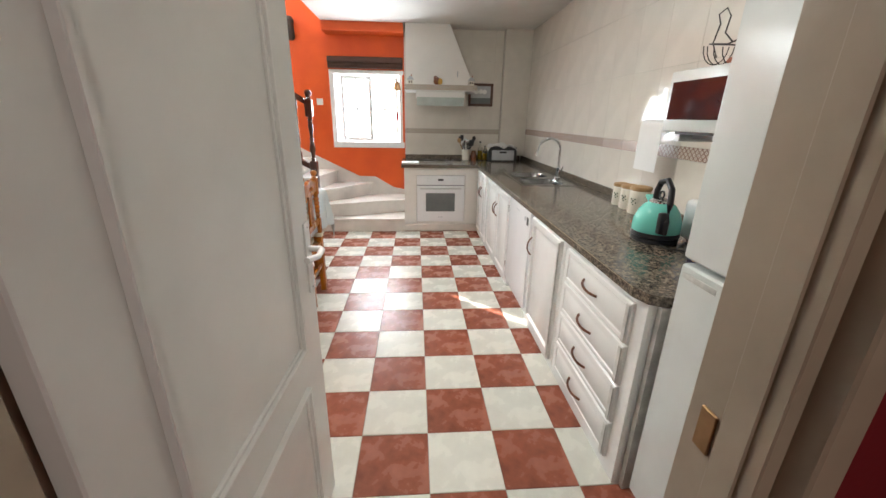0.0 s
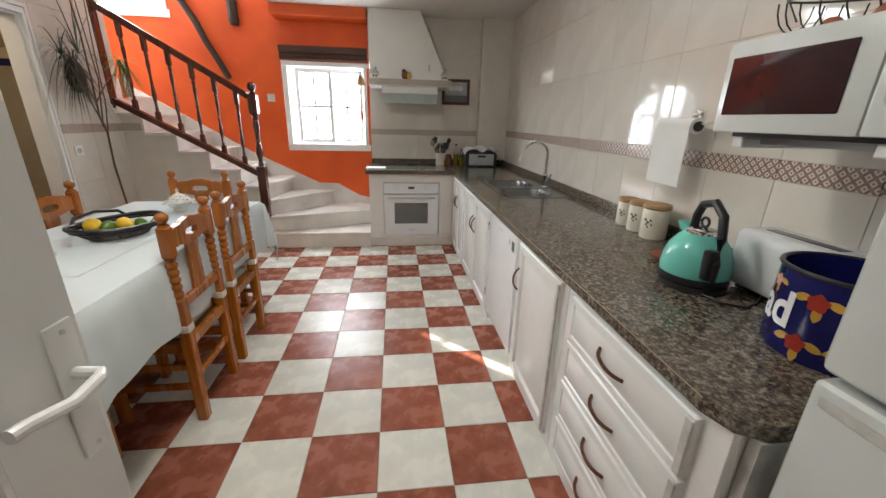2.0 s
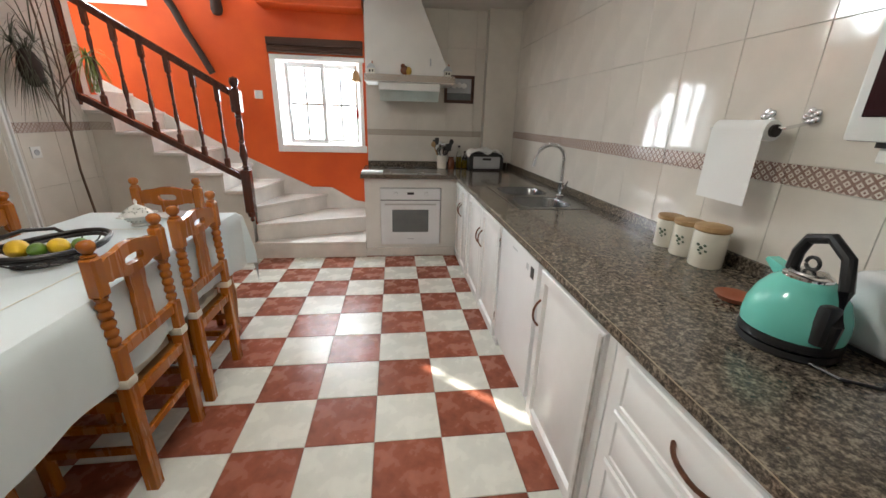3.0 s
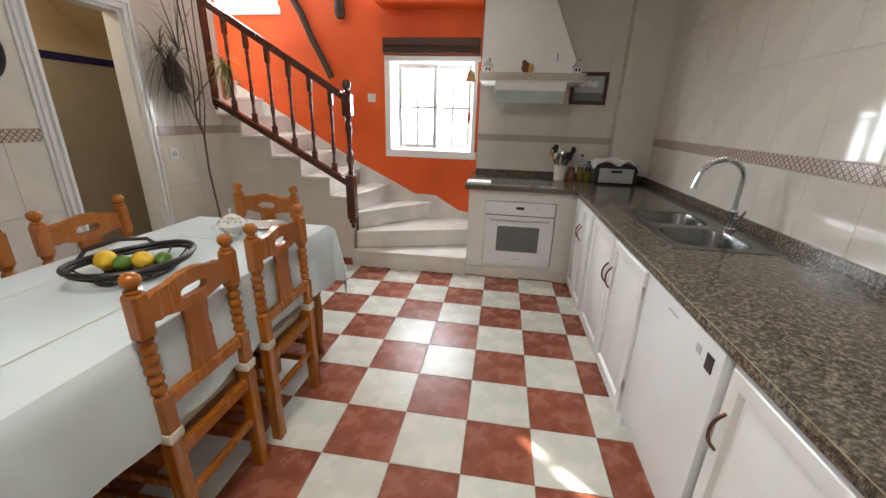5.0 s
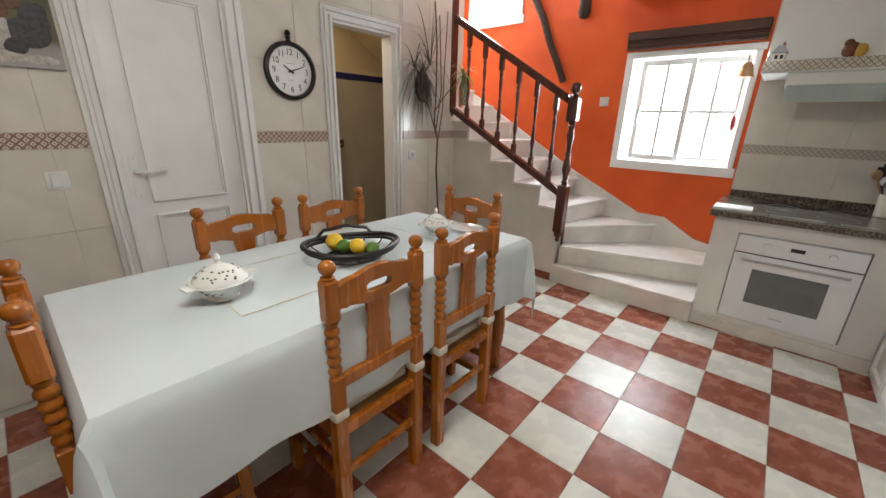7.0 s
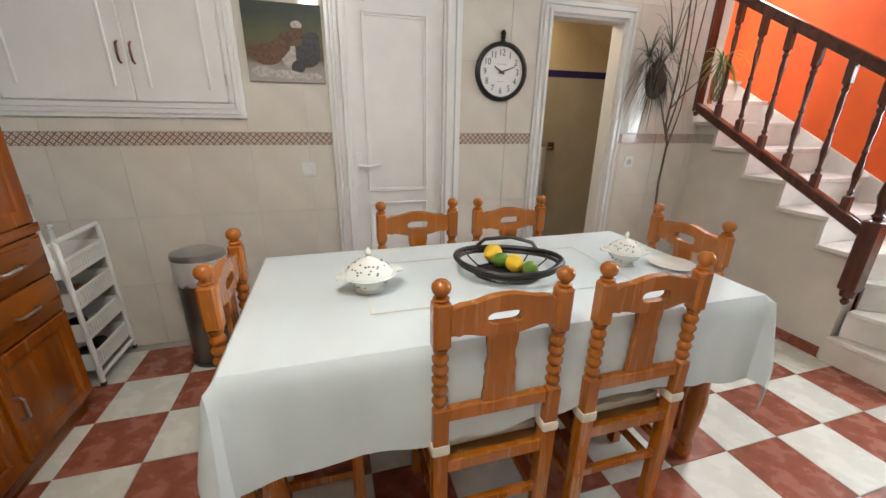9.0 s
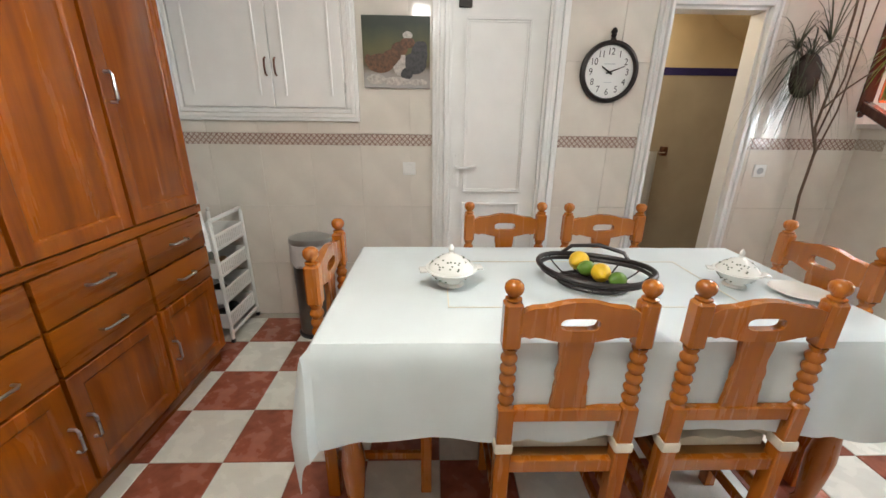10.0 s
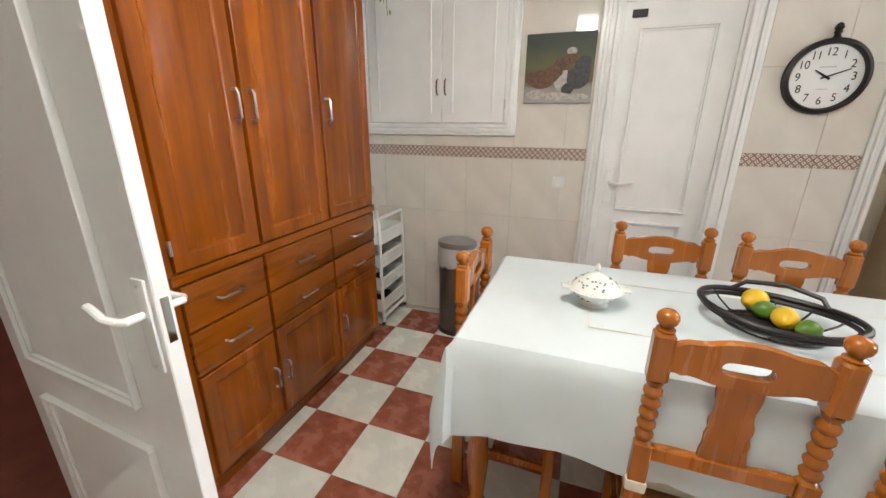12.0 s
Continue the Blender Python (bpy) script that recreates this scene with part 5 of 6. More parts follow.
# tablecloth: top sheet and hanging sides in one draped surface
NX, NY, DROP = 52, 84, 0.35
bm = bmesh.new()
grid = []
ox, oy = hx + DROP, hy + DROP
for i in range(NX + 1):
    row = []
    for j in range(NY + 1):
        u, v = -ox + 2 * ox * i / NX, -oy + 2 * oy * j / NY
        du, dv = max(0.0, abs(u) - hx), max(0.0, abs(v) - hy)
        su, sv = math.copysign(1, u), math.copysign(1, v)
        if du > 0 and dv > 0:
            d = math.hypot(du, dv) * 1.04
            r = 0.018 + 0.055 * min(1, d / 0.3)
            ang = math.atan2(dv, du)
            x, y, z = su * (hx + r * math.cos(ang)), sv * (hy + r * math.sin(ang)), -d * 0.96
        elif du > 0 or dv > 0:
            d = max(du, dv)
            t2 = v if du > 0 else u
            wave = 0.012 * math.sin(t2 * 17 + su * 1.3) + 0.010 * math.sin(t2 * 7.3 + sv) + 0.006 * noise.noise(Vector((t2 * 9, d * 4, su)))
            f = min(1.0, d / 0.06)
            r = 0.012 * f + abs(wave) * f * min(1, d / 0.25)
            end = (hy - abs(v)) if du > 0 else (hx - abs(u))
            lift = 1.0 - 0.17 * min(1, end / 0.35) * (0.7 + 0.3 * math.sin(t2 * 5.0))
            x, y = (su * (hx + r), v) if du > 0 else (u, sv * (hy + r))
            z = -d * lift
        else:
            x, y = u, v
            z = 0.0022 * noise.noise(Vector((u * 5, v * 4, 0.2))) + 0.0018 * noise.noise(Vector((u * 14, v * 11, 3.2)))
            z = max(z, -0.002)
        row.append(bm.verts.new((x, y, TT + z)))
    grid.append(row)
for i in range(NX):
    for j in range(NY):
        bm.faces.new((grid[i][j], grid[i + 1][j], grid[i + 1][j + 1], grid[i][j + 1]))
bmesh.ops.recalc_face_normals(bm, faces=bm.faces)
bmesh.ops.solidify(bm, geom=bm.faces[:], thickness=0.003)
cloth = solid("tablecloth", bm, M["cloth"], "white tablecloth hanging over the dining table", "tablecloth", ((TX0 + TX1) / 2, (TY0 + TY1) / 2, 0.0))
bm = bmesh.new()
for q in ((-0.215, -0.51, 0.215, -0.506), (-0.215, 0.506, 0.215, 0.51), (-0.215, -0.506, -0.211, 0.506), (0.211, -0.506, 0.215, 0.506)):
    box(bm, q[0], q[1], TT + 0.0035, q[2], q[3], TT + 0.0048)
part("hem_stitching", bm, M["cushion"], cloth, "fine square of drawn-thread stitching")


def top_rail_poly():
    """Scrolled crest rail outline between the posts (x, z)."""
    top = [(0.0, 0.986), (0.030, 0.985), (0.058, 0.979), (0.082, 0.972), (0.106, 0.969), (0.126, 0.968), (0.142, 0.962), (0.150, 0.956), (0.160, 0.956)]
    low = [(0.160, 0.882), (0.146, 0.884), (0.132, 0.879), (0.118, 0.883), (0.098, 0.880), (0.080, 0.875), (0.062, 0.871), (0.046, 0.868)]
    half = top + low
    return half + [(-x, z) for x, z in reversed(half[1:])]


def slotted(bm, poly, hole, y0, y1):
    """Board with a slot: two faces bridged to the hole."""
    rings = []
    for y in (y0, y1):
        o = [bm.verts.new((x, y, z)) for x, z in poly]
        h = [bm.verts.new((x, y, z)) for x, z in hole]
        eo = [bm.edges.new((o[k], o[(k + 1) % len(o)])) for k in range(len(o))]
        eh = [bm.edges.new((h[k], h[(k + 1) % len(h)])) for k in range(len(h))]
        bmesh.ops.triangle_fill(bm, edges=eo + eh, use_beauty=True)
        rings.append((o, h))
    for q in (0, 1):
        a, b = rings[0][q], rings[1][q]
        for k in range(len(a)):
            bm.faces.new((a[k], a[(k + 1) % len(a)], b[(k + 1) % len(a)], b[k]))
    bmesh.ops.recalc_face_normals(bm, faces=bm.faces)
    return bm


def make_chair():
    """Provincial pine chair: back at y = 0, seat towards +y."""
    c = thing("dining_chair", "honey pine dining chair with turned posts and a cream cushion", "chair", group="dining chairs")
    W = 0.18
    for s in (-1, 1):
        x = s * W
        bm = cbox(x - 0.023, -0.02, 0.0, x + 0.023, 0.026, 0.65, 0.003)
        prof = [(0.022, 0.65), (0.016, 0.657)]
        for k in range(5):
            z = 0.662 + 0.034 * k
            prof += [(0.019, z), (0.0235, z + 0.010), (0.0235, z + 0.018), (0.018, z + 0.027), (0.0165, z + 0.031)]
        lathe(bm, prof + [(0.021, 0.838), (0.022, 0.846)], (x, 0.003, 0), 14)
        box(bm, x - 0.0245, -0.0215, 0.845, x + 0.0245, 0.0275, 0.986, 0.008)
        post = part("back_post", bm, M["chair_wood"], c)
        part("finial", lathe(bmesh.new(), [(0.017, 0.984), (0.022, 0.989), (0.022, 0.993), (0.013, 0.997), (0.015, 1.001), (0.023, 1.010), (0.026, 1.021), (0.024, 1.032), (0.015, 1.041), (0.0, 1.044)], (x, 0.003, 0), 18), M["chair_wood"], post)
        part("front_leg", cbox(s * 0.172 - 0.021, 0.345, 0.0, s * 0.172 + 0.021, 0.387, 0.425, 0.003), M["chair_wood"], c)
        part("side_rail", cbox(s * 0.175 - 0.011, 0.02, 0.375, s * 0.175 + 0.011, 0.35, 0.425, 0.002), M["chair_wood"], c)
        for z in (0.17, 0.28):
            part("side_stretcher", cbox(s * 0.175 - 0.010, 0.02, z, s * 0.175 + 0.010, 0.35, z + 0.032, 0.003), M["chair_wood"], c)
    hole = []
    for k in range(24):
        a = 2 * math.pi * k / 24
        hole.append((0.053 * math.copysign(abs(math.cos(a)) ** 0.45, math.cos(a)), 0.920 + 0.0185 * math.copysign(abs(math.sin(a)) ** 0.8, math.sin(a))))
    part("crest_rail", slotted(bmesh.new(), top_rail_poly(), hole, -0.012, 0.014), M["chair_wood"], c)
    side = [(0.047, 0.872), (0.047, 0.845), (0.044, 0.825), (0.040, 0.805), (0.041, 0.785), (0.047, 0.765), (0.047, 0.750), (0.044, 0.735), (0.048, 0.715), (0.047, 0.690), (0.051, 0.665), (0.052, 0.642)]
    poly = side + [(-x, z) for x, z in reversed(side)]
    part("splat", prism(bmesh.new(), poly, -0.006, 0.010, "y"), M["chair_wood"], c)
    part("lower_rail", cbox(-0.158, -0.012, 0.600, 0.158, 0.014, 0.645, 0.003), M["chair_wood"], c)
    part("seat_rail_back", cbox(-0.158, -0.012, 0.405, 0.158, 0.012, 0.452, 0.003), M["chair_wood"], c)
    part("seat_rail_front", cbox(-0.152, 0.355, 0.375, 0.152, 0.378, 0.425, 0.003), M["chair_wood"], c)
    part("front_stretcher", cbox(-0.152, 0.355, 0.225, 0.152, 0.377, 0.257, 0.003), M["chair_wood"], c)
    part("back_stretcher", cbox(-0.158, -0.008, 0.225, 0.158, 0.012, 0.257, 0.003), M["chair_wood"], c)
    part("seat", cbox(-0.19, 0.012, 0.425, 0.19, 0.40, 0.447, 0.006, 2), M["rush"], c, "brown wooden seat")
    bm = bmesh.new()
    bmesh.ops.create_grid(bm, x_segments=16, y_segments=16, size=0.5)
    for v in bm.verts:
        e = max(abs(v.co.x), abs(v.co.y)) * 2
        tuft = 0.006 * math.cos(v.co.x * 19) * math.cos(v.co.y * 19)
        v.co = Vector((v.co.x * 0.335, 0.215 + v.co.y * 0.335, 0.497 - 0.020 * e ** 4 + tuft))
    bmesh.ops.solidify(bm, geom=bm.faces[:], thickness=0.038)
    cu = part("cushion", bm, M["cushion"], c, "cream seat cushion")
    for s in (-1, 1):
        bm = cbox(s * W - 0.028, -0.025, 0.490, s * W + 0.028, 0.031, 0.527, 0.009, 2)
        tube(bm, [(s * W, 0.028, 0.508), (s * (W - 0.02), 0.05, 0.503), (s * (W - 0.03), 0.075, 0.492)], 0.012, 6)
        part("tie", bm, M["cushion"], cu, "cream cushion tie round the post")
    return c


chair = make_chair()
chair.matrix_world = pose(-0.863, 2.254, 0, 0, 0, 90)
for x, y, r in ((-0.863, 2.757, 90), (-1.82, 2.224, -90), (-1.805, 2.716, -90), (-1.315, 3.378, 180), (-1.30, 1.474, 0)):
    copy_thing(chair, pose(x, y, 0, 0, 0, r))


def make_tureen():
    t = thing("tureen", "white lidded porcelain tureen with green sprigs on the tablecloth", "tureen", group="tureens")

    def octo(bm, prof):
        return lathe(bm, prof, seg=16)
    bm = octo(bmesh.new(), [(0.052, 0), (0.06, 0.004), (0.046, 0.014), (0.05, 0.022), (0.085, 0.045), (0.104, 0.066), (0.118, 0.072), (0.116, 0.077), (0.10, 0.074)])
    body = part("bowl", bm, M["porcelain"], t)
    for s in (-1, 1):
        part("lug", cbox(-0.03, s * 0.11, 0.066, 0.03, s * 0.142, 0.075, 0.004, 2), M["porcelain"], body)
    lid = part("lid", octo(bmesh.new(), [(0.102, 0.074), (0.100, 0.082), (0.075, 0.105), (0.045, 0.122), (0.018, 0.135)]), M["porcelain"], t)
    part("knob", lathe(bmesh.new(), [(0.016, 0.132), (0.009, 0.142), (0.014, 0.152), (0.012, 0.162), (0.004, 0.172), (0.0, 0.176)], seg=12), M["porcelain"], lid)
    rnd = random.Random(3)
    bm = bmesh.new()
    for k in range(44):
        a, f = rnd.random() * 6.28, 0.12 + 0.75 * rnd.random()
        r = 0.100 - 0.055 * f
        z = 0.082 + (0.040 * f)
        blob(bm, (r * math.cos(a), r * math.sin(a), z + 0.001), 0.0055 + 0.003 * rnd.random(), 0.0055, 0.003, 6)
    part("sprig_decoration", bm, M["leaf_print"], lid, "painted green sprigs")
    bm = bmesh.new()
    for k in range(26):
        a, z = rnd.random() * 6.28, 0.030 + 0.032 * rnd.random()
        r = 0.056 + (z - 0.022) / 0.046 * 0.044 + 0.003
        blob(bm, (r * math.cos(a), r * math.sin(a), z), 0.004, 0.005, 0.0035, 6)
    part("sprig_decoration", bm, M["leaf_print"], body, "painted green sprigs")
    return t


CZ = TT + 0.003
tu = make_tureen()
tu.matrix_world = pose(-1.30, 1.932, CZ, 0, 0, 8) @ Matrix.Diagonal((0.84, 0.84, 0.92, 1))
copy_thing(tu, pose(-1.29, 3.02, CZ, 0, 0, -24) @ Matrix.Diagonal((0.84, 0.84, 0.92, 1)))
solid("saucer_plate", lathe(bmesh.new(), [(0.05, 0), (0.06, 0.003), (0.095, 0.012), (0.093, 0.014), (0.05, 0.006), (0, 0.005)], seg=26), M["porcelain"], "flat white plate on the tablecloth", "plate", (-1.22, 3.215, CZ))
fb = thing("fruit_basket", "oval black wire fruit basket with a curled handle", "basket", (-1.305, 2.475, CZ), 68)
A, B = 0.208, 0.158
def oval(a, f, z):
    return (A * f * math.cos(a), B * f * math.sin(a), z)
part("rim", tube(bmesh.new(), [oval(k * math.pi / 20, 1.0, 0.068 + 0.006 * math.cos(k * math.pi / 10)) for k in range(40)], 0.010, 8, True), M["iron"], fb)
part("base_ring", tube(bmesh.new(), [oval(k * math.pi / 20, 0.62, 0.008) for k in range(40)], 0.006, 6, True), M["iron"], fb)
for k in range(12):
    a = k * math.pi / 6
    part("spoke", tube(bmesh.new(), [oval(a, 0.0, 0.012), oval(a, 0.35, 0.012), oval(a, 0.66, 0.014), oval(a, 0.85, 0.04), oval(a, 0.985, 0.066 + 0.006 * math.cos(2 * a))], 0.0035, 5), M["iron"], fb)
bm = bmesh.new()
for k in range(64):
    a0 = k * math.pi / 32
    for f in (0.2, 0.3, 0.4, 0.5, 0.6):
        if k % 2 == 0:
            tube(bm, [oval(a0, f, 0.0125), oval(a0 + math.pi / 12, f, 0.0125)], 0.0016, 4)
    tube(bm, [oval(a0, 0.08, 0.0135), oval(a0 + 0.05, 0.62, 0.0135)], 0.0013, 4)
part("mesh_base", bm, M["iron"], fb, "fine black wire mesh")
part("lower_rim", tube(bmesh.new(), [oval(k * math.pi / 20, 0.95, 0.052 + 0.006 * math.cos(k * math.pi / 10)) for k in range(40)], 0.008, 8, True), M["iron"], fb)
part("handle", tube(bmesh.new(), [oval(0.9, 1.0, 0.068), oval(1.05, 1.06, 0.092), oval(1.5, 1.10, 0.105), oval(2.0, 1.07, 0.095), oval(2.25, 1.0, 0.068)], 0.008, 8), M["iron"], fb)
for nm, x, y, r, rz, mm in (("lemon", -1.414, 2.458, 0.039, 40, "lemon"), ("lime", -1.350, 2.466, 0.031, 0, "lime"), ("lemon", -1.292, 2.498, 0.036, 75, "lemon"), ("lime", -1.240, 2.538, 0.030, 20, "lime")):
    prof = [(0.0, -1.28 * r), (0.18 * r, -1.24 * r), (0.35 * r, -1.08 * r), (0.75 * r, -0.72 * r), (0.97 * r, -0.25 * r), (1.0 * r, 0.1 * r), (0.88 * r, 0.55 * r), (0.6 * r, 0.95 * r), (0.25 * r, 1.16 * r), (0.15 * r, 1.28 * r), (0, 1.3 * r)]
    solid(nm, lathe(bmesh.new(), prof, (0, 0, r), 18, "y"), M[mm], ("ripe yellow lemon" if nm == "lemon" else "dark green lime") + " in the wire fruit basket", "fruit", (x, y, CZ + 0.015), rz, group="fruit")

# ---- dresser by the doorway ----
DX0, DX1, DY0, DY1, DH = -2.03, -0.69, 0.225, 0.605, 2.32
dr0 = thing("dresser", "tall orange-stained pine dresser with panelled doors and drawers", "dresser", (DX1, DY1, 0))
part("body", cbox(DX0 - DX1, DY0 - DY1, 0.09, 0, -0.022, DH, 0.003), M["dresser_wood"], dr0)
part("plinth", cbox(DX0 - DX1 + 0.02, DY0 - DY1, 0, -0.02, -0.05, 0.09), M["dresser_wood_x"], dr0)
part("cornice", cbox(DX0 - DX1 - 0.03, DY0 - DY1, DH, 0.03, 0.02, DH + 0.06, 0.012, 2), M["dresser_wood_x"], dr0)
cols = [(-0.02, -0.39), (-0.40, -0.865), (-0.875, -1.32)]
part("middle_rail", cbox(DX0 - DX1, -0.022, 0.938, 0, -0.004, 0.978, 0.002), M["dresser_wood_x"], dr0)


def panel_front(bm, xa, xb, z0, z1, w=0.06):
    x0, x1 = min(xa, xb) + 0.004, max(xa, xb) - 0.004
    loops = []
    for i, o in ((0, -0.022), (0, -0.003), (0.004, 0.0), (w - 0.010, 0.0), (w, -0.006), (w + 0.003, -0.012), (w + 0.014, -0.012), (w + 0.034, -0.005)):
        loops.append([bm.verts.new((x, o, z)) for x, z in ((x0 + i, z0 + i), (x1 - i, z0 + i), (x1 - i, z1 - i), (x0 + i, z1 - i))])
    for p, q in zip(loops, loops[1:]):
        for k in range(4):
            bm.faces.new((p[k], p[(k + 1) % 4], q[(k + 1) % 4], q[k]))
    bm.faces.new(loops[0]), bm.faces.new(loops[-1])
    bmesh.ops.recalc_face_normals(bm, faces=bm.faces)
    return bm


def pull(bm, x, z, l, vertical):
    d = (0, l / 2) if vertical else (l / 2, 0)
    return tube(bm, [(x - d[0], 0.0, z - d[1]), (x - d[0], 0.022, z - d[1]), (x - d[0] * 0.8, 0.03, z - d[1] * 0.8), (x + d[0] * 0.8, 0.03, z + d[1] * 0.8), (x + d[0], 0.022, z + d[1]), (x + d[0], 0.0, z + d[1])], 0.0055, 8)


for k, (a, b) in enumerate(cols):
    d = part("upper_door", panel_front(bmesh.new(), a, b, 0.985, DH - 0.03), M["dresser_wood"], dr0)
    part("handle", pull(bmesh.new(), (b + 0.032, a - 0.032, a - 0.035)[k], 1.53, 0.11, True), M["steel"], d, "brushed steel bow handle")
    d = part("lower_door", panel_front(bmesh.new(), a, b, 0.115, 0.565), M["dresser_wood"], dr0)
    part("handle", pull(bmesh.new(), (b + 0.032, a - 0.032, a - 0.035)[k], 0.345, 0.10, True), M["steel"], d, "brushed steel bow handle")
    for z0, z1 in ((0.575, 0.748), (0.758, 0.932)):
        x0, x1 = min(a, b) + 0.004, max(a, b) - 0.004
        d = part("drawer", cbox(x0, -0.022, z0, x1, 0.0, z1, 0.005, 2), M["dresser_wood_x"], dr0)
        part("handle", pull(bmesh.new(), (a + b) / 2, (z0 + z1) / 2, 0.11, False), M["steel"], d, "brushed steel bow handle")
for z in (1.05, 2.1):
    for x in (-0.016, -1.325):
        part("hinge", lathe(bmesh.new(), [(0.006, 0), (0.006, 0.05)], (x, 0.004, z), 8), M["steel"], dr0, "small steel hinge")
# apron on the dresser side and trailing plant on top
bm = bmesh.new()
bmesh.ops.create_grid(bm, x_segments=16, y_segments=24, size=0.5)
for v in bm.verts:
    u, w = v.co.x, v.co.y
    v.co = Vector((-0.022 - 0.016 * math.sin(u * 16 + w * 2) * (0.5 - w) - 0.01, u * (0.16 + 0.12 * (0.5 - w)) , w * 0.9))
bmesh.ops.solidify(bm, geom=bm.faces[:], thickness=0.004)
ap = solid("apron", bm, M["paper"], "white apron hanging on the side of the dresser", "apron", (DX0 - 0.012, 0.44, 1.14))
sp = thing("trailing_plant", "small green trailing plant on top of the dresser", "plant", (DX0 + 0.06, DY1 - 0.08, DH + 0.06))
part("pot", lathe(bmesh.new(), [(0.035, 0), (0.05, 0.08), (0.045, 0.08), (0.03, 0.01)], seg=16), M["terracotta"], sp)
rnd = random.Random(4)
for q in range(4):
    pts = [(0, 0, 0.08), (-0.05 - 0.02 * q, 0.06 + 0.03 * q, 0.10), (-0.10, 0.12 + 0.02 * q, 0.0), (-0.115, 0.13 + 0.02 * q, -0.15 - 0.06 * q)]
    stem = part("stem", tube(bmesh.new(), pts, 0.002, 5), M["leaf"], sp)
    bm = bmesh.new()
    for k in range(14):
        f = k / 13 * 2.99
        i = int(f)
        p = Vector(pts[i]).lerp(Vector(pts[i + 1]), f - i) + Vector((rnd.uniform(-.02, .02), rnd.uniform(-.02, .02), rnd.uniform(-.02, .02)))
        blob(bm, p, 0.013, 0.003 + 0.008 * rnd.random(), 0.012, 6)
    part("leaves", bm, M["leaf_dry"], stem)

# ---- on the west wall ----
wc = thing("wall_cupboard", "white built-in wall cupboard with two panelled doors", "cupboard", (X0 + 0.006, 0.215, 1.402))
L = 1.175
bm = bmesh.new()
for o, dth in ((0.0, 0.022), (0.022, 0.034), (0.05, 0.026)):
    for a in ((o, o, L - o, o + 0.026), (L - o - 0.026, o + 0.026, L - o, 0.95), (o, o + 0.026, o + 0.026, 0.95)):
        box(bm, 0.0, a[0], a[1], dth, a[2], a[3], 0.003)
part("frame", bm, M["lacquer"], wc)
part("back_panel", cbox(0.0, 0.07, 0.07, 0.008, L - 0.07, 0.95), M["lacquer"], wc)
for a, b, hy2 in ((0.085, 0.648, 0.62), (0.652, L - 0.085, 0.68)):
    d = part("door", cbox(0.008, a, 0.082, 0.026, b, 0.94, 0.003), M["lacquer"], wc)
    for q in ((a + 0.07, 0.15, a + 0.085, 0.90), (b - 0.085, 0.15, b - 0.07, 0.90)):
        part("moulding", cbox(0.026, q[0], q[1], 0.035, q[2], q[3], 0.003), M["lacquer"], d)
    part("handle", tube(bmesh.new(), [(0.026, hy2, 0.265), (0.045, hy2, 0.275), (0.052, hy2, 0.315), (0.045, hy2, 0.355), (0.026, hy2, 0.365)], 0.006, 8), M["bronze"], d, "bronze bow handle")
bm = bmesh.new()
lathe(bm, [(0.006, 0.17), (0.006, 0.23)], (0.030, L - 0.08, 0), 8)
part("hinge", bm, M["steel"], wc, "small steel hinge")

cv = thing("canvas_print", "canvas print of two cuddling animals in a meadow", "picture", (X0 + 0.006, 1.635, 1.805))
part("canvas", cbox(0, -0.205, -0.20, 0.022, 0.205, 0.20, 0.002), M["canvas"], cv)
for nm, mm, blobs in (("brown_shape", "fur_brown", ((-0.10, -0.06, 0.085, 0.055), (-0.02, -0.03, 0.07, 0.05), (0.02, 0.02, 0.05, 0.04), (-0.175, -0.04, 0.02, 0.03), (0.07, 0.055, 0.045, 0.03))),
                      ("white_shape", "fur_white", ((0.02, -0.06, 0.045, 0.07), (0.07, 0.095, 0.03, 0.022), (-0.13, -0.15, 0.06, 0.03), (0.0, -0.16, 0.09, 0.025), (0.13, -0.165, 0.06, 0.02))),
                      ("dark_shape", "fur_dark", ((0.11, -0.06, 0.075, 0.06), (0.14, -0.01, 0.05, 0.075), (0.06, -0.115, 0.04, 0.035), (0.16, 0.03, 0.028, 0.035)))):
    bm = bmesh.new()
    for k, (y, z, ry, rz) in enumerate(blobs):
        blob(bm, (0.0222, y, z), 0.0012 + 0.0002 * k, ry, rz, 14)
    part(nm, bm, M[mm], cv, nm.replace("_", " ") + " in the print")

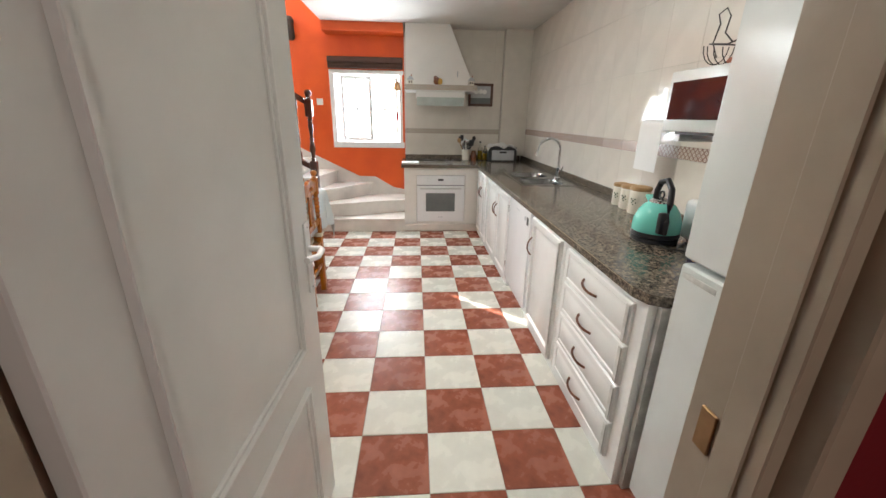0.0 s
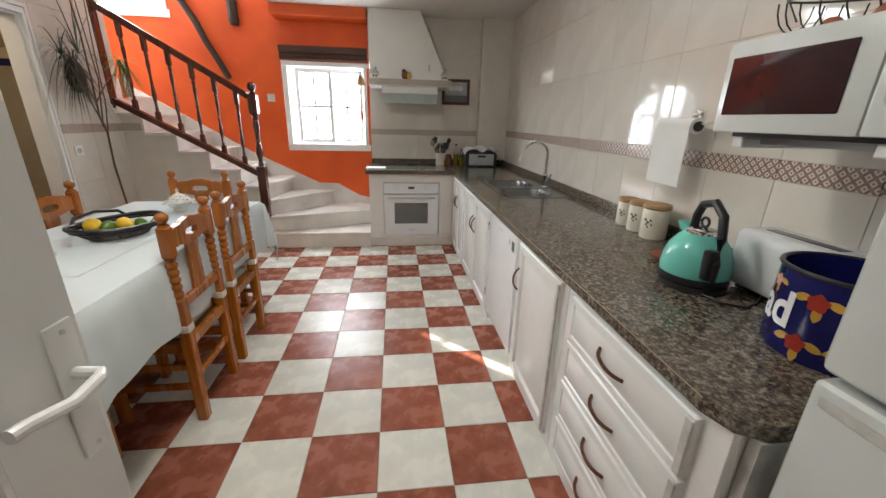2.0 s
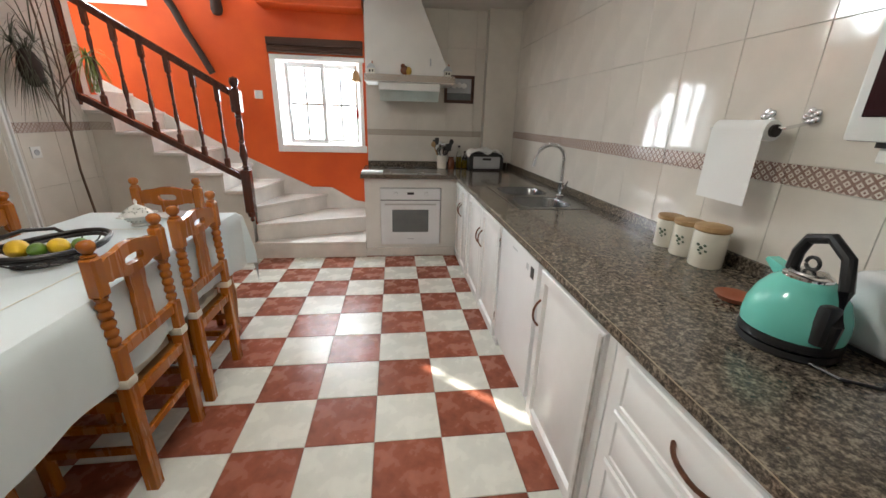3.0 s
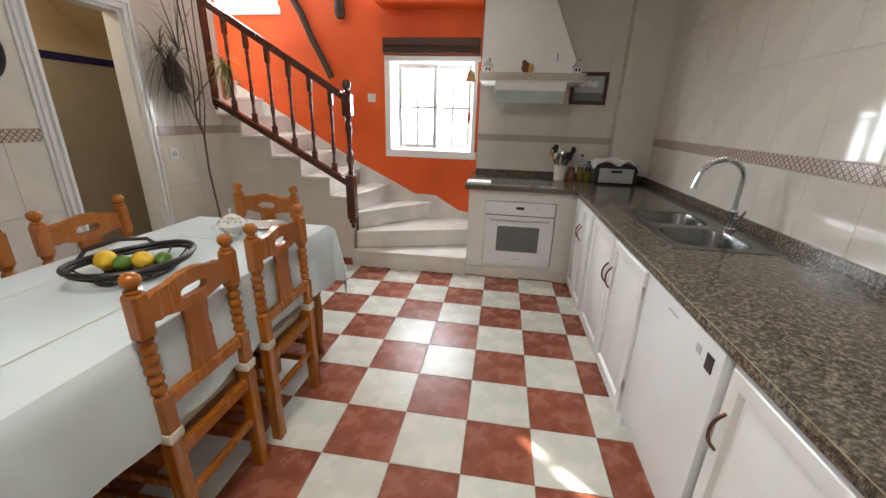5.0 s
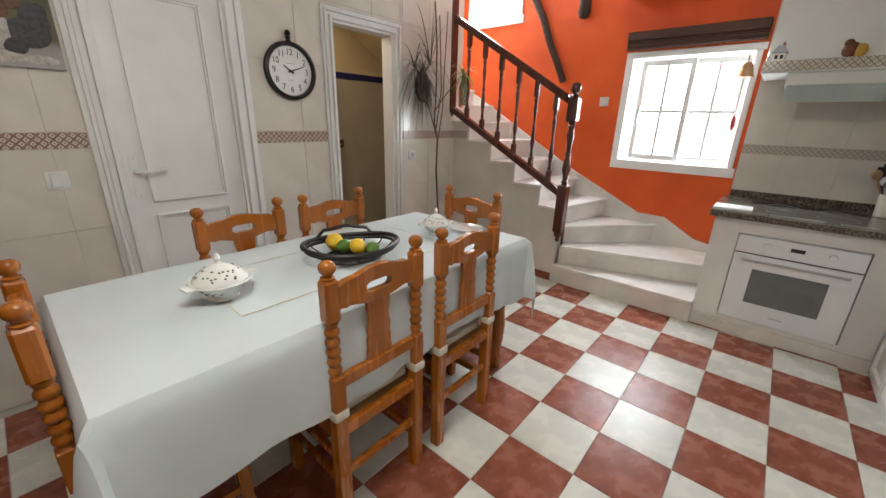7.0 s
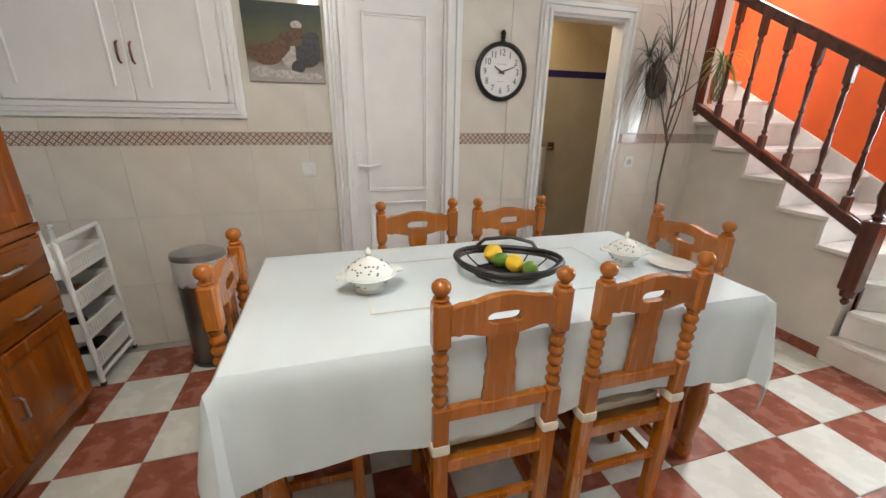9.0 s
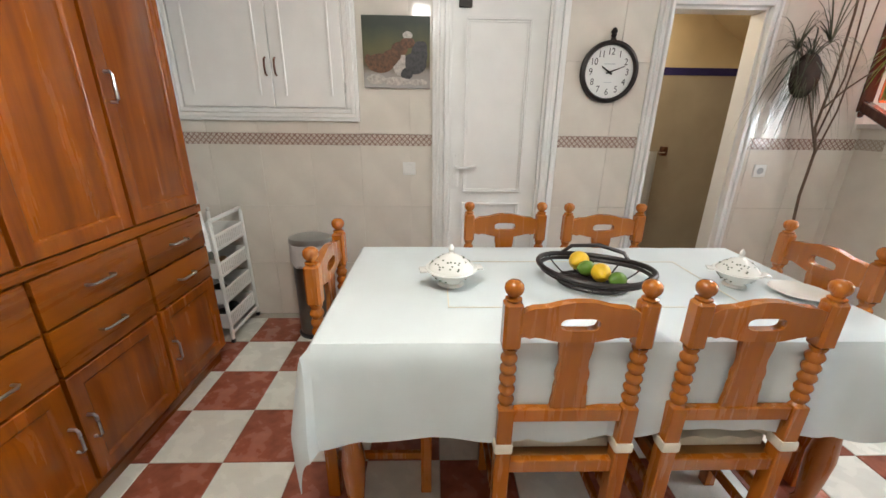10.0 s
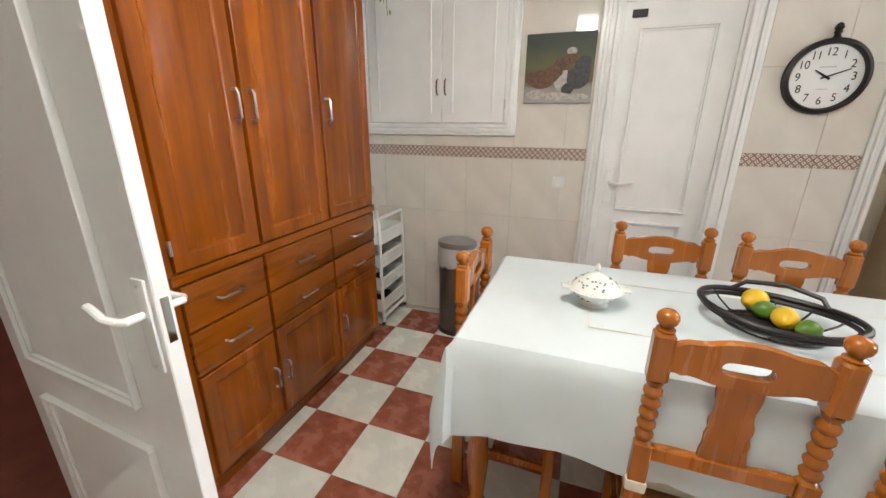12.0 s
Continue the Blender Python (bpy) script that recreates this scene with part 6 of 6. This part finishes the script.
ck = thing("wall_clock", "round black iron wall clock with a white dial", "clock", (X0 + 0.006, 2.965, 1.715))
R = 0.165
def ring_y(r, k, n):
    return r * math.cos(2 * math.pi * k / n), r * math.sin(2 * math.pi * k / n)
part("case", lathe(bmesh.new(), [(R + 0.012, 0.0), (R + 0.018, 0.012), (R + 0.014, 0.035), (R - 0.004, 0.045), (R - 0.012, 0.03), (R - 0.012, 0.018)], seg=44, axis="x"), M["iron"], ck)
dial = part("dial", lathe(bmesh.new(), [(R - 0.012, 0.0), (R - 0.012, 0.018), (0, 0.0181)], seg=44, axis="x"), M["paper"], ck)
for k in range(1, 13):
    t = bpy.data.curves.new("numeral", "FONT")
    t.body, t.size, t.extrude = str(k), 0.048, 0.0006
    t.align_x, t.align_y = "CENTER", "CENTER"
    o = new("numeral_source", t)
    bpy.context.view_layer.update()
    me = bpy.data.meshes.new_from_object(o.evaluated_get(bpy.context.evaluated_depsgraph_get()))
    bpy.data.objects.remove(o)
    bm = bmesh.new()
    bm.from_mesh(me)
    a = math.pi / 2 - k * math.pi / 6
    for v in bm.verts:
        v.co = Vector((0.0192 + v.co.z, 0.116 * math.cos(a) + v.co.x, 0.116 * math.sin(a) + v.co.y * 1.15))
    part("numeral", bm, M["iron"], dial)
bm = bmesh.new()
for k in range(60):
    a = k * math.pi / 30
    c, s = math.cos(a), math.sin(a)
    tube(bm, [(0.0185, 0.145 * c, 0.145 * s), (0.0185, 0.150 * c, 0.150 * s)], 0.0010, 4)
part("minute_marks", bm, M["grey_plastic"], dial)
part("label_bar", cbox(0.0182, -0.035, 0.045, 0.019, 0.035, 0.049), M["grey_plastic"], dial)
part("label_bar", cbox(0.0182, -0.025, -0.06, 0.019, 0.025, -0.057), M["grey_plastic"], dial)
for nm, ang, l, w in (("hour_hand", 57, 0.06, 0.006), ("minute_hand", -28, 0.10, 0.0045)):
    a = radians(90 + ang) if nm == "hour_hand" else radians(20)
    c, s = math.cos(a), math.sin(a)
    part(nm, tube(bmesh.new(), [(0.024, -0.02 * c, -0.02 * s), (0.024, l * c, l * s)], w, 6, taper=0.5), M["iron"], ck)
part("hanging_knob", lathe(bmesh.new(), [(0.02, R + 0.012), (0.012, R + 0.03), (0.018, R + 0.04), (0.013, R + 0.05), (0.02, R + 0.06), (0.012, R + 0.078), (0, R + 0.085)], (0.02, 0, 0), 14), M["iron"], ck)


def switch_plate(name, x, y, z, label, facing="x", w=0.085, round_part=False):
    s = thing(name, label, "switch", (x, y, z))
    if facing == "x":
        p = part("plate", cbox(0, -w / 2, -w / 2, 0.010, w / 2, w / 2, 0.003, 2), M["plastic"], s)
        if round_part:
            part("socket_face", lathe(bmesh.new(), [(0.022, 0.010), (0.022, 0.013), (0.016, 0.011), (0.0, 0.011)], seg=18, axis="x"), M["grey_plastic"], p)
        else:
            part("rocker", cbox(0.010, -0.024, -0.03, 0.0135, 0.024, 0.03, 0.002), M["plastic"], p)
    else:
        p = part("plate", cbox(-w / 2, -0.010, -w / 2, w / 2, 0, w / 2, 0.003, 2), M["plastic"], s)
        part("rocker", cbox(-0.024, -0.0135, -0.03, 0.024, -0.010, 0.03, 0.002), M["plastic"], p)
    return s


switch_plate("light_switch", X0 + 0.006, 1.70, 1.105, "white double light switch on the tiled wall")
switch_plate("light_switch", -1.37, Y1, 1.635, "white light switch on the orange wall", "y")
switch_plate("wall_socket", X0 + 0.006, 4.12, 1.11, "white wall socket beside the open doorway", round_part=True)

# bathroom towel and rail
tr = thing("towel_rail", "white towel on a wall rail in the bathroom", "towel rail", (-3.50, 3.72, 1.16))
part("rail_bar", tube(bmesh.new(), [(0.0, -0.22, 0), (0.06, -0.22, 0), (0.06, 0.22, 0), (0.0, 0.22, 0)], 0.008, 8), M["chrome"], tr)
part("end_bracket", cbox(0.0, 0.20, -0.03, 0.06, 0.25, 0.05, 0.008), M["bronze"], tr)
bm = bmesh.new()
bmesh.ops.create_grid(bm, x_segments=16, y_segments=10, size=0.5)
for v in bm.verts:
    u, w = v.co.x, v.co.y
    v.co = Vector((0.074 + 0.010 * math.sin(u * 20), u * 0.34 - 0.02, 0.01 + (w - 0.5) * 0.62))
bmesh.ops.solidify(bm, geom=bm.faces[:], thickness=0.008)
part("towel", bm, M["paper"], tr, "hanging white towel")

# trolley and bin
tl = thing("storage_trolley", "white plastic trolley with four slatted baskets", "trolley", (-2.385, 0.42, 0), 0)
LW, LD, LH = 0.185, 0.12, 0.83
for s in (-1, 1):
    part("upright_frame", tube(bmesh.new(), [(s * LW, LD, 0.03), (s * LW, LD - 0.01, LH - 0.02), (s * (LW - 0.01), LD - 0.02, LH)], 0.013, 8), M["plastic"], tl)
    part("upright_frame", tube(bmesh.new(), [(s * LW, -LD, 0.03), (s * LW, -LD + 0.01, LH - 0.02), (s * (LW - 0.01), -LD + 0.02, LH)], 0.013, 8), M["plastic"], tl)
    for t2 in (-1, 1):
        part("castor", lathe(bmesh.new(), [(0.012, -0.01), (0.017, -0.008), (0.017, 0.008), (0.012, 0.01)], (s * LW, t2 * LD, 0.017), 10, "y"), M["black"], tl)
part("top_bar", tube(bmesh.new(), [(-LW, LD - 0.015, LH), (LW, LD - 0.015, LH)], 0.013, 8), M["plastic"], tl)
part("bottom_bar", tube(bmesh.new(), [(-LW, LD, 0.07), (LW, LD, 0.07)], 0.012, 8), M["plastic"], tl)
for k in range(4):
    z = 0.10 + 0.178 * k
    bm = cbox(-LW + 0.01, -LD + 0.01, z, LW - 0.01, LD - 0.01, z + 0.006)
    for q in ((-LW + 0.01, LD - 0.014, LW - 0.01, LD - 0.006), (-LW + 0.01, -LD + 0.006, LW - 0.01, -LD + 0.014)):
        box(bm, q[0], q[1], z + 0.006, q[2], q[3], z + 0.022)
        box(bm, q[0], q[1], z + 0.085, q[2], q[3], z + 0.105, 0.003)
        for j in range(15):
            x = q[0] + (q[2] - q[0]) * (j + 0.5) / 15
            box(bm, x - 0.007, q[1], z + 0.022, x + 0.007, q[3], z + 0.085)
    for s in (-1, 1):
        box(bm, s * (LW - 0.010), -LD + 0.014, z + 0.006, s * (LW - 0.002), LD - 0.014, z + 0.105)
    part("basket", bm, M["plastic"], tl)
for x, y, z, r, mm, lab in ((0.05, 0.0, 0.106, 0.05, "black", "dark bag"), (-0.07, 0.01, 0.106, 0.045, "black", "dark bag"), (0.03, 0.0, 0.284, 0.05, "iron", "dark bag"), (0.05, 0.0, 0.462, 0.05, "stoneware", "pale bag"), (-0.06, 0.0, 0.462, 0.04, "lid_wood", "paper bag")):
    p = Matrix(pose(-2.385, 0.42, 0, 0, 0, 0)) @ Vector((x, y, z))
    solid("stored_bag", blob(bmesh.new(), (0, 0, r * 0.75), r * 1.1, r, r * 0.75, 12), M[mm], lab + " lying in a trolley basket", "bag", tuple(p), group="trolley contents")

bn = thing("pedal_bin", "oval steel pedal bin with a grey lid and a bin bag", "bin", (-2.33, 1.075, 0))
def ovalprof(bm, prof, fx=0.85, fy=1.15, seg=28):
    lathe(bm, prof, seg=seg)
    bmesh.ops.scale(bm, vec=(fx, fy, 1), verts=bm.verts[:])
    return bm
part("foot", ovalprof(bmesh.new(), [(0.118, 0), (0.122, 0.02), (0.112, 0.03)]), M["black"], bn)
part("drum", ovalprof(bmesh.new(), [(0.110, 0.03), (0.112, 0.60), (0.10, 0.60)]), M["bin_steel"], bn)
bm = ovalprof(bmesh.new(), [(0.116, 0.52), (0.124, 0.54), (0.120, 0.66), (0.112, 0.665)])
for v in bm.verts:
    v.co.z += 0.012 * math.sin(9 * math.atan2(v.co.y, v.co.x)) * (v.co.z < 0.56)
part("bin_bag", bm, M["bag"], bn, "pale bag edge under the lid")
part("lid", ovalprof(bmesh.new(), [(0.118, 0.66), (0.124, 0.675), (0.118, 0.70), (0.08, 0.715), (0, 0.718)]), M["bin_lid"], bn)

# ---- on and over the stairs ----
dw2 = solid("carved_log", tube(bmesh.new(), [(-1.80, Y1 - 0.045, 1.83), (-1.88, Y1 - 0.05, 2.0), (-1.99, Y1 - 0.045, 2.2), (-2.08, Y1 - 0.05, 2.42), (-2.20, Y1 - 0.045, 2.62), (-2.32, Y1 - 0.05, 2.85)], 0.034, 10, taper=1.1), M["wicker"], "long dark weathered branch hung on the orange wall", "wall ornament")
solid("wall_gourd", lathe(bmesh.new(), [(0.0, 0.0), (0.04, 0.01), (0.056, 0.05), (0.05, 0.14), (0.056, 0.24), (0.03, 0.28), (0, 0.285)], seg=14), M["wicker"], "dark wooden drum hung on the orange wall", "wall ornament", (-1.66, Y1 - 0.06, 2.37))

pl = thing("hanging_vine", "bare trailing houseplant with a tuft of thin leaves on the wall", "plant", (X0 + 0.05, 4.33, 0.0))
rnd = random.Random(9)
part("main_stem", tube(bmesh.new(), [(0.03, 0.10, 0.0), (0.05, 0.08, 0.5), (0.04, 0.05, 0.95), (0.05, 0.05, 1.25), (0.05, 0.0, 1.40), (0.04, 0.03, 1.7), (0.05, 0.02, 2.05), (0.04, 0.0, 2.4)], 0.010, 7, taper=0.6), M["bark"], pl)
for q in ([(0.05, 0.05, 1.25), (0.07, -0.06, 1.45), (0.08, -0.14, 1.60), (0.08, -0.22, 1.68)], [(0.05, 0.05, 1.22), (0.06, 0.10, 1.5), (0.05, 0.13, 1.9), (0.05, 0.16, 2.35)], [(0.05, 0.0, 1.5), (0.08, 0.08, 1.62), (0.06, 0.20, 1.70), (0.09, 0.30, 1.78)], [(0.04, 0.03, 1.3), (0.07, 0.07, 1.7), (0.05, 0.05, 2.3)]):
    part("side_stem", tube(bmesh.new(), q, 0.006, 6, taper=0.7), M["bark"], pl)


def strap_leaves(center, n, length, spread, seed, width=0.006, lift=0.45):
    """Tuft of narrow arching leaves."""
    rnd = random.Random(seed)
    bm = bmesh.new()
    for k in range(n):
        a = rnd.random() * 6.283
        el = rnd.uniform(-0.5, 1.3) * lift + 0.15
        l = length * rnd.uniform(0.6, 1.15)
        d = Vector((math.cos(a) * spread, math.sin(a), 0))
        s = Vector((-math.sin(a), math.cos(a), 0)) * width * rnd.uniform(0.6, 1.2)
        prev = None
        for i in range(6):
            f = i / 5
            p = Vector(center) + d * l * f * 0.8 + Vector((0, 0, l * (el * f - 1.1 * f * f)))
            w = s * (1 - f) ** 0.6 if i < 5 else s * 0.05
            cur = (bm.verts.new(p - w), bm.verts.new(p + w))
            if prev:
                bm.faces.new((prev[0], prev[1], cur[1], cur[0]))
            prev = cur
    bmesh.ops.solidify(bm, geom=bm.faces[:], thickness=0.0012)
    return bm


part("leaf_tuft", strap_leaves((0.09, -0.20, 1.80), 60, 0.30, 0.8, 21, 0.0045, 1.1), M["leaf"], pl, "tuft of thin grey-green leaves")
part("leaf_tuft", strap_leaves((0.09, -0.30, 1.84), 44, 0.30, 0.8, 22, 0.004, 1.5), M["leaf"], pl)
part("leaf_tuft", strap_leaves((0.08, -0.10, 1.88), 30, 0.36, 0.7, 23, 0.004, 1.9), M["leaf"], pl)
part("root_ball", strap_leaves((0.09, -0.20, 1.74), 170, 0.20, 0.5, 24, 0.0035, -0.9), M["leaf"], pl, "hanging tangle of thin roots")
part("wall_pot", blob(bmesh.new(), (0.085, -0.20, 1.70), 0.055, 0.085, 0.13, 14), M["wicker"], pl, "dark hanging moss pot")

sp2 = thing("spider_plant", "bright striped spider plant in a clear bottle on the handrail", "plant", (-2.43, 4.665, 1.55))
part("glass_bottle", lathe(bmesh.new(), [(0.035, 0.0), (0.042, 0.02), (0.042, 0.18), (0.02, 0.25), (0.018, 0.30)], seg=16), M["clear"], sp2, "clear glass bottle")
part("leaves", strap_leaves((0, 0, 0.30), 46, 0.24, 1.0, 31, 0.007, 0.9), M["leaf_dry"], sp2)
bm = bmesh.new()
for k in range(9):
    a = k * 0.7
    tube(bm, [(0.015 * math.cos(a), 0.015 * math.sin(a), 0.29), (0.024 * math.cos(a + 1), 0.024 * math.sin(a + 1), 0.15), (0.02 * math.cos(a + 2), 0.02 * math.sin(a + 2), 0.02)], 0.003, 5)
part("roots", bm, M["leaf_dry"], sp2, "pale green roots in the bottle")

# ceiling lamp
cl = thing("ceiling_lamp", "flat white ceiling lamp, switched on", "lamp", (-0.48, 1.73, ZC))
part("housing", cbox(-0.32, -0.11, -0.045, 0.32, 0.11, -0.001, 0.006), M["plastic"], cl)
part("diffuser", cbox(-0.30, -0.095, -0.065, 0.30, 0.095, -0.045, 0.008, 2), M["glow"], cl, "glowing diffuser")


# ---- tiles of floor and walls ----
def tile_mesh(name, sx, sy, sz, material, b=0.0015):
    return mesh_of(name, cbox(-sx / 2, -sy / 2, -sz / 2, sx / 2, sy / 2, sz / 2, b), material)


red = tile_mesh("floor_tile_red", T - 0.003, T - 0.003, 0.012, M["floor_red"])
white = tile_mesh("floor_tile_white", T - 0.003, T - 0.003, 0.012, M["floor_white"])
for i in range(-9, 5):
    for j in range(0, 16):
        if (j + 0.5) * T < Y0 - 0.1 or (j + 0.5) * T > 4.95 or (i + 0.5) * T > 1.2:
            continue
        if (i + 1) * T < X0 or (i + 0.5) * T < X0 - 0.05:
            continue
        ob = new("floor_tile", white if (i + j) % 2 else red)
        ob.location = ((i + 0.5) * T, (j + 0.5) * T, -0.006)
        ob.parent = floor


def clad(parent, axis, at, side, spans, band, material_band, tile_w=0.33, rows=None):
    """Wall tiles on the plane axis = at, facing side, over spans (a0, a1, z0, z1) without doors."""
    cache = {}
    for a0, a1, lo, hi in spans:
        zs = [z for z in (0.0, 0.42, 0.845, band[0], band[1], 1.775, 2.195, ZC) if lo < z < hi]
        zs = [lo] + zs + [hi]
        n0 = math.floor(a0 / tile_w)
        cuts = [a0] + [k * tile_w + 0.06 for k in range(n0, n0 + 40) if a0 + 0.02 < k * tile_w + 0.06 < a1 - 0.02] + [a1]
        for z0, z1 in zip(zs, zs[1:]):
            is_band = abs(z0 - band[0]) < 1e-4
            for c0, c1 in zip(cuts, cuts[1:]):
                w, h = round(c1 - c0 - 0.002, 4), round(z1 - z0 - 0.002, 4)
                key = (w, h, is_band)
                if key not in cache:
                    mm = material_band if is_band else M["wall_tile"]
                    cache[key] = tile_mesh("wall_tile", 0.006 if axis == 0 else w, w if axis == 0 else 0.006, h, mm, 0.001)
                ob = new("border_tile" if is_band else "wall_tile", cache[key])
                c = (c0 + c1) / 2
                ob.location = (at + side * 0.003, c, (z0 + z1) / 2) if axis == 0 else (c, at + side * 0.003, (z0 + z1) / 2)
                ob.parent = parent


S = bpy.data.objects
clad(S["wall_east"], 0, X1, -1, [(0.93, Y1 - 0.02, 0.89, ZC), (Y0, 0.93, 0.0, ZC)], (1.245, 1.32), M["band_y"])
clad(S["wall_west"], 0, X0, 1, [(Y0, 1.853, 0.0, ZC), (1.853, 2.692, 2.267, ZC), (2.692, 3.228, 0.0, ZC), (3.228, 3.992, 2.172, ZC), (3.992, 4.74, 0.0, ZC)], (1.252, 1.327), M["band_y"])
clad(S["wall_north_kitchen"], 1, Y1 - 0.012, -1, [(-0.20, 1.16, 0.89, ZC)], (1.235, 1.305), M["band_x"])
